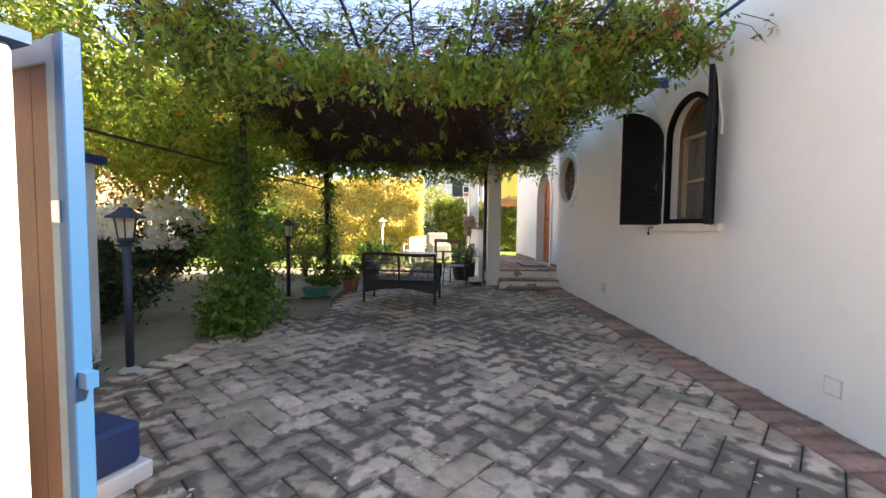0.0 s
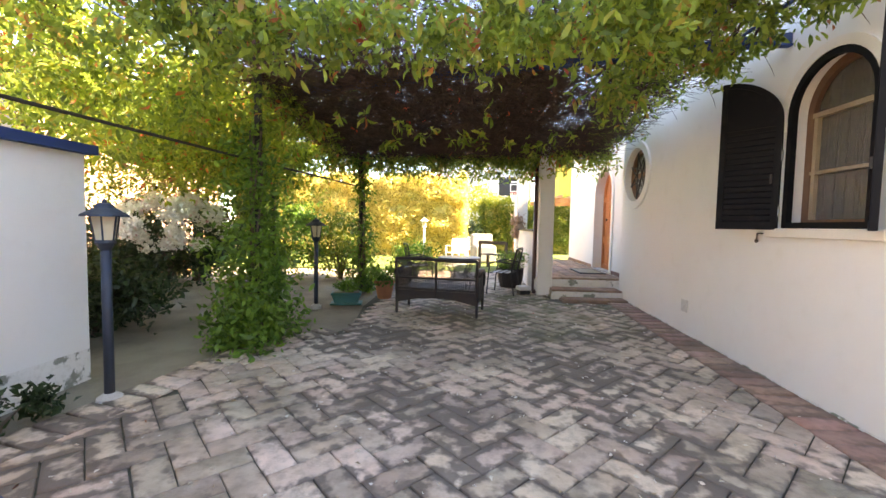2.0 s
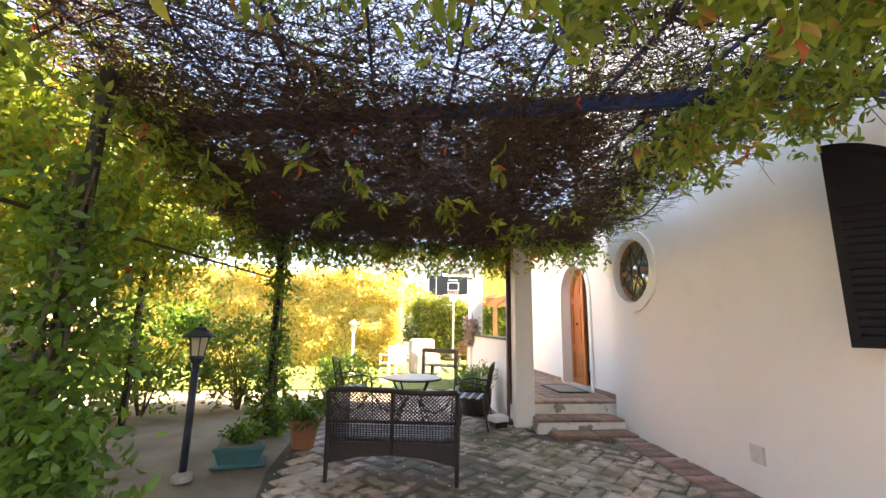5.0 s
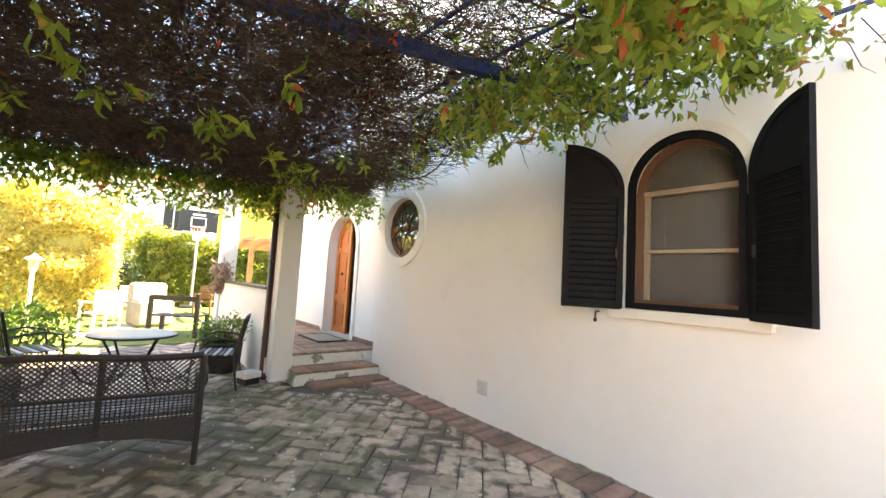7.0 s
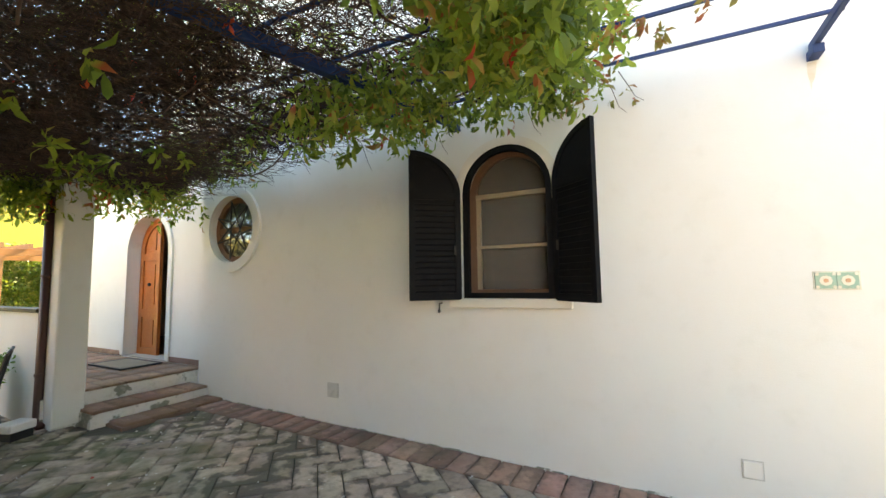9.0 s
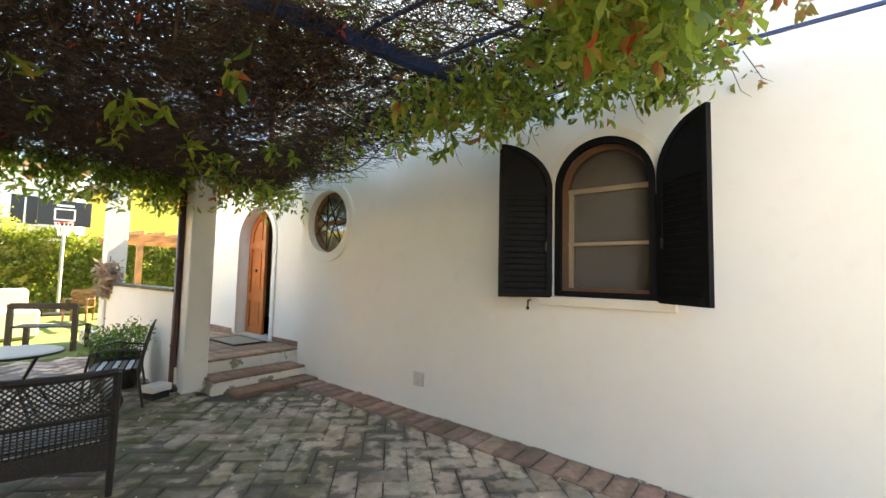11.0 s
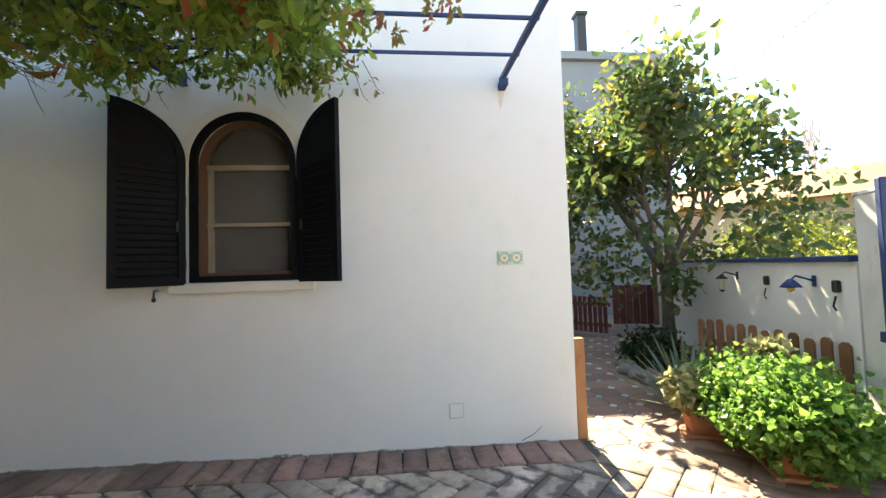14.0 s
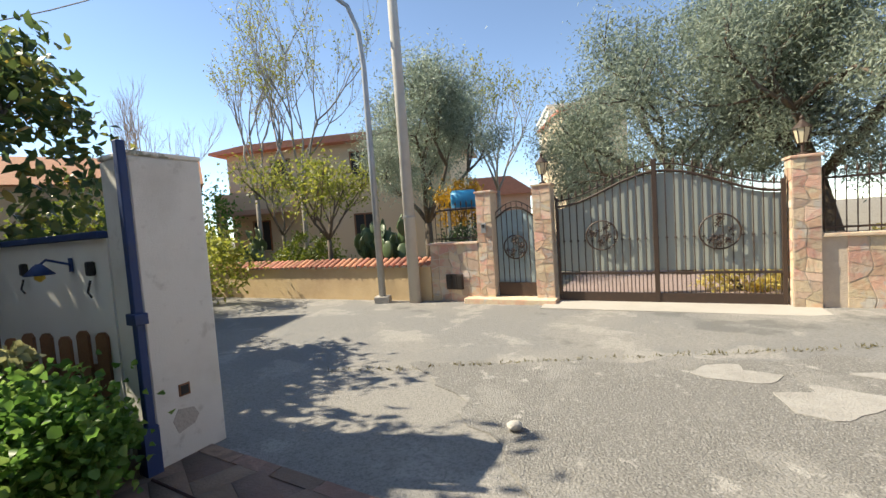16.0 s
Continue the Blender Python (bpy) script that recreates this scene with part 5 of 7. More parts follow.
bush("geranium_bush", "lush green geranium in a terracotta trough", (2.40, 0.45, G(0.5) + 0.18), 0.40, 0.34, 0.22, 7800, L_geranium, 0.045, 0.05, 60, 0.09, cat="potted plant", shell=0.6)
bush("succulent_plant", "pale yellow-green succulent in the trough", (2.55, 0.80, G(0.6) + 0.24), 0.20, 0.17, 0.14, 500, L_pale, 0.09, 0.05, 18, 0.05, cat="potted plant")
bush("succulent_plant", "pale rosette succulent above the geraniums", (2.34, 0.22, G(0.6) + 0.66), 0.14, 0.14, 0.08, 300, L_pale, 0.08, 0.05, 10, 0.04, cat="potted plant", stems=3)

pf = thing("picket_fence", "low brown wooden picket fence behind the troughs", "fence", (1.98, -0.16, G(0)), -2)
for i in range(12):
    x = 0.06 + i * 0.15
    hgt = 0.86 + 0.02 * math.sin(i * 2.2)
    part("picket", slab([[(x - 0.045, 0.05), (x + 0.045, 0.05), (x + 0.045, hgt - 0.03), (x + 0.02, hgt), (x - 0.02, hgt), (x - 0.045, hgt - 0.03)]], 0, 0.022, lambda a, b, d: (a, d, b)), M_wood_brown, pf)
for z in (0.22, 0.56):
    part("fence_rail", nbox(0, 1.77, -0.03, -0.002, z, z + 0.07), M_wood_brown, pf)
for x in (0.0, 1.77):
    part("fence_post", nbox(x - 0.035, x + 0.035, -0.075, -0.032, -0.05, 0.72), M_wood_brown, pf)

wg = thing("wooden_gate", "honey-brown wooden side gate folded back to the house", "gate", (2.62, 1.80, G(1.8)))
part("gate_post", nbox(-0.02, 0.05, -0.05, 0.04, -0.03, 0.86), M_wood_honey, wg, bevel=0.006)
for i in range(6):
    part("picket", nbox(0.08 + i * 0.13, 0.17 + i * 0.13, -0.02, 0.005, 0.06, 0.82 + 0.03 * (i % 2)), M_wood_honey, wg)
for z in (0.18, 0.62):
    part("gate_rail", nbox(0.05, 0.88, 0.007, 0.035, z, z + 0.07), M_wood_honey, wg)
part("hinge", nbox(-0.03, -0.02, -0.03, 0.02, 0.62, 0.70), M_wood_honey, wg)


def spiky(name, label, loc, n, length, mat):
    s = thing(name, label, "plant", loc)
    for k in range(n):
        a = k * 2.399
        tilt = radians(15 + 60 * (k / n))
        d = Vector((math.cos(a) * math.sin(tilt), math.sin(a) * math.sin(tilt), math.cos(tilt)))
        side = d.cross(Vector((0, 0, 1))).normalized()
        up = side.cross(d)
        L = length * R.uniform(0.75, 1.1)
        bm = bmesh.new()
        rows = []
        for i, w in enumerate((0.022, 0.032, 0.022, 0.002)):
            c = d * L * i / 3 - Vector((0, 0, 1)) * 0.05 * (i / 3) ** 2
            rows.append([bm.verts.new(c + side * w), bm.verts.new(c - up * 0.008), bm.verts.new(c - side * w), bm.verts.new(c + up * 0.002)])
        for r0, r1 in zip(rows, rows[1:]):
            for j in range(4):
                bm.faces.new((r0[j], r0[(j + 1) % 4], r1[(j + 1) % 4], r1[j]))
        part("leaf_blade", bm, mat, s)


spiky("aloe", "spiky grey-green aloe clump by the picket fence", (3.10, 0.44, G(0.4)), 44, 0.85, L_aloe)
rk = []
for i in range(16):
    a = i / 15
    x, y = 4.0 + 1.5 * a + 0.1 * math.sin(i * 3), 0.22 - 1.0 * (a - 0.2) ** 2 + 0.05 * math.cos(i * 5)
    s = R.uniform(0.08, 0.17)
    o = thing("edging_stone", "rough pale stone edging the planting bed", "stone", (x, y, G(y) - 0.02), R.uniform(0, 360), group="stones round the tree bed")
    bm = bmesh.new()
    bmesh.ops.create_icosphere(bm, subdivisions=2, radius=s)
    for v in bm.verts:
        v.co *= 1 + 0.35 * noise.noise(v.co * 9 + Vector((i, 0, 0)))
        v.co.z = v.co.z * 0.75 + s * 0.45
    part("rock", bm, M_rock, o, smooth=False)
bush("bed_plant", "dark low shrub in the tree bed", (4.9, -0.35, G(0)), 0.7, 0.35, 0.22, 1200, L_dark, 0.09, 0.05, 25, 0.1)


# ---------------------------------------------------------------- trees
def branch(bm, p, d, length, r, depth, tips, spread=0.6, rise=0.12, kids=3, seg=6, wobble=0.18):
    w = [Vector(p)]
    d = Vector(d).normalized()
    n = 4
    for i in range(n):
        d = (d + Vector((R.uniform(-1, 1), R.uniform(-1, 1), R.uniform(-1, 1))) * wobble + Vector((0, 0, rise))).normalized()
        w.append(w[-1] + d * length / n)
    tube(bm, w, [r * (1 - 0.45 * i / n) for i in range(n + 1)], seg if depth > 1 else 4, cap=depth > 1)
    if depth == 0:
        tips.extend(w[1:])
        return
    if depth == 1:
        tips.extend(w[2:])
    for k in range(kids):
        at = w[n] if k == 0 else w[R.randint(2, n)]
        s = d.orthogonal().normalized()
        s.rotate(Matrix.Rotation(R.uniform(0, 6.28), 3, d))
        branch(bm, at, (d + s * R.uniform(0.5, 1.0) * spread * 1.6).normalized(), length * R.uniform(0.6, 0.8), r * 0.55, depth - 1, tips, spread, rise, kids, seg, wobble)


def tree(name, label, loc, trunk, first, r, depth, kids, mat, leaf_mat, per_tip, scatter, llen, lwid, spread=0.6, rise=0.12, lean=(0, 0), droop=0.3, group="", limbs=4, fill=None):
    t = thing(name, label, "tree", loc, group=group)
    tips = []
    bm = bmesh.new()
    base = [Vector((0, 0, -0.1)), Vector((lean[0] * 0.3, lean[1] * 0.3, trunk * 0.4)), Vector((lean[0], lean[1], trunk))]
    tube(bm, base, [r * 1.25, r, r * 0.85], 10)
    for k in range(limbs):
        a = k * 6.283 / limbs + R.uniform(-0.4, 0.4)
        branch(bm, base[2], (math.cos(a) * spread * 1.4, math.sin(a) * spread * 1.4, 1), first, r * 0.6, depth, tips, spread, rise, kids)
    part("trunk", bm, mat, t, smooth=True)
    if per_tip:
        c = np.repeat(np.array([tuple(q) for q in tips]), per_tip, axis=0)
        c = c + NR.normal(size=c.shape) * scatter
        if fill:                 # further clumps low in the crown: count, height, radius, half height
            c = np.concatenate([c, blob_points(fill[0], 0, 0, fill[1], fill[2], fill[2], fill[3], 58, 0.24, 0.62)])
        leaves("crown", c, llen, lwid, leaf_mat, t, droop=droop, oval=llen > 0.15)
    return t


R.seed(5)
NR = np.random.default_rng(5)
tree("broadleaf_tree", "dark glossy broadleaved tree with yellowing leaves", (5.7, -1.17, G(-1.2)), 1.35, 1.5, 0.10, 3, 3, M_bark, L_broad, 7, 0.17, 0.17, 0.076, spread=0.52, rise=0.12, limbs=6, droop=0.35, fill=(3100, 2.6, 2.2, 1.6))

# side fences, far house
rf = thing("picket_gate", "dark red wooden picket gate across the yard", "gate", (8.6, -0.1, G(0)), -143, group="red pickets")
for i in range(13):
    part("picket", nbox(i * 0.115, i * 0.115 + 0.08, -0.012, 0.012, 0.05, 0.82), M_wood_red, rf)
for z in (0.18, 0.62):
    part("gate_rail", nbox(-0.02, 1.52, 0.013, 0.045, z, z + 0.07), M_wood_red, rf)
sc = thing("board_screen", "dark red leaning board screen at the yard's end", "screen", (9.1, -2.0, G(-2)), -110)
for i in range(9):
    part("board", nbox(i * 0.16, i * 0.16 + 0.15, -0.01, 0.01, 0.02, 1.0), M_wood_red, sc)
for z in (0.2, 0.75):
    part("screen_rail", nbox(0, 1.44, 0.011, 0.04, z, z + 0.06), M_wood_red, sc)


def far_window(parent, place, a0, a1, z0, z1, shutter_mat=None):
    """A window on a far house: frame, pane and sill; place(a, d, z) gives the point."""
    def bx(u0, u1, d0, d1, zz0, zz1):
        bm = bmesh.new()
        vs = [bm.verts.new(place(a, d, z)) for z in (zz0, zz1) for a, d in ((u0, d0), (u1, d0), (u1, d1), (u0, d1))]
        for f in ((3, 2, 1, 0), (4, 5, 6, 7), (0, 1, 5, 4), (1, 2, 6, 5), (2, 3, 7, 6), (3, 0, 4, 7)):
            bm.faces.new([vs[i] for i in f])
        return bm
    w = part("window", bx(a0, a1, -0.01, 0.02, z0, z1), M_dark, parent)
    for u0, u1, q0, q1 in ((a0 - 0.07, a0, z0 - 0.07, z1 + 0.07), (a1, a1 + 0.07, z0 - 0.07, z1 + 0.07), (a0, a1, z1, z1 + 0.07), ((a0 + a1) / 2 - 0.03, (a0 + a1) / 2 + 0.03, z0, z1)):
        part("frame", bx(u0, u1, -0.05, 0.02, q0, q1), shutter_mat or M_white, w)
    part("sill", bx(a0 - 0.12, a1 + 0.12, -0.12, 0.02, z0 - 0.13, z0 - 0.07), M_concrete, w)


gh = thing("neighbour_house", "grey rendered neighbouring house in shade", "house", (11.5, -5.5, -0.3), 90, kind="")
part("wall", nbox(0, 11, -8, 0, 0, 8.2), M_house_grey, gh)
part("roof", nbox(-0.2, 11.2, -8.2, 0.2, 8.2, 8.45), M_house_grey, gh)
far_window(gh, lambda a, d, z: (a, -d, z), 4.2, 5.0, 1.6, 2.9)
far_window(gh, lambda a, d, z: (a, -d, z), 7.2, 8.0, 1.6, 2.9)
part("flue", nbox(2.55, 2.85, -0.5, -0.2, 8.45, 9.9), M_metal_dark, gh, "dark metal chimney flue")
part("flue_cap", nbox(2.5, 2.9, -0.55, -0.15, 9.9, 10.0), M_metal_dark, gh)
part("gutter", ntube([(2.0, 0.12, 1.9), (11, 0.12, 1.75)], 0.05, 6), M_house_grey, gh)
nh = thing("far_neighbour_house", "low cream house beyond the boundary wall", "house", (22.0, -17.0, -0.3), 128)
part("wall", nbox(0, 12, 0, 6, 0, 3.6), M_house_cream, nh)
part("roof", slab([[(-0.5, 3.6), (12.5, 3.6), (10.8, 4.7), (1.2, 4.7)]], -0.5, 6.5, lambda a, b, d: (a, d, b)), M_rooftile, nh, "terracotta tiled roof")
for a in (1.6, 5.2, 8.8):
    far_window(nh, lambda u, d, z: (u, 6 - d, z), a, a + 1.0, 1.1, 2.4, M_wood_brown)
bush("yard_shrub", "tall green shrub beyond the boundary wall", (9.5, -7.6, -0.3), 2.0, 1.6, 1.5, 6000, L_hedge_green, 0.13, 0.07, 60, 0.3)
bush("yard_shrub", "bright green tree top over the boundary wall", (11.0, -11.5, -0.3), 2.4, 1.8, 2.3, 6000, L_geranium, 0.15, 0.08, 60, 0.35)
bush("yard_shrub", "yellow-green shrub beyond the boundary wall", (6.6, -6.2, -0.3), 1.5, 1.2, 1.1, 4000, L_young, 0.11, 0.06, 40, 0.25)

# ---------------------------------------------------------------- street, far side
SO, SRZ = (0.55, -5.97, 0.0), 159.88
SG = -0.27


def street_thing(name, label, cat, **kw):
    return thing(name, label, cat, SO, SRZ, **kw)


ow = street_thing("garden_wall", "low ochre plastered garden wall with a tiled coping", "wall", kind="structure")
part("wall_body", nbox(-22, -0.06, 0, 0.25, SG - 0.2, 0.44), M_ochre, ow)
# half-round coping tiles
tile_v, tile_f = [], []
for k in range(7):
    a = math.pi * k / 6
    for yy, zz, rr in ((-0.13, -0.05, 0.082), (0.24, 0.10, 0.070)):
        tile_v.append((rr * math.cos(a), yy, zz + rr * 0.75 * math.sin(a)))
for k in range(6):
    tile_f.append((2 * k, 2 * k + 1, 2 * k + 3, 2 * k + 2))
tile_me = None
for i in range(120):
    u = -0.15 - i * 0.17
    if tile_me is None:
        t = raw_mesh("roof_tile", tile_v, tile_f, M_rooftile, ow, smooth=True)
        tile_me = t.data
    else:
        t = new("roof_tile", tile_me)
        t.parent = ow
    t.matrix_basis = pose(u, 0.05, 0.49 + R.uniform(-0.008, 0.008), R.uniform(-2, 2), R.uniform(-3, 3), R.uniform(-3, 3))
part("coping_bed", nbox(-22, -0.06, -0.05, 0.30, 0.442, 0.475), M_mortar, ow)


def stone_face(parent, u0, u1, z0, z1, d, seed, size=0.16, side=None):
    """Irregular flat stones set in mortar on one face (depth d, looking to the street)."""
    rr = random.Random(seed)
    nu, nz = max(1, round((u1 - u0) / size)), max(1, round((z1 - z0) / (size * 0.85)))
    P = [[(u0 + (u1 - u0) * i / nu + (rr.uniform(-0.3, 0.3) * size if 0 < i < nu else 0), z0 + (z1 - z0) * j / nz + (rr.uniform(-0.3, 0.3) * size if 0 < j < nz else 0)) for i in range(nu + 1)] for j in range(nz + 1)]
    for j in range(nz):
        for i in range(nu):
            q = [P[j][i], P[j][i + 1], P[j + 1][i + 1], P[j + 1][i]]
            cx, cz = sum(a for a, _ in q) / 4, sum(b for _, b in q) / 4
            g = 1 - 0.008 / size * 2
            q = [(cx + (a - cx) * g, cz + (b - cz) * g) for a, b in q]
            h = rr.uniform(0.004, 0.012)
            if side is None:
                pl = lambda a, b, dd: (a, d - dd, b)
            else:
                pl = lambda a, b, dd: (side[0] + side[1] * dd, a, b)
            part("stone", slab([q], 0, h, pl), M_stone, parent)


def stone_pillar(u0, u1, z1, seed, lantern):
    p = street_thing("stone_pillar", "gate pillar clad in pink and cream stones", "gate pillar", group="stone gate pillars", kind="structure")
    part("core", nbox(u0, u1, 0, 0.33, SG - 0.1, z1), M_mortar, p)
    stone_face(p, u0, u1, SG, z1, 0.0, seed, 0.17)
    stone_face(p, 0.0, 0.33, SG, z1, 0.0, seed + 50, 0.17, (u0, -1))
    part("cap", nbox(u0 - 0.03, u1 + 0.03, -0.03, 0.36, z1, z1 + 0.04), M_stone, p, bevel=0.008)
    if lantern:
        l = street_thing("pillar_lantern", "dark wrought lantern on the stone pillar", "lantern", group="gate pillar lanterns")
        c = ((u0 + u1) / 2, 0.16, z1 + 0.04)
        part("foot", lathe(bmesh.new(), [(0.07, 0), (0.07, 0.03), (0.02, 0.05), (0.018, 0.16), (0.05, 0.18)], 10, c), M_iron_gate, l)
        part("lantern_glass", lathe(bmesh.new(), [(0.06, 0.18), (0.105, 0.38)], 8, c), M_lampglass, l)
        for k in range(8):
            a = 2 * math.pi * k / 8
            part("rib", ntube([(c[0] + 0.062 * math.cos(a), c[1] + 0.062 * math.sin(a), c[2] + 0.18), (c[0] + 0.108 * math.cos(a), c[1] + 0.108 * math.sin(a), c[2] + 0.38)], 0.006, 4), M_iron_gate, l)
        part("hood", lathe(bmesh.new(), [(0.125, 0.38), (0.11, 0.40), (0.05, 0.46), (0.02, 0.50), (0.03, 0.53), (0.004, 0.57)], 10, c), M_iron_gate, l)
    return p


p1 = stone_pillar(1.03, 1.33, 1.84, 3, False)
part("intercom", nbox(1.12, 1.22, -0.05, -0.02, 1.08, 1.27), M_steel, p1, "grey metal intercom", bevel=0.006)
part("intercom_screen", nbox(1.14, 1.20, -0.056, -0.05, 1.18, 1.24), M_dark, p1)
stone_pillar(2.13, 2.45, 1.86, 5, True)
stone_pillar(5.81, 6.13, 1.88, 8, True)
sw = street_thing("stone_wall", "low stone-clad wall beside the pedestrian gate", "wall", kind="structure", group="stone front walls")
part("core", nbox(-0.05, 1.02, 0.02, 0.30, SG - 0.1, 0.88), M_mortar, sw)
stone_face(sw, -0.05, 1.02, SG, 0.88, 0.02, 11, 0.2)
part("coping", nbox(-0.08, 1.02, -0.03, 0.33, 0.88, 0.92), M_stone, sw, bevel=0.006)
mb = street_thing("meter_box", "dark metal letter boxes set in the stone wall", "letter box")
part("mailbox_frame", nbox(0.30, 0.66, -0.03, 0.02, -0.02, 0.28), M_iron_gate, mb, bevel=0.005)
for k in range(3):
    part("mailbox_door", nbox(0.325 + k * 0.108, 0.425 + k * 0.108, -0.042, -0.031, 0.01, 0.25), M_metal_dark, mb)
sw2 = street_thing("stone_wall", "long stone-clad wall beyond the driveway gate", "wall", kind="structure", group="stone front walls")
part("core", nbox(6.14, 14, 0.05, 0.35, SG - 0.1, 0.76), M_mortar, sw2)
stone_face(sw2, 6.40, 9.0, SG, 0.76, 0.05, 17, 0.26)
part("coping", nbox(6.14, 14, 0.0, 0.40, 0.76, 0.81), M_stone, sw2, bevel=0.006)


def iron_fence(u0, u1, z0, z1, label):
    f = street_thing("iron_fence", label, "fence", group="iron fences on the stone walls")
    for z in (z0 + 0.06, z1 - 0.14):
        part("fence_rail", nbox(u0, u1, 0.14, 0.17, z, z + 0.03), M_iron_gate, f)
    n = int((u1 - u0) / 0.115)
    for i in range(n + 1):
        u = u0 + (u1 - u0) * i / n
        bm = ntube([(u, 0.155, z0), (u, 0.155, z1 - 0.05)], 0.008, 5)
        tube(bm, [(u, 0.155, z1 - 0.06), (u, 0.155, z1 - 0.02), (u, 0.155, z1 + 0.05)], [0.008, 0.02, 0.001], 5)
        part("bar", bm, M_iron_gate, f)


iron_fence(0.05, 1.0, 0.92, 1.70, "dark iron railing with spear tips")
iron_fence(6.2, 10.5, 0.81, 1.70, "dark iron railing on the long stone wall")


def rosette(parent, u, z, r, d):
    ring = [(u + r * math.cos(a), d, z + r * math.sin(a)) for a in (2 * math.pi * k / 28 for k in range(29))]
    ro = part("rosette_ring", ntube(ring, 0.013, 5), M_iron_gate, parent, "wrought iron flower medallion")
    for k in range(11):
        a, q = R.uniform(0, 6.28), r * math.sqrt(R.random()) * 0.78
        c = (u + q * math.cos(a), d - 0.012, z + q * math.sin(a))
        bm = bmesh.new()
        for j in range(5):
            b = j * 1.2566 + k
            tube(bm, [c, (c[0] + 0.04 * math.cos(b), d - 0.03, c[2] + 0.04 * math.sin(b)), (c[0] + 0.055 * math.cos(b + 0.5), d - 0.015, c[2] + 0.055 * math.sin(b + 0.5))], [0.008, 0.014, 0.004], 4)
        part("iron_flower", bm, M_iron_gate, ro)


def gate_top(u):
    """Height of the big gate's curved top rail."""
    s = (u - 2.52) / (5.77 - 2.52)
    return 1.46 + 0.46 * (0.5 - 0.5 * math.cos(2 * math.pi * min(max(s * 1.0, 0), 1))) if 0 <= s <= 1 else 1.46


dg = street_thing("driveway_gate", "arched double iron driveway gate backed with grey-green sheet", "gate")
U0, U1, UM = 2.50, 5.77, 4.09
bm = bmesh.new()
for a, b in ((U0, UM - 0.03), (UM + 0.03, U1)):
    loop = [(a, 0.30), (b, 0.30)] + [(b + (a - b) * i / 14, gate_top(b + (a - b) * i / 14) - 0.03) for i in range(15)]
    part("backing_sheet", slab([loop], 0.19, 0.195, lambda p, q, d: (p, d, q)), M_gate_sheet, dg, "grey-green backing sheet")
    part("top_rail", ntube([(b + (a - b) * i / 16, 0.17, gate_top(b + (a - b) * i / 16)) for i in range(17)], 0.022, 6), M_iron_gate, dg)
    part("top_scroll_rail", ntube([(b + (a - b) * i / 16, 0.17, gate_top(b + (a - b) * i / 16) + 0.11) for i in range(17)], 0.013, 6), M_iron_gate, dg)
    part("bottom_panel", nbox(a, b, 0.14, 0.20, SG + 0.04, SG + 0.20), M_iron_gate, dg)
    part("mid_rail", nbox(a, b, 0.15, 0.185, 0.24, 0.28), M_iron_gate, dg)
    n = 13
    for i in range(n + 1):
        u = a + (b - a) * i / n
        bm = ntube([(u, 0.165, SG + 0.20), (u, 0.165, gate_top(u) + 0.11)], 0.0085, 5)
        tube(bm, [(u, 0.165, gate_top(u) + 0.12), (u, 0.165, gate_top(u) + 0.16), (u, 0.165, gate_top(u) + 0.23)], [0.008, 0.022, 0.001], 5)
        bar = part("bar", bm, M_iron_gate, dg)
        part("collar", lathe(bmesh.new(), [(0.01, 0), (0.022, 0.012), (0.022, 0.022), (0.01, 0.034)], 6, (u, 0.165, 0.82)), M_iron_gate, bar)
    for i in range(n):
        u = a + (b - a) * (i + 0.5) / n
        part("short_bar", ntube([(u, 0.165, SG + 0.20), (u, 0.165, 0.25)], 0.007, 5), M_iron_gate, dg)
part("meeting_stile", nbox(UM - 0.03, UM + 0.03, 0.13, 0.21, SG + 0.04, 2.12), M_iron_gate, dg)
for u in (U0 + 0.02, U1 - 0.02):
    part("hanging_stile", nbox(u - 0.025, u + 0.025, 0.13, 0.20, SG + 0.04, 1.62), M_iron_gate, dg)
rosette(dg, 3.26, 0.92, 0.25, 0.13)
rosette(dg, 4.96, 0.90, 0.27, 0.13)

wk = street_thing("pedestrian_gate", "narrow iron pedestrian gate with a blue-grey sheet", "gate")
loop = [(1.36, -0.05), (2.10, -0.05)] + arc(1.73, 1.30, 0.37, 0, 180, 10)
loop = [(a, b if b < 1.30 else 1.30 + (b - 1.30) * 0.5) for a, b in loop]
part("backing_sheet", slab([loop], 0.18, 0.185, lambda p, q, d: (p, d, q)), M_gate_sheet_blue, wk)
part("top_rail", ntube([(1.36 + 0.74 * i / 12, 0.16, 1.34 + 0.19 * math.sin(math.pi * i / 12)) for i in range(13)], 0.018, 6), M_iron_gate, wk)
part("top_scroll_rail", ntube([(1.36 + 0.74 * i / 12, 0.16, 1.45 + 0.19 * math.sin(math.pi * i / 12)) for i in range(13)], 0.01, 6), M_iron_gate, wk)
for i in range(8):
    u = 1.37 + 0.72 * i / 7
    part("bar", ntube([(u, 0.155, -0.12), (u, 0.155, 1.45 + 0.19 * math.sin(math.pi * i / 7))], 0.008, 5), M_iron_gate, wk)
part("kick_panel", nbox(1.36, 2.10, 0.13, 0.19, -0.16, 0.10), M_iron_gate, wk)
rosette(wk, 1.73, 0.78, 0.22, 0.12)
st = street_thing("gate_step", "stone-edged step below the pedestrian gate", "step", kind="structure")
part("step_slab", nbox(0.75, 2.5, -0.22, 0.35, SG - 0.1, -0.16), M_stone, st, bevel=0.01)
st2 = street_thing("gate_apron", "pale concrete apron before the driveway gate", "pavement", kind="structure")
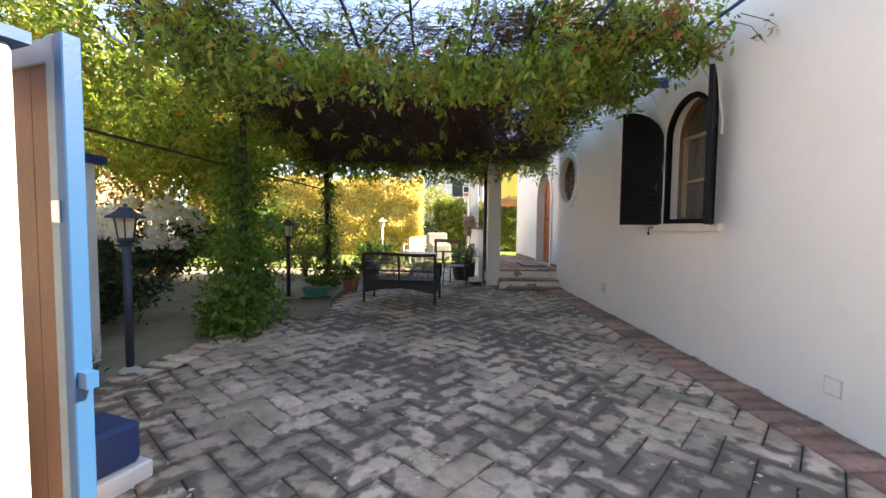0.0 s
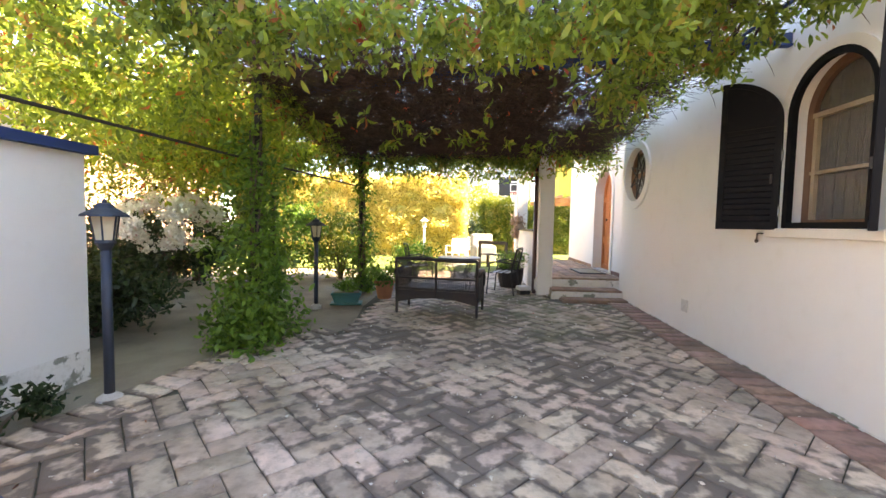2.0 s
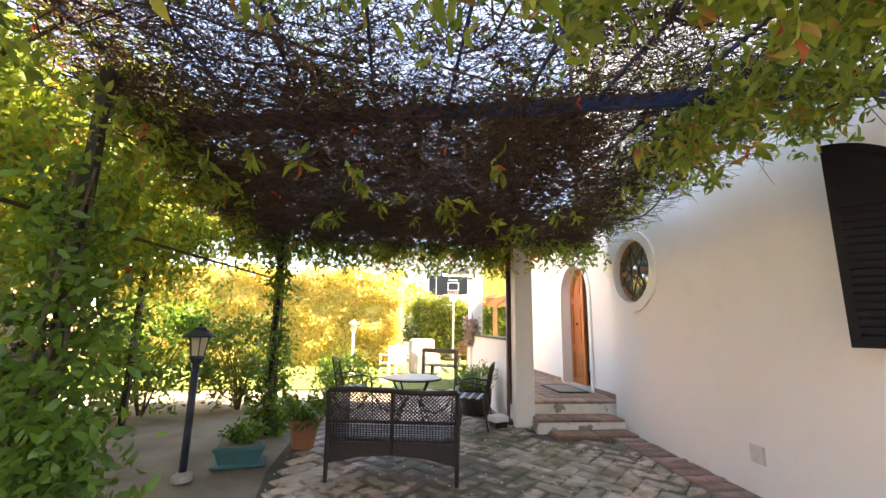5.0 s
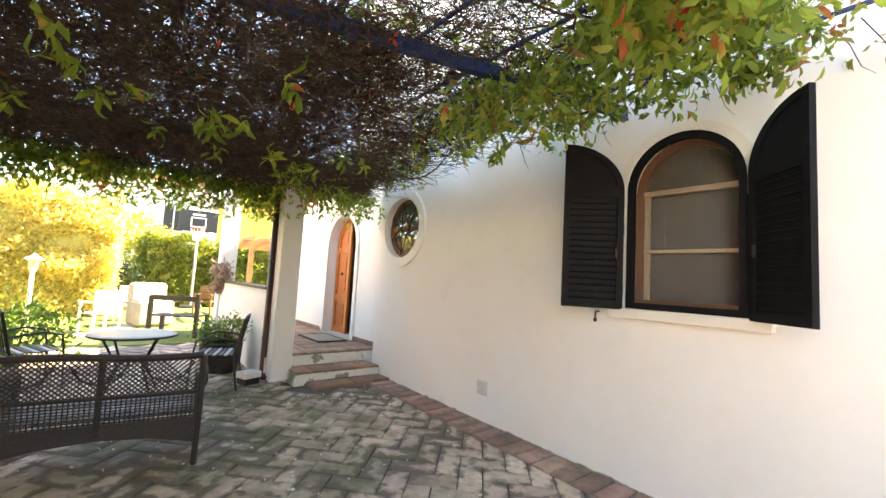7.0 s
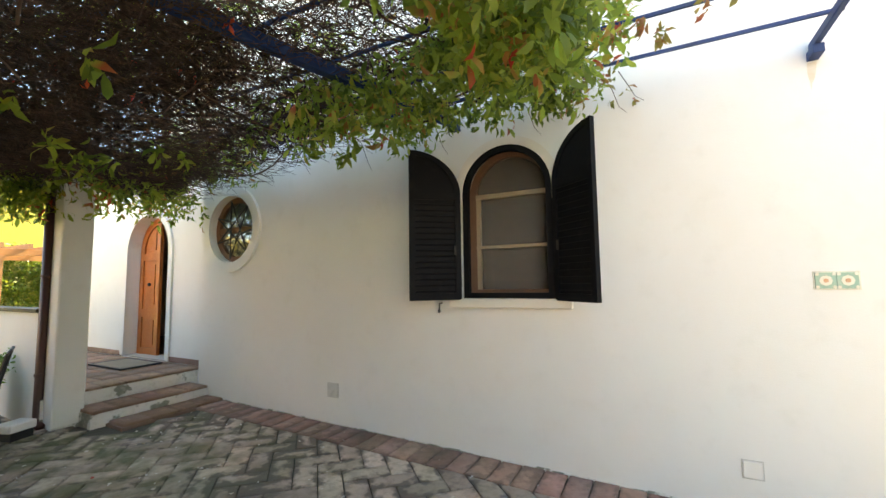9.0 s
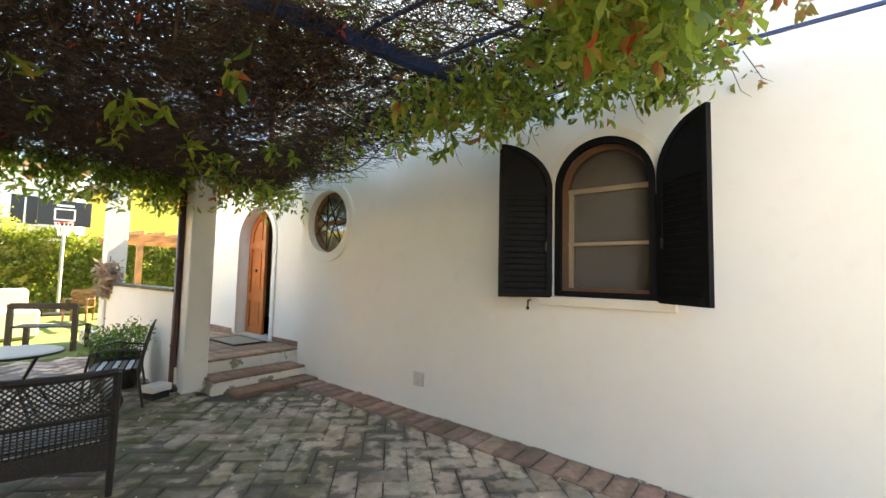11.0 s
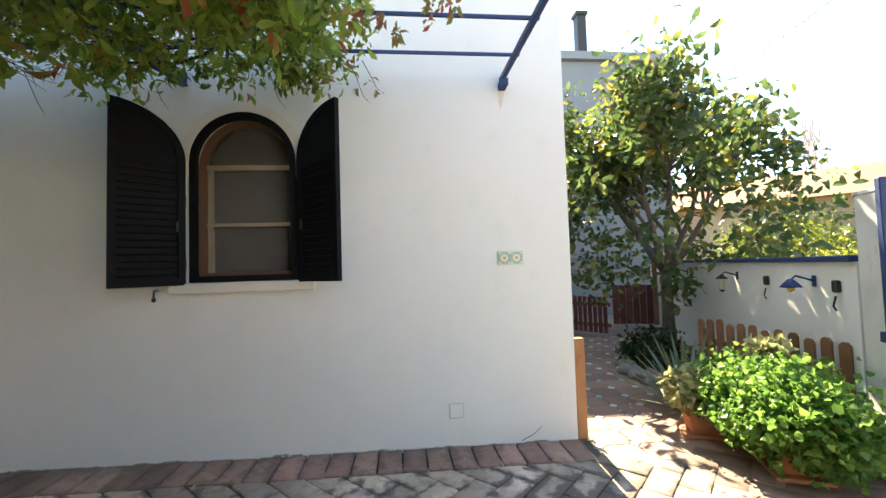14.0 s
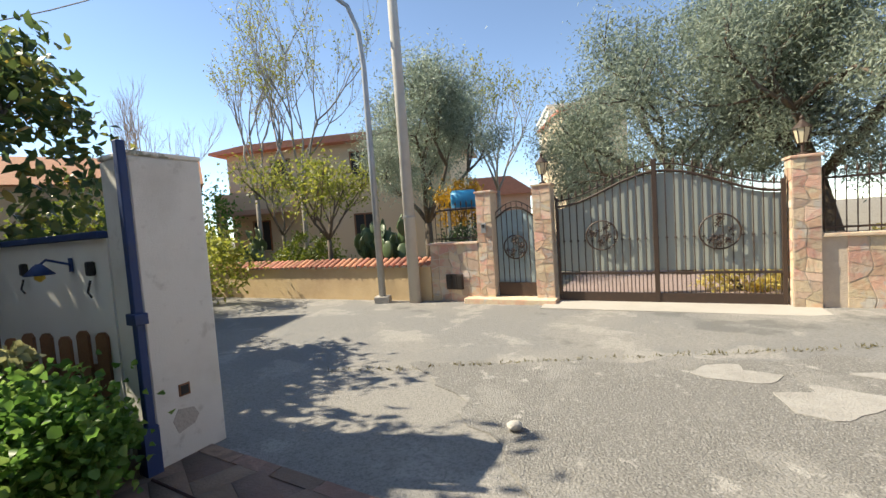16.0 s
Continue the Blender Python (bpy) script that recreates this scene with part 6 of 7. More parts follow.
part("apron_slab", nbox(2.3, 6.1, -0.55, 0.30, SG - 0.1, SG + 0.045), M_concrete, st2)
st3 = street_thing("gravel_drive", "pink gravel drive behind the gate", "drive", kind="structure")
part("gravel", nbox(2.3, 6.2, 0.3, 9, SG - 0.1, SG + 0.02), material("pink_gravel", (0.36, 0.27, 0.25), 0.95, [(40, 4, 0.4, 0.65, (0.14, 0.11, 0.11), 0.8)], [(60, 0.8)], coords="World"), st3)

# poles and cable
sp = thing("street_lamp", "tall grey steel street lamp with a curved arm", "street lamp", (1.68, -6.08, SG))
part("concrete_foot", nbox(-0.16, 0.16, -0.13, 0.13, -0.05, 0.14), M_concrete, sp, bevel=0.01)
part("pole", ntube([(0, 0, 0.1), (0.02, 0, 3.0), (0.03, 0, 4.9), (0.08, 0.02, 5.6), (0.25, 0.08, 6.1), (0.7, 0.2, 6.45), (1.3, 0.35, 6.55)], [0.075, 0.065, 0.055, 0.05, 0.045, 0.04, 0.035], 12), M_steel, sp, smooth=True)
part("lamp_head", nbox(1.2, 1.75, 0.28, 0.46, 6.48, 6.58), M_steel, sp, bevel=0.03)
up_ = thing("utility_pole", "pale concrete utility pole beside the street lamp", "utility pole", (0.95, -5.93, SG))
part("pole", ntube([(0, 0, -0.1), (0.03, -0.02, 4.5), (0.07, -0.04, 9.0)], [0.125, 0.105, 0.085], 14), M_pole, up_, smooth=True)
part("band", lathe(bmesh.new(), [(0.125, 1.75), (0.125, 1.79)], 14, (0.01, 0, 0)), M_steel, up_)
cb = thing("overhead_cable", "thin black overhead cable across the street", "cable", (0, 0, 0))
part("cable", ntube([(1.02, -5.95, 8.3)] + [(1.02 + (14 - 1.02) * i / 12, -5.95 - 1.5 * i / 12, 8.3 - 0.6 * math.sin(math.pi * i / 12) - 0.9 * i / 12) for i in range(1, 13)], 0.014, 5), M_black, cb)
part("cable", ntube([(1.02, -5.95, 8.5), (-6, -2.5, 8.9), (-20, 4, 9.0)], 0.012, 5), M_black, cb)
rk = thing("loose_stone", "loose broken stone lying on the street", "stone", (-0.73, -0.43, G(-0.4) - 0.01))
bm = bmesh.new()
bmesh.ops.create_icosphere(bm, subdivisions=2, radius=0.055)
for v in bm.verts:
    v.co *= 1 + 0.4 * noise.noise(v.co * 12)
    v.co.z = v.co.z * 0.6 + 0.05
part("rock", bm, M_concrete, rk)

wl = []
for i in range(380):             # weeds along a joint in the street
    x = R.uniform(-5.0, 1.2)
    wl.append((x, -1.82 + 0.05 * x + 0.10 * noise.noise(Vector((x * 1.5, 0, 3))) + R.gauss(0, 0.015), G(-1.8) - 0.004))
wd = thing("joint_weeds", "dry weeds growing in a joint of the street", "weeds", (0, 0, 0), kind="stuff")
leaves("weed_blades", np.array(wl), 0.045, 0.012, leaf_material("dry_weed", [(0.0, (0.10, 0.10, 0.04)), (1.0, (0.22, 0.19, 0.10))], 0.3), wd, droop=-0.5)

# ---------------------------------------------------------------- behind the street
ch = thing("cream_house", "two-storey cream house with a terracotta eave", "house", (13.0, -18.4, -0.3), 176)
CW = lambda a, d, z: (a, d, z)
part("wall", nbox(0, 12, 0, 8, 0, 6.0), M_house_cream, ch)
part("roof", nbox(-0.6, 12.6, -0.6, 8.6, 6.0, 6.13), M_rooftile, ch, "terracotta tiled eave")
part("roof_hip", slab([[(-0.6, 0), (12.6, 0), (10.5, 0.22), (1.5, 0.22)]], -0.6, 8.6, lambda a, b, d: (a, d, 6.132 + b)), M_rooftile, ch)
part("balcony_slab", nbox(0.0, 4.2, -1.2, 0, 2.75, 3.0), M_house_peach, ch)
part("balcony_rail", nbox(0.0, 4.2, -1.2, -1.12, 3.0, 3.85), M_house_cream, ch)
far_window(ch, CW, 2.6, 3.6, 4.3, 5.5, M_wood_brown)
far_window(ch, CW, 7.0, 8.0, 4.3, 5.5, M_wood_brown)
far_window(ch, CW, 1.3, 2.2, 0.9, 2.4, M_wood_brown)
far_window(ch, CW, 7.0, 8.0, 0.9, 2.4, M_wood_brown)
part("pillar", nbox(-0.1, 0.3, -1.1, -0.75, 0, 2.75), M_house_cream, ch)

th = thing("town_house", "tall cream town house farther along", "house", (-8.2, -38.0, -0.3), 185)
part("wall", nbox(0, 6, 0, 9, 0, 11.5), M_house_cream, th)
part("roof", nbox(-0.4, 6.4, -0.4, 9.4, 11.5, 11.8), M_rooftile, th)
part("gable", slab([[(0, 11.8), (6, 11.8), (6, 14.2)]], 0, 9, lambda a, b, d: (a, d, b)), M_house_cream, th)
for z in (3.5, 7.0, 9.6):
    far_window(th, CW, 1.0, 2.0, z, z + 1.4, M_wood_brown)
    far_window(th, CW, 3.6, 4.6, z, z + 1.4, M_wood_brown)
th2 = thing("town_house", "white town house behind the cream one", "house", (-8.2, -46.0, -0.3), 180)
part("wall", nbox(0, 5, 0, 9, 0, 14.0), M_house_white, th2)
part("roof", nbox(-0.2, 5.2, -0.2, 9.2, 14.0, 14.3), M_house_white, th2)
far_window(th2, CW, 1.0, 2.0, 8, 9.5)
rh = thing("low_house", "low house with a terracotta roof", "house", (3.0, -30.0, -0.3), 180)
part("wall", nbox(0, 7, 0, 6, 0, 3.6), M_house_peach, rh)
part("roof", slab([[(-0.5, 3.6), (7.5, 3.6), (5.5, 5.0), (1.5, 5.0)]], -0.5, 6.5, lambda a, b, d: (a, d, b)), M_rooftile, rh)
far_window(rh, CW, 2.0, 3.0, 1.2, 2.4)

tree("bare_tree", "tall slender tree with sparse spring leaves", (6.4, -12.9, -0.3), 3.2, 2.75, 0.10, 4, 3, M_bark_pale, L_young, 1, 0.12, 0.10, 0.06, spread=0.42, rise=0.16, limbs=4, group="sparse spring trees")
tree("bare_tree", "tall slender tree with few young leaves", (9.2, -14.5, -0.3), 3.2, 2.7, 0.10, 4, 3, M_bark_pale, L_young, 1, 0.12, 0.10, 0.06, spread=0.42, rise=0.16, limbs=4, group="sparse spring trees")
tree("bare_tree", "leafless grey tree far down the street", (19.0, -20.0, -0.3), 3.0, 2.8, 0.12, 4, 3, M_bark_pale, L_young, 0, 0.1, 0.1, 0.06, spread=0.42, rise=0.16, limbs=5, group="sparse spring trees")
tree("bare_tree", "leafless slender tree behind the gate olive", (-1.2, -17.0, -0.3), 3.0, 2.3, 0.10, 4, 3, M_bark_pale, L_young, 1, 0.1, 0.1, 0.06, spread=0.4, rise=0.18, limbs=4, group="sparse spring trees")
tree("young_tree", "small tree with bright yellow-green leaves", (3.6, -8.2, -0.3), 1.4, 1.1, 0.07, 2, 3, M_bark, L_young, 9, 0.18, 0.10, 0.055, spread=0.6, limbs=5)
tree("young_tree", "thin tree with pale young leaves by the house", (5.6, -9.6, -0.3), 1.6, 1.2, 0.06, 2, 3, M_bark, L_young, 6, 0.2, 0.10, 0.055, spread=0.6, limbs=4)
tree("olive_tree", "grey-green olive tree behind the poles", (1.4, -11.6, -0.3), 1.7, 2.2, 0.15, 3, 3, M_bark, L_olive, 75, 0.27, 0.10, 0.028, spread=0.62, limbs=5, fill=(13000, 4.3, 2.0, 1.9), group="olive trees")
tree("olive_tree", "large grey-green olive tree above the gate", (-5.2, -7.9, -0.3), 1.7, 2.0, 0.17, 3, 3, M_bark, L_olive, 80, 0.3, 0.09, 0.026, spread=0.75, rise=0.05, limbs=6, fill=(17000, 3.25, 2.3, 1.55), group="olive trees")
tree("olive_tree", "spreading olive tree with a dark bent trunk", (-7.6, -6.6, -0.3), 2.0, 2.0, 0.17, 3, 3, M_bark, L_olive, 80, 0.3, 0.09, 0.026, spread=0.75, rise=0.06, lean=(0.3, -0.2), limbs=6, fill=(14000, 3.5, 2.2, 1.5), group="olive trees")
bush("golden_shrub", "golden-orange flowering shrub behind the railing", (0.1, -9.3, 1.2), 0.75, 0.6, 0.65, 2600, L_orange, 0.09, 0.05, 40, 0.14)
bush("wall_shrub", "dark green rounded shrub over the ochre wall", (4.6, -8.9, -0.3), 1.0, 0.7, 0.85, 3200, L_hedge_green, 0.10, 0.05, 50, 0.16)
bush("wall_shrub", "green shrub far along the ochre wall", (9.4, -11.0, -0.3), 1.3, 0.8, 0.9, 2600, L_hedge_green, 0.12, 0.06, 40, 0.2)
bush("garden_hedge", "yellow-green hedge behind the iron railing", (-8.6, -4.2, -0.3), 2.4, 0.8, 0.95, 5200, L_hedge, 0.09, 0.05, 90, 0.18)
bush("drive_hedge", "low yellow-green hedge behind the gate bars", (-5.2, -5.6, -0.3), 0.9, 0.5, 0.32, 1500, L_hedge, 0.08, 0.045, 30, 0.1)
bush("railing_shrub", "dark climbing shrub behind the iron railing", (-0.2, -6.9, -0.3), 0.6, 0.35, 0.85, 2200, L_dark, 0.09, 0.04, 30, 0.14)


def cactus(name, loc, n, seed):
    c = thing(name, "prickly pear cactus behind the ochre wall", "cactus", loc, group="prickly pears")
    rr = random.Random(seed)
    pads = [(Vector((0, 0, 0.25)), 0)]
    for i in range(n):
        b, lv = rr.choice(pads)
        p = b + Vector((rr.uniform(-0.3, 0.3), rr.uniform(-0.2, 0.2), rr.uniform(0.16, 0.34)))
        pads.append((p, lv + 1))
    for p, lv in pads:
        bm = bmesh.new()
        bmesh.ops.create_uvsphere(bm, u_segments=10, v_segments=7, radius=1)
        m = Matrix.Translation(p) @ Euler((rr.uniform(-0.5, 0.5), rr.uniform(-0.5, 0.5), rr.uniform(0, 3))).to_matrix().to_4x4() @ Matrix.Diagonal((0.15, 0.03, 0.21, 1))
        bmesh.ops.transform(bm, matrix=m, verts=bm.verts)
        part("cactus_pad", bm, L_cactus, c, smooth=True)
    part("stem", ntube([(0, 0, -0.1), (0, 0, 0.4)], [0.09, 0.06], 8), M_bark, c)


for i, (x, y) in enumerate(((6.6, -9.6), (7.5, -9.9), (1.9, -7.4), (1.3, -7.2), (2.3, -7.7))):
    cactus("prickly_pear", (x, y, 0.0 if i > 1 else -0.1), 17, 30 + i)
bt = thing("blue_tank", "blue plastic tank on a steel stand", "water tank", (-0.05, -8.2, -0.3))
part("drum", ntube([(-0.3, 0, 2.2), (-0.26, 0, 2.2), (0.28, 0, 2.2), (0.32, 0, 2.2)], [0.2, 0.245, 0.245, 0.2], 18), material("sky_blue_plastic", (0.03, 0.30, 0.55), 0.4, [(4, 4, 0.4, 0.7, (0.05, 0.36, 0.6), 0.5)]), bt, smooth=True)
for x in (-0.4, 0.4):
    for y in (-0.2, 0.2):
        part("stand_leg", ntube([(x, y, -0.05), (x, y, 2.0)], 0.025, 6), M_steel, bt)
part("stand_top", nbox(-0.5, 0.5, -0.25, 0.25, 1.95, 1.99), M_steel, bt)

# ---------------------------------------------------------------- garden left of the drive
def post_lamp(x, y, h, mat, label):
    l = thing("garden_lamp", label, "garden lamp", (x, y, G(y) - 0.03), group="garden post lamps")
    part("post", ntube([(0, 0, 0), (0, 0, h - 0.30)], 0.034, 12), mat, l, smooth=True)
    part("foot", lathe(bmesh.new(), [(0.09, 0.0), (0.085, 0.05), (0.04, 0.08)], 14), M_concrete, l)
    part("collar", lathe(bmesh.new(), [(0.034, h - 0.34), (0.06, h - 0.30), (0.07, h - 0.28), (0.06, h - 0.26)], 12), mat, l)
    part("lamp_glass", lathe(bmesh.new(), [(0.06, h - 0.26), (0.088, h - 0.07)], 6), M_lampglass, l, "frosted yellowish glass")
    for k in range(6):
        a = k * math.pi / 3
        part("cage_bar", ntube([(0.064 * math.cos(a), 0.064 * math.sin(a), h - 0.26), (0.093 * math.cos(a), 0.093 * math.sin(a), h - 0.07)], 0.006, 4), mat, l)
    part("hood", lathe(bmesh.new(), [(0.155, h - 0.085), (0.15, h - 0.07), (0.07, h - 0.02), (0.05, h + 0.01), (0.015, h + 0.02), (0.015, h + 0.04), (0.002, h + 0.05)], 12), mat, l)


post_lamp(-2.96, 4.03, 1.52, M_lamp, "dark blue-grey post lamp with a lantern head by the drive")
post_lamp(-2.66, 7.42, 1.40, M_lamp, "dark post lamp between the ivy columns")
post_lamp(-1.9, 15.2, 1.5, M_white, "white post lamp on the lawn")
bush("flowering_shrub", "photinia shrub with white flower heads and red shoots", (-5.0, 7.3, 0.45), 0.95, 0.9, 0.62, 4200, L_dark, 0.09, 0.045, 50, 0.17, stems=9)
fs = thing("blossom_cluster", "white blossom clusters on the photinia shrub", "blossom", (-5.0, 7.3, 0.45))
leaves("petals", blob_points(9500, 0.40, -0.45, 0.80, 0.75, 0.65, 0.40, 75, 0.048, 0.9), 0.042, 0.042, L_white, fs, droop=-0.4)
bush("dark_hedge", "dark green shrub behind the outbuilding", (-4.7, 5.6, -0.05), 0.75, 0.7, 0.42, 3600, L_dark, 0.09, 0.045, 50, 0.15)
bush("dark_hedge", "dark shaded hedge at the garden's edge", (-6.6, 8.6, -0.05), 1.0, 2.2, 0.42, 4200, L_dark, 0.10, 0.05, 70, 0.2)
bush("dark_hedge", "dark shrub in the corner of the garden", (-6.8, 5.2, -0.05), 0.9, 1.2, 0.55, 3000, L_dark, 0.10, 0.05, 60, 0.2)
bush("dark_hedge", "tall dark hedge along the garden fence", (-7.1, 7.2, -0.05), 0.65, 2.9, 0.85, 8000, L_dark, 0.10, 0.05, 110, 0.22)
bush("low_shrub", "small dark leafy shrub at the outbuilding's foot", (-3.25, 3.45, G(3.4) - 0.03), 0.26, 0.34, 0.15, 700, L_dark, 0.07, 0.04, 16, 0.06)
bush("garden_shrub", "sunlit green shrub behind the lamp", (-4.6, 10.2, 0.0), 1.1, 0.8, 0.95, 4600, L_ivy, 0.09, 0.045, 60, 0.17)
bush("garden_shrub", "bright green shrub under the pergola edge", (-3.3, 10.6, 0.0), 0.7, 0.6, 0.8, 2600, L_hedge_green, 0.09, 0.045, 40, 0.15)
tree("garden_tree", "leafy tree behind the pergola", (-6.3, 9.8, 0.0), 1.6, 1.2, 0.10, 3, 3, M_bark, L_ivy, 10, 0.19, 0.10, 0.05, spread=0.7, limbs=5)
tree("garden_tree", "leafy tree over the outbuilding", (-6.6, 6.2, 0.0), 1.7, 1.2, 0.10, 3, 3, M_bark, L_vine, 10, 0.2, 0.10, 0.05, spread=0.7, limbs=5)
lf = thing("low_fence", "low dark board fence along the garden", "fence", (-7.9, 3.0, -0.1), 86)
for i in range(44):
    part("board", nbox(i * 0.2, i * 0.2 + 0.185, -0.012, 0.012, 0, 0.62), M_wood_brown, lf)
part("fence_rail", nbox(0, 8.8, 0.013, 0.05, 0.45, 0.52), M_wood_brown, lf)
ph = thing("peach_house", "sunlit peach rendered house beyond the garden", "house", (-15.0, -2.0, -0.3), 90)
part("wall", nbox(0, 26, 0, 9, 0, 6.5), M_house_peach, ph)
part("roof", nbox(-0.5, 26.5, -0.6, 9.5, 6.5, 6.8), M_rooftile, ph)
for a in (6, 10.5, 15, 19.5):
    far_window(ph, CW, a, a + 1.0, 1.0, 2.5, M_wood_brown)
    far_window(ph, CW, a, a + 1.0, 4.0, 5.4, M_wood_brown)
pt = trough("turquoise_trough", "oblong turquoise plastic planter on the soil", (-2.30, 7.85, G(7.8) - 0.03), 12, 0.46, 0.22, 0.20, material("turquoise_plastic", (0.04, 0.16, 0.15), 0.45, [(5, 4, 0.4, 0.7, (0.05, 0.20, 0.19), 0.5)]))
bush("potted_herb", "small green plant in the turquoise planter", (-2.30, 7.85, G(7.8) + 0.13), 0.2, 0.1, 0.13, 260, L_ivy, 0.08, 0.03, 10, 0.04, cat="potted plant", stems=3)

# ---------------------------------------------------------------- patio furniture
wb_ = thing("wicker_bench", "dark brown woven wicker garden bench", "bench", (-0.72, 7.12, G(7.1)), -9)
BW_, BH = 1.22, 0.83
for x in (-BW_ / 2, BW_ / 2):
    part("back_post", ntube([(x, 0, 0), (x, 0.0, 0.4), (x, -0.05, BH)], [0.02, 0.026, 0.024], 8), M_wicker, wb_)
    part("front_leg", ntube([(x, 0.60, 0), (x, 0.60, 0.60)], [0.02, 0.026], 8), M_wicker, wb_)
    part("arm", ntube([(x, -0.02, 0.62), (x, 0.25, 0.645), (x, 0.52, 0.63), (x, 0.62, 0.58), (x, 0.62, 0.40)], [0.045, 0.05, 0.05, 0.045, 0.04], 8), M_wicker, wb_, smooth=True)
    part("side_panel", nbox(x - 0.012, x + 0.012, 0.02, 0.58, 0.20, 0.62), M_wicker, wb_)
part("top_rail", ntube([(-BW_ / 2, -0.05, BH)] + [(-BW_ / 2 + BW_ * i / 12, -0.05, BH + 0.012 * math.sin(math.pi * (i / 6))) for i in range(1, 12)] + [(BW_ / 2, -0.05, BH)], 0.026, 8), M_wicker, wb_)
part("middle_post", ntube([(0, 0, 0.28), (0, -0.045, BH)], 0.022, 6), M_wicker, wb_)
for k in range(3):
    x0 = -BW_ / 2 + 0.2 + k * 0.4
    part("scroll", ntube([(x0 - 0.16, -0.045, 0.78), (x0 - 0.1, -0.04, 0.68), (x0, -0.038, 0.64), (x0 + 0.1, -0.04, 0.68), (x0 + 0.16, -0.045, 0.78)], 0.009, 5), M_wicker, wb_)
part("middle_rail", ntube([(-BW_ / 2, -0.03, 0.55), (BW_ / 2, -0.03, 0.55)], 0.016, 6), M_wicker, wb_)
bm = bmesh.new()
n = 34
for s in (1, -1):
    for i in range(-8, n + 1):
        a, b = i / n * BW_ - BW_ / 2, (i + s * 8) / n * BW_ - BW_ / 2
        t0, t1 = 0.0, 1.0
        lo, hi = -BW_ / 2, BW_ / 2
        if b != a:
            ta, tb = sorted(((lo - a) / (b - a), (hi - a) / (b - a)))
            t0, t1 = max(t0, ta), min(t1, tb)
        if t1 - t0 < 0.05:
            continue
        P = lambda t: (a + (b - a) * t, -0.022 - 0.028 * t, 0.56 + 0.26 * t)
        tube(bm, [P(t0), P(t1)], 0.006, 4, cap=False)
part("lattice", bm, M_wicker, wb_, "diamond lattice of the upper back", kind="stuff")
bm = bmesh.new()
for i in range(44):
    x = -BW_ / 2 + BW_ * i / 43
    tube(bm, [(x, 0, 0.34), (x, -0.03, 0.55)], 0.0065, 4, cap=False)
for i in range(10):
    z = 0.35 + i * 0.021
    tube(bm, [(-BW_ / 2, -0.002 - 0.003 * i, z), (BW_ / 2, -0.002 - 0.003 * i, z)], 0.0055, 4, cap=False)
part("woven_back", bm, M_wicker, wb_, "open weave of the lower back", kind="stuff")
part("apron", slab([[(-BW_ / 2, 0.36), (-BW_ / 2, 0.17), (-BW_ / 4, 0.235), (0, 0.255), (BW_ / 4, 0.235), (BW_ / 2, 0.17), (BW_ / 2, 0.36)]], -0.012, 0.012, lambda a, b, d: (a, d, b)), M_wicker, wb_)
part("front_apron", nbox(-BW_ / 2, BW_ / 2, 0.59, 0.61, 0.22, 0.38), M_wicker, wb_)
for i in range(9):
    part("seat_slat", nbox(-BW_ / 2 + 0.01, BW_ / 2 - 0.01, 0.03 + i * 0.063, 0.078 + i * 0.063, 0.375, 0.395), M_wicker, wb_)


def patio_chair(name, x, y, rz, label):
    c = thing(name, label, "chair", (x, y, G(y)), rz, group="metal patio chairs")
    for s in (-1, 1):
        part("back_leg", ntube([(s * 0.25, -0.27, 0), (s * 0.25, -0.20, 0.40), (s * 0.25, -0.30, 0.86)], 0.013, 6), M_metal_dark, c)
        part("front_leg", ntube([(s * 0.26, 0.26, 0), (s * 0.26, 0.23, 0.42), (s * 0.27, 0.20, 0.60), (s * 0.27, 0.05, 0.64), (s * 0.26, -0.24, 0.60)], 0.012, 6), M_metal_dark, c)
    part("top_bar", ntube([(-0.25, -0.30, 0.86), (-0.15, -0.315, 0.89), (0.15, -0.315, 0.89), (0.25, -0.30, 0.86)], 0.013, 6), M_metal_dark, c)
    for i in range(7):
        part("seat_slat", nbox(-0.25, 0.25, -0.20 + i * 0.062, -0.158 + i * 0.062, 0.415, 0.428), M_steel if i % 2 else M_metal_dark, c)
    for i in range(5):
        xx = -0.18 + i * 0.09
        part("back_bar", ntube([(xx, -0.205, 0.42), (xx * 1.05, -0.305, 0.875)], 0.006, 5), M_metal_dark, c)
    return c


patio_chair("patio_chair", 0.42, 9.15, 70, "dark metal patio chair with a slatted seat beside the column")
patio_chair("patio_chair", -1.35, 9.9, -70, "dark metal patio chair at the far side of the table")
tb = thing("patio_table", "round metal patio table with a mosaic top", "table", (-0.45, 9.1, G(9.1)))
part("tabletop", lathe(bmesh.new(), [(0.39, 0.66), (0.41, 0.67), (0.41, 0.685), (0.38, 0.695)], 30), material("pale_mosaic", (0.27, 0.24, 0.21), 0.35, [(18, 3, 0.4, 0.6, (0.35, 0.24, 0.18), 0.6)]), tb)
part("table_rim", ntube([(0.41 * math.cos(a), 0.41 * math.sin(a), 0.675) for a in (2 * math.pi * k / 30 for k in range(31))], 0.013, 5), M_metal_dark, tb)
for k in range(4):
    a = k * math.pi / 2 + 0.6
    part("leg", ntube([(0.34 * math.cos(a), 0.34 * math.sin(a), 0), (0.16 * math.cos(a), 0.16 * math.sin(a), 0.36), (0.33 * math.cos(a), 0.33 * math.sin(a), 0.66)], 0.013, 6), M_metal_dark, tb)
fb = thing("dark_bench", "dark open-backed garden bench by the lawn", "bench", (0.38, 13.2, G(13)), -35)
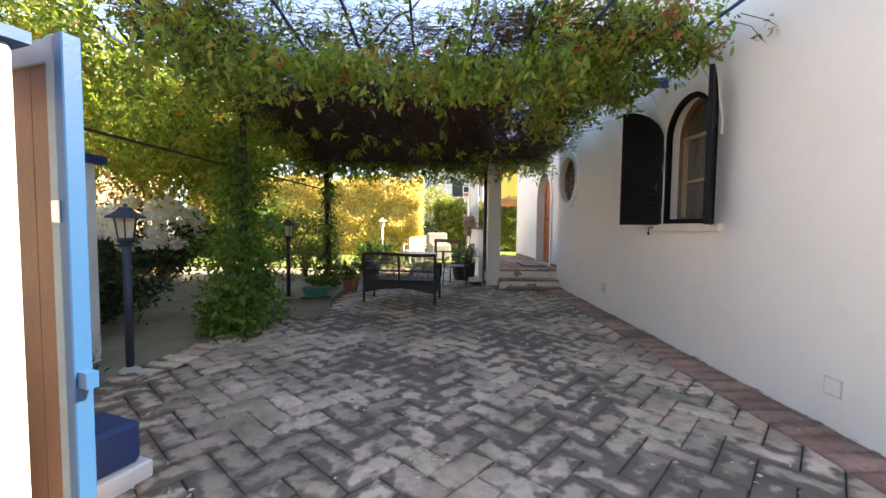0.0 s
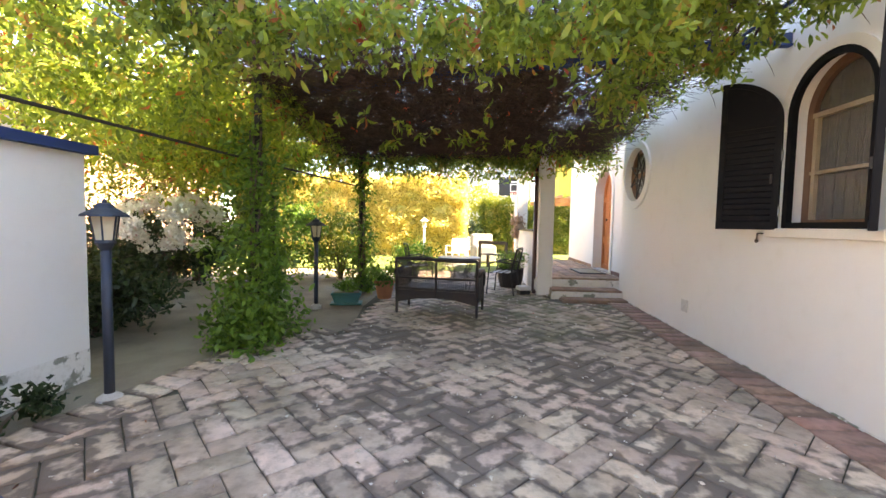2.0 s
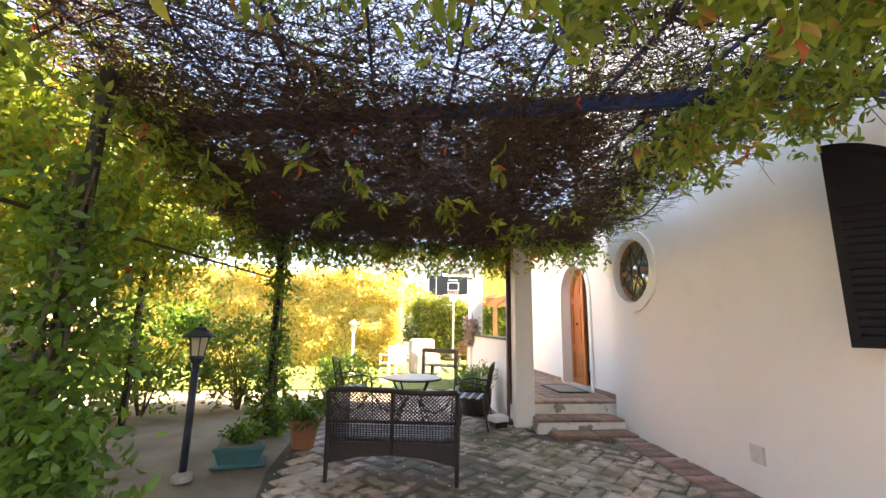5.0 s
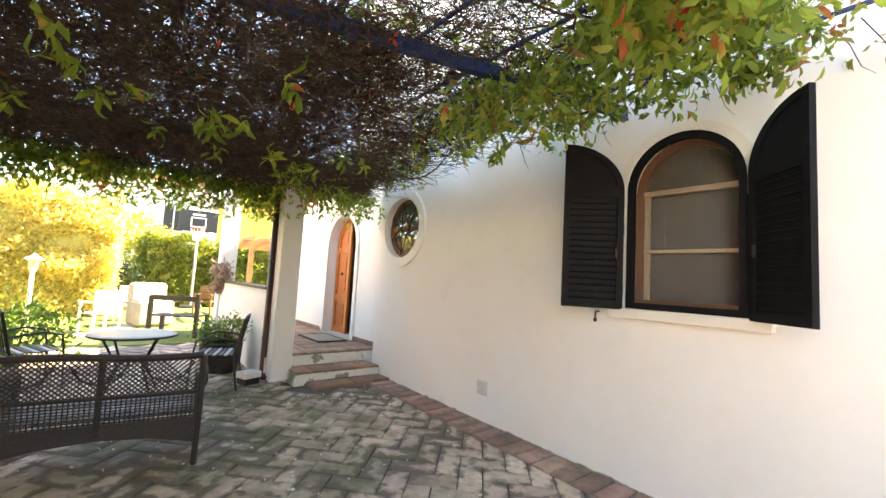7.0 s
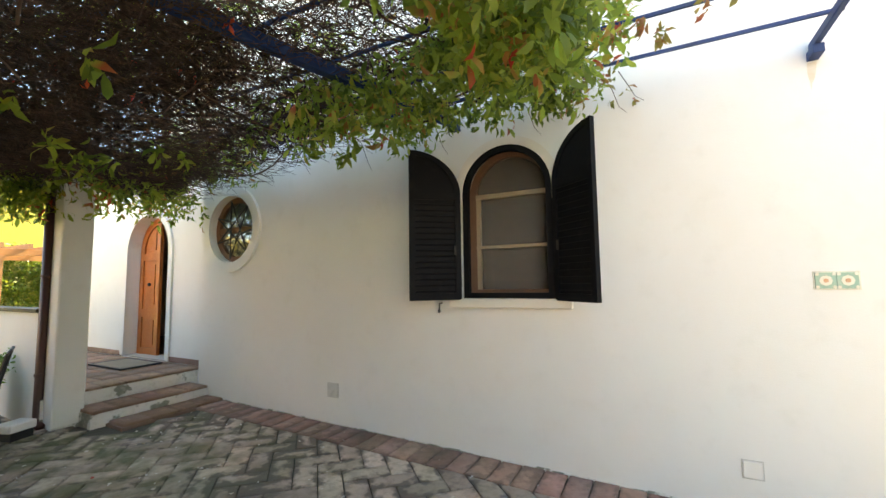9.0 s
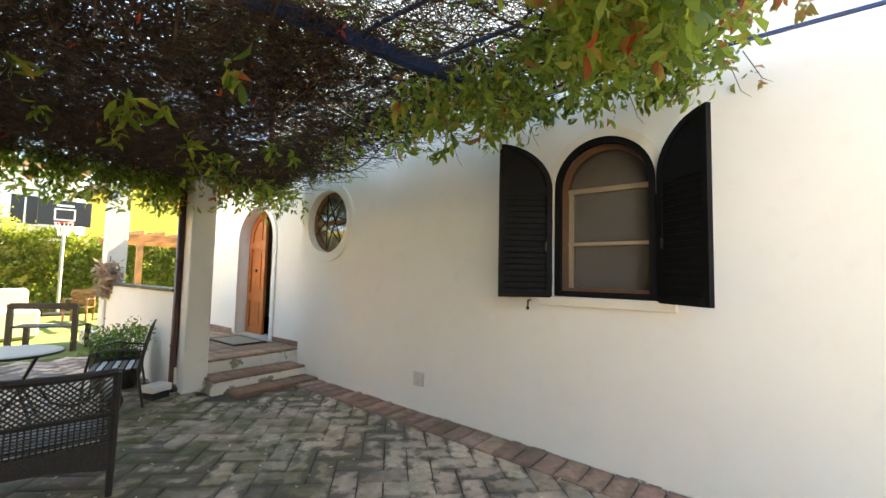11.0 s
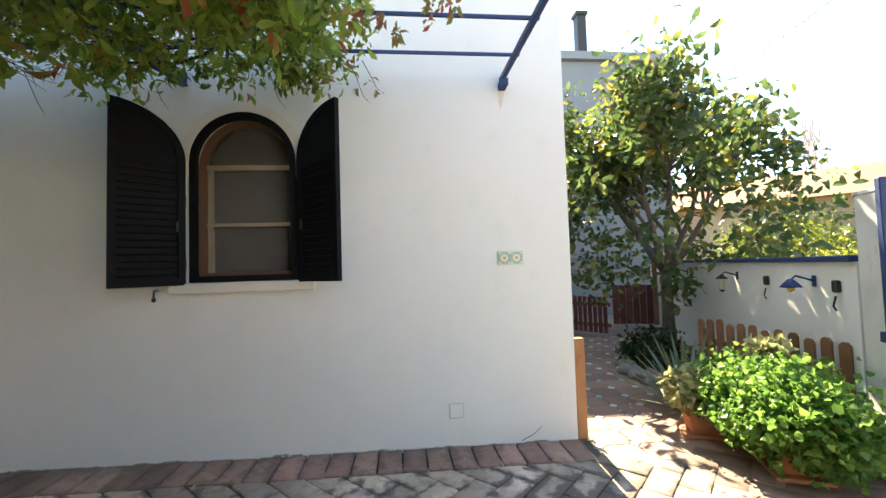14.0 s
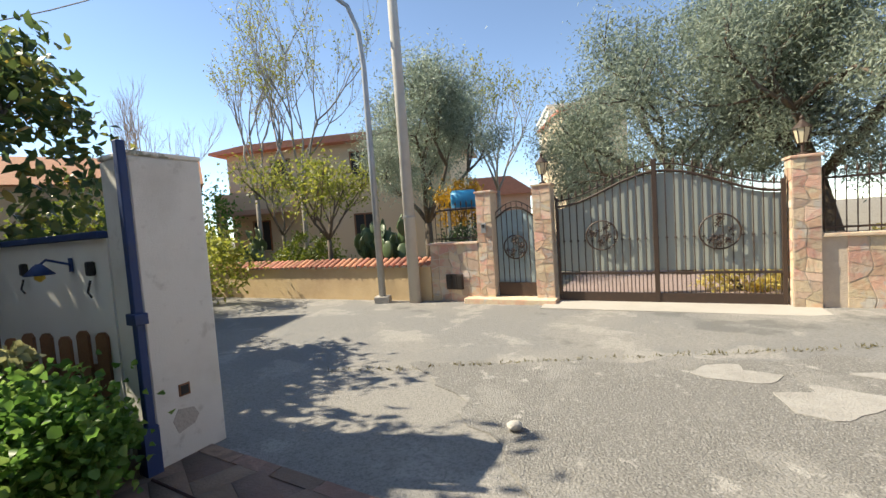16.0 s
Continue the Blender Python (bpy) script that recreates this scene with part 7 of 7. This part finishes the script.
for s in (-0.45, 0.45):
    part("leg", nbox(s - 0.035, s + 0.035, -0.03, 0.03, 0, 0.80), M_wicker, fb)
    part("leg", nbox(s - 0.035, s + 0.035, 0.42, 0.48, 0, 0.42), M_wicker, fb)
part("back_rail", nbox(-0.45, 0.45, -0.03, 0.03, 0.72, 0.82), M_wicker, fb)
for i in range(5):
    part("seat_slat", nbox(-0.45, 0.45, 0.0 + i * 0.09, 0.075 + i * 0.09, 0.40, 0.425), M_wicker, fb)
cv = thing("covered_armchair", "garden armchair under a pale grey cover", "armchair", (0.15, 15.2, 0.05), 15)
part("cover", nbox(-0.38, 0.38, -0.36, 0.36, 0.02, 0.62), material("pale_grey_cover", (0.22, 0.21, 0.19), 0.8, [(3, 5, 0.4, 0.7, (0.34, 0.33, 0.3), 0.5)], [(6, 0.5)]), cv, bevel=0.07)
part("cover_back", nbox(-0.38, 0.38, 0.14, 0.36, 0.55, 1.0), material("pale_cover_back", (0.26, 0.25, 0.22), 0.8, [(3, 5, 0.4, 0.7, (0.36, 0.34, 0.3), 0.5)], [(6, 0.5)]), cv, bevel=0.06)


def lawn_chair(x, y, rz, mat, label):
    c = thing("lawn_chair", label, "chair", (x, y, 0.05), rz, group="chairs on the lawn")
    for s in (-0.24, 0.24):
        part("leg", nbox(s - 0.02, s + 0.02, -0.25, -0.21, 0, 0.85), mat, c)
        part("leg", nbox(s - 0.02, s + 0.02, 0.21, 0.25, 0, 0.62), mat, c)
        part("arm", nbox(s - 0.03, s + 0.03, -0.22, 0.26, 0.60, 0.63), mat, c)
    for i in range(5):
        part("seat_slat", nbox(-0.24, 0.24, -0.2 + i * 0.09, -0.125 + i * 0.09, 0.38, 0.40), mat, c)
        part("back_slat", nbox(-0.24, 0.24, -0.245, -0.225, 0.46 + i * 0.085, 0.52 + i * 0.085), mat, c)


lawn_chair(-0.75, 14.3, 30, M_white, "white garden chair on the lawn")
lawn_chair(-0.2, 16.4, 170, M_white, "white garden chair in the sun")
lawn_chair(1.75, 18.0, 150, M_wood_brown, "brown wooden garden chair by the hedge")
pb = thing("barrel_planter", "dark wooden planter with a round green bush", "planter", (0.62, 9.95, G(10)))
part("tub", lathe(bmesh.new(), [(0.22, 0), (0.27, 0.2), (0.28, 0.40), (0.25, 0.40), (0.24, 0.36)], 16), M_wicker, pb)
bush("round_bush", "round clipped green bush in the dark planter", (0.62, 9.95, G(10) + 0.34), 0.30, 0.30, 0.22, 1600, L_ivy, 0.05, 0.02, 60, 0.06, cat="potted plant", shell=0.7)
bush("patio_shrub", "green potted shrub beyond the bench", (-1.55, 10.9, G(11)), 0.55, 0.45, 0.42, 1700, L_ivy, 0.09, 0.03, 40, 0.12, cat="potted plant")
cp = thing("clay_pot", "terracotta pot under the ivy column", "pot", (-1.75, 8.3, G(8.3)))
part("pot", lathe(bmesh.new(), [(0.12, 0), (0.17, 0.26), (0.19, 0.27), (0.19, 0.32), (0.15, 0.32), (0.14, 0.26)], 16), M_terracotta, cp)
bush("pot_plant", "leafy plant in the terracotta pot", (-1.75, 8.3, G(8.3) + 0.24), 0.24, 0.24, 0.2, 500, L_ivy, 0.08, 0.04, 14, 0.07, cat="potted plant", stems=4)
gp = thing("garland_post", "pale dried garland hanging on the porch column", "garland", (0.98, 12.2, 1.0))
leaves("dried_leaves", blob_points(500, 0, -0.05, 0.35, 0.10, 0.10, 0.32, 14, 0.05, 0.3), 0.12, 0.05, leaf_material("dried_leaf", [(0.0, (0.30, 0.2, 0.14)), (1.0, (0.5, 0.38, 0.3))], 0.2), gp, droop=0.6)
part("cord", ntube([(0, 0, 0), (0.02, 0, 0.7)], 0.008, 5), M_bark, gp)

# ---------------------------------------------------------------- far garden
def hedge(name, label, x0, x1, y0, y1, h, n, mat, llen=0.11, rz=0):
    """A clipped hedge: leaves spread through a slightly uneven block, over a core coloured bright like sunlit leaves.
    """
    hd = thing(name, label, "hedge", ((x0 + x1) / 2, (y0 + y1) / 2, 0.0), rz)
    a, b = (x1 - x0) / 2, (y1 - y0) / 2
    p = NR.uniform(-1, 1, size=(n, 3))
    face = NR.integers(0, 10, n)
    p[:, 1] = np.where(face < 6, -1, p[:, 1])
    p[:, 2] = np.where((face >= 6) & (face < 8), 1, p[:, 2])
    p[:, 0] = np.where(face == 8, -1, np.where(face == 9, 1, p[:, 0]))
    q = p * np.array([a, b, h / 2]) + np.array([0, 0, h / 2])
    wob = np.array([noise.noise(Vector((v[0] * 1.4, v[1] * 1.4, v[2] * 1.8))) for v in q])
    q[:, 1] += 0.32 * wob * np.sign(p[:, 1])
    q[:, 2] += 0.34 * wob * (p[:, 2] > 0.8)
    q += NR.normal(size=q.shape) * 0.05
    leaves("foliage", q, llen, llen * 0.55, mat, hd, droop=0.1)
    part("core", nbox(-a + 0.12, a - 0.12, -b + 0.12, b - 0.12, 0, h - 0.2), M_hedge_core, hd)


hedge("tall_hedge", "tall yellow-green hedge with sun glow painted into its colour", -10.0, -0.6, 17.4, 18.6, 3.2, 46000, L_hedge)
hedge("clipped_hedge", "clipped green hedge behind the basketball hoop", 0.2, 6.5, 20.6, 21.8, 2.5, 22000, L_hedge_green)
bush("far_shrub", "bright green tree at the end of the garden", (-0.3, 22.5, 0.0), 1.6, 1.2, 1.9, 5000, L_young, 0.14, 0.07, 60, 0.3)
bush("far_shrub", "dark evergreen shrub at the end of the lawn", (-0.3, 20.4, 0.0), 0.6, 0.5, 0.8, 1800, L_dark, 0.10, 0.05, 30, 0.15)
hp = thing("basketball_hoop", "free-standing basketball hoop with a black backboard", "basketball hoop", (1.66, 20.1, 0.0), -10)
part("pole", ntube([(0, 0.1, 0), (0, 0.1, 3.0)], 0.045, 10), M_steel, hp)
bdp = part("backboard", nbox(-0.60, 0.60, -0.02, 0.02, 2.75, 3.50), M_black, hp, bevel=0.01)
for u0, u1, z0, z1 in ((-0.24, 0.24, 2.90, 2.94), (-0.24, 0.24, 3.22, 3.26), (-0.24, -0.20, 2.94, 3.22), (0.20, 0.24, 2.94, 3.22), (-0.2, 0.2, 3.32, 3.38)):
    part("marking", nbox(u0, u1, -0.026, -0.021, z0, z1), M_white, bdp, "white painted target lines")
part("rim", ntube([(0.22 * math.cos(a), -0.26 + 0.22 * math.sin(a), 2.82) for a in (2 * math.pi * k / 20 for k in range(21))], 0.012, 5), material("red_rim", (0.5, 0.06, 0.03), 0.4), hp)
for k in range(12):
    a = 2 * math.pi * k / 12
    part("net_cord", ntube([(0.21 * math.cos(a), -0.26 + 0.21 * math.sin(a), 2.81), (0.15 * math.cos(a + 0.26), -0.26 + 0.15 * math.sin(a + 0.26), 2.62), (0.11 * math.cos(a), -0.26 + 0.11 * math.sin(a), 2.42)], 0.012, 4), M_white, hp)
part("base", nbox(-0.35, 0.35, -0.1, 0.7, 0, 0.16), M_black, hp, bevel=0.04)
wp = thing("wooden_pergola", "small honey-brown timber pergola in the garden", "pergola", (2.4, 15.8, 0.05))
for x in (0, 3.0):
    for y in (0, 2.4):
        part("post", nbox(x - 0.06, x + 0.06, y - 0.06, y + 0.06, 0, 2.15), M_wood_honey, wp)
for y in (0, 2.4):
    part("beam", nbox(-0.3, 3.3, y - 0.04, y + 0.04, 2.15, 2.29), M_wood_honey, wp)
for i in range(8):
    part("rafter", nbox(-0.1 + i * 0.45, -0.04 + i * 0.45, -0.4, 2.8, 2.29, 2.39), M_wood_honey, wp)
yh = thing("yellow_house", "bright yellow house with a purple fascia", "house", (4.4, 24.0, 0.0), 0)
part("wall", nbox(0, 12, 0, 8, 0, 5.2), M_house_yellow, yh)
part("roof", nbox(-0.5, 12.5, -0.6, 8.5, 5.2, 5.45), material("purple_fascia", (0.22, 0.15, 0.20), 0.6), yh)
far_window(yh, CW, 2.0, 3.0, 1.2, 2.6)
far_window(yh, CW, 6.0, 7.0, 1.2, 2.6)
gy = thing("pale_house", "pale grey rendered house behind the hedge", "house", (-3.0, 32.0, 0.0), 0)
part("wall", nbox(0, 7.0, 0, 8, 0, 6.4), M_house_white, gy)
part("roof", nbox(-0.4, 7.4, -0.5, 8.5, 6.4, 6.65), M_rooftile, gy)
far_window(gy, CW, 4.6, 5.6, 3.6, 5.0)
cr = thing("clay_planter", "reddish clay planter at the end of the lawn", "planter", (-0.15, 19.4, 0.0))
part("pot", lathe(bmesh.new(), [(0.22, 0), (0.34, 0.5), (0.36, 0.62), (0.30, 0.62), (0.28, 0.5)], 18), M_terracotta, cr)
for i in range(8):     # stepping stones on the lawn
    o = thing("stepping_stone", "pale round stepping stone in the lawn", "stepping stone", (-0.9 + 0.28 * i, 13.9 + 0.55 * i, 0.05), R.uniform(0, 90), group="stepping stones")
    part("slab", lathe(bmesh.new(), [(0.26, 0.0), (0.27, 0.012), (0.25, 0.02)], 10), M_concrete, o)

# ---------------------------------------------------------------- paving, piece by piece
def paver_mesh(name, L, B, H=0.022, c=0.006):
    v = []
    for z, k in ((-H, 0), (-c, 0), (0, c)):
        v += [(-L / 2 + k, -B / 2 + k, z), (L / 2 - k, -B / 2 + k, z), (L / 2 - k, B / 2 - k, z), (-L / 2 + k, B / 2 - k, z)]
    f = [(8, 9, 10, 11)]
    for r in (0, 4):
        for i in range(4):
            j = (i + 1) % 4
            f.append((r + i, r + j, r + 4 + j, r + 4 + i))
    uv = [((x + L / 2) / L, (y + B / 2) / B) for x, y, _ in v]
    return np.array(v), np.array(f), np.array(uv)


BL, BB, GAP = 0.38, 0.19, 0.009


def drive_left(y):
    edge = [(-1, -3.05), (3.0, -3.0), (3.7, -2.84), (4.2, -2.72), (4.8, -2.60), (5.4, -2.43), (6.25, -1.78), (7.6, -1.92), (13, -1.97)]
    for (y0, x0), (y1, x1) in zip(edge, edge[1:]):
        if y0 <= y <= y1:
            return x0 + (x1 - x0) * (y - y0) / (y1 - y0)
    return -2


def paved(x, y):
    if y > 1.78 and x > 2.21:
        return False
    if y < gate_y(x) - 0.24 or y > 12.2 or x < drive_left(y) + 0.06 or x > 7.5:
        return False
    if x > 2.4 and y < -0.05 - 0.42 * (x - 1.9) + 0.1:
        return False
    if y > 8.35 and x > 1.15:
        return False
    return True


pv, pf_, puv = paver_mesh("paver", BL - GAP, BB - GAP)
paver_me = None
drive = thing("drive_paving", "herringbone drive of worn grey-brown pavers", "paving", (0, 0, 0), kind="structure")
c45, cells = math.sqrt(0.5), []
for i in range(-90, 91):
    for j in range(-90, 91):
        k = (i - j) % 4
        if k == 0:
            a, b, ang = (i + 1) * BB, (j + 0.5) * BB, 45
        elif k == 3:
            a, b, ang = (i + 0.5) * BB, (j + 1) * BB, 135
        else:
            continue
        x, y = (a - b) * c45 - 0.1, (a + b) * c45 + 5.0
        if paved(x, y) and not (x > 2.12 and y < 1.8):
            cells.append((x, y, ang))
near = sorted(cells, key=lambda q: max(abs(q[0]) * 0.8, abs(q[1] - 3.9)))[:300]
near_set = set(near)
qv, qf_, quv = paver_mesh("yard_paver", BL - 0.003, BB - 0.003, 0.022, 0.0025)
av, af, auv = [], [], []
yv, yf, yuv = [], [], []
for x, y, ang in cells:
    m = pose(x + R.uniform(-0.002, 0.002), y + R.uniform(-0.002, 0.002), G(y) + R.uniform(-0.004, 0.003), 1.03 + R.uniform(-0.7, 0.7), R.uniform(-0.7, 0.7), 0) @ pose(0, 0, 0, 0, 0, ang + R.uniform(-0.8, 0.8))
    if (x, y, ang) in near_set:
        if paver_me is None:
            ob = raw_mesh("paver", pv, pf_, M_paver, drive, uv=puv)
            paver_me = ob.data
        else:
            ob = new("paver", paver_me)
            ob.parent = drive
        ob.matrix_basis = m
    else:
        A = np.array(m)
        by_gate = y < 1.25 or x > 2.3
        tv_, tf_, tu_ = (yv, yf, yuv) if by_gate else (av, af, auv)
        tf_.append(pf_ + len(tv_) * len(pv))
        tv_.append((qv if by_gate else pv) @ A[:3, :3].T + A[:3, 3])
        tu_.append(puv)
raw_mesh("far_pavers", np.concatenate(av), np.concatenate(af), M_paver, drive, "", "stuff", uv=np.concatenate(auv))

raw_mesh("yard_pavers", np.concatenate(yv), np.concatenate(yf), M_yard, drive, "pinkish pavers by the gate and side yard", "stuff", uv=np.concatenate(yuv))
# octagonal terracotta tiles with small glazed insets in the side yard
OT = 0.31
yard = thing("yard_paving", "octagonal terracotta yard tiles with small white and turquoise insets", "paving", (0, 0, 0), kind="structure")


def poly_tile(pts, h, c):
    n = len(pts)
    k = 1 - c / max(abs(p[0]) for p in pts)
    v = [(x, y, -h) for x, y in pts] + [(x, y, -c) for x, y in pts] + [(x * k, y * k, 0) for x, y in pts]
    f = [tuple(range(2 * n, 3 * n))]
    for r in (0, n):
        f += [(r + i, r + (i + 1) % n, r + n + (i + 1) % n, r + n + i) for i in range(n)]
    return v, f


def tile_data(name, pts, mat):
    me = bpy.data.meshes.new(name)
    v, f = poly_tile(pts, 0.02, 0.004)
    me.from_pydata(v, [], f)
    me.materials.append(mat)
    return me


oh, oc = OT / 2 - 0.004, 0.052
octagon = tile_data("floor_tile", [(-oh + oc, -oh), (oh - oc, -oh), (oh, -oh + oc), (oh, oh - oc), (oh - oc, oh), (-oh + oc, oh), (-oh, oh - oc), (-oh, -oh + oc)], M_yard_tile)
qh = oc - 0.004
insets = [tile_data("tile_inset", [(0, -qh), (qh, 0), (0, qh), (-qh, 0)], m) for m in (M_inset_white, M_inset_white, M_inset_blue)]
for i in range(18):
    for j in range(14):
        x, y = 2.28 + i * OT, -2.45 + j * OT
        if paved(x, y) and y < 1.72:
            tilt = pose(0, 0, 0, 1.03 + R.uniform(-0.3, 0.3), R.uniform(-0.3, 0.3), 0)
            ob = new("floor_tile", octagon)
            ob.parent, ob.matrix_basis = yard, pose(x, y, G(y) + R.uniform(-0.001, 0.002)) @ tilt
            ob = new("tile_inset", R.choice(insets))
            ob.parent, ob.matrix_basis = yard, pose(x + OT / 2, y + OT / 2, G(y + OT / 2) + 0.001) @ tilt
bd = thing("border_paving", "terracotta border course along the house wall", "paving", (0, 0, 0), kind="structure")
sv, sf, suv = paver_mesh("border_paver", 0.37, 0.178)
border_me = None
y = 1.95
while y < 8.42:
    if border_me is None:
        ob = raw_mesh("border_paver", sv, sf, M_border, bd, uv=suv)
        border_me = ob.data
    else:
        ob = new("border_paver", border_me)
        ob.parent = bd
    ob.matrix_basis = pose(2.368 + R.uniform(-0.004, 0.004), y, G(y) + R.uniform(0.011, 0.014), 1.03, R.uniform(-0.6, 0.6), R.uniform(-0.8, 0.8))
    y += 0.189
ev, ef, euv = paver_mesh("edge_paver", 0.34, 0.17)
edge_me = None
y = 1.6
while y < 6.1:
    if edge_me is None:
        ob = raw_mesh("edge_paver", ev, ef, M_paver, bd, uv=euv)
        edge_me = ob.data
    else:
        ob = new("edge_paver", edge_me)
        ob.parent = bd
    dx = drive_left(y + 0.05) - drive_left(y - 0.05)
    ob.matrix_basis = pose(drive_left(y) - 0.06, y, G(y) + 0.013, 1.0, 0, math.degrees(math.atan2(0.1, dx)) - 90)
    y += 0.185

tr_ = thing("tread_paving", "terracotta treads of the porch steps", "paving", (0, 0, 0), kind="structure")
tv, tf, tuv = paver_mesh("tread", 0.245, 0.30, 0.032, 0.007)
tread_me = None
for yc, z, x0, x1, dep in ((8.63, 0.042, 1.44, 2.55, 0.32), (9.0, 0.166, 1.29, 2.55, 0.42), (9.40, 0.338, 1.31, 2.74, 0.35)):
    n = round((x1 - x0) / 0.25)
    for i in range(n):
        if tread_me is None:
            ob = raw_mesh("tread", tv, tf, M_step_brick, tr_, uv=tuv)
            tread_me = ob.data
        else:
            ob = new("tread", tread_me)
            ob.parent = tr_
        w = (x1 - x0) / n
        ob.matrix_basis = pose(x0 + (i + 0.5) * w, yc, z + R.uniform(-0.001, 0.002), 0, 0, R.uniform(-0.4, 0.4)) @ Matrix.Diagonal((w / 0.25, dep / 0.305, 1, 1))
for j in range(14):
    for i in range(6):
        ob = new("tread", tread_me)
        ob.parent = tr_
        ob.matrix_basis = pose(1.20 + 0.128 + i * 0.256, 9.74 + j * 0.31, 0.337 + R.uniform(-0.001, 0.001), 0, 0, R.uniform(-0.3, 0.3))

# fallen petals and leaves on the drive
pp = []
while len(pp) < 620:
    x, y = R.uniform(-2.6, 3.5), R.uniform(0.3, 9)
    if paved(x, y) or (2.2 < x < 2.5 and y > 2):
        pp.append((x, y, G(y) + 0.007))
lt = thing("leaf_litter", "pale fallen petals and dry leaves on the drive", "leaf litter", (0, 0, 0))
leaves("petals", np.array(pp), 0.034, 0.018, leaf_material("dry_petal", [(0.0, (0.6, 0.56, 0.5)), (0.7, (0.55, 0.5, 0.42)), (0.9, (0.3, 0.2, 0.1)), (1.0, (0.5, 0.08, 0.05))], 0.2), lt, droop=0.0, spread=0.05)
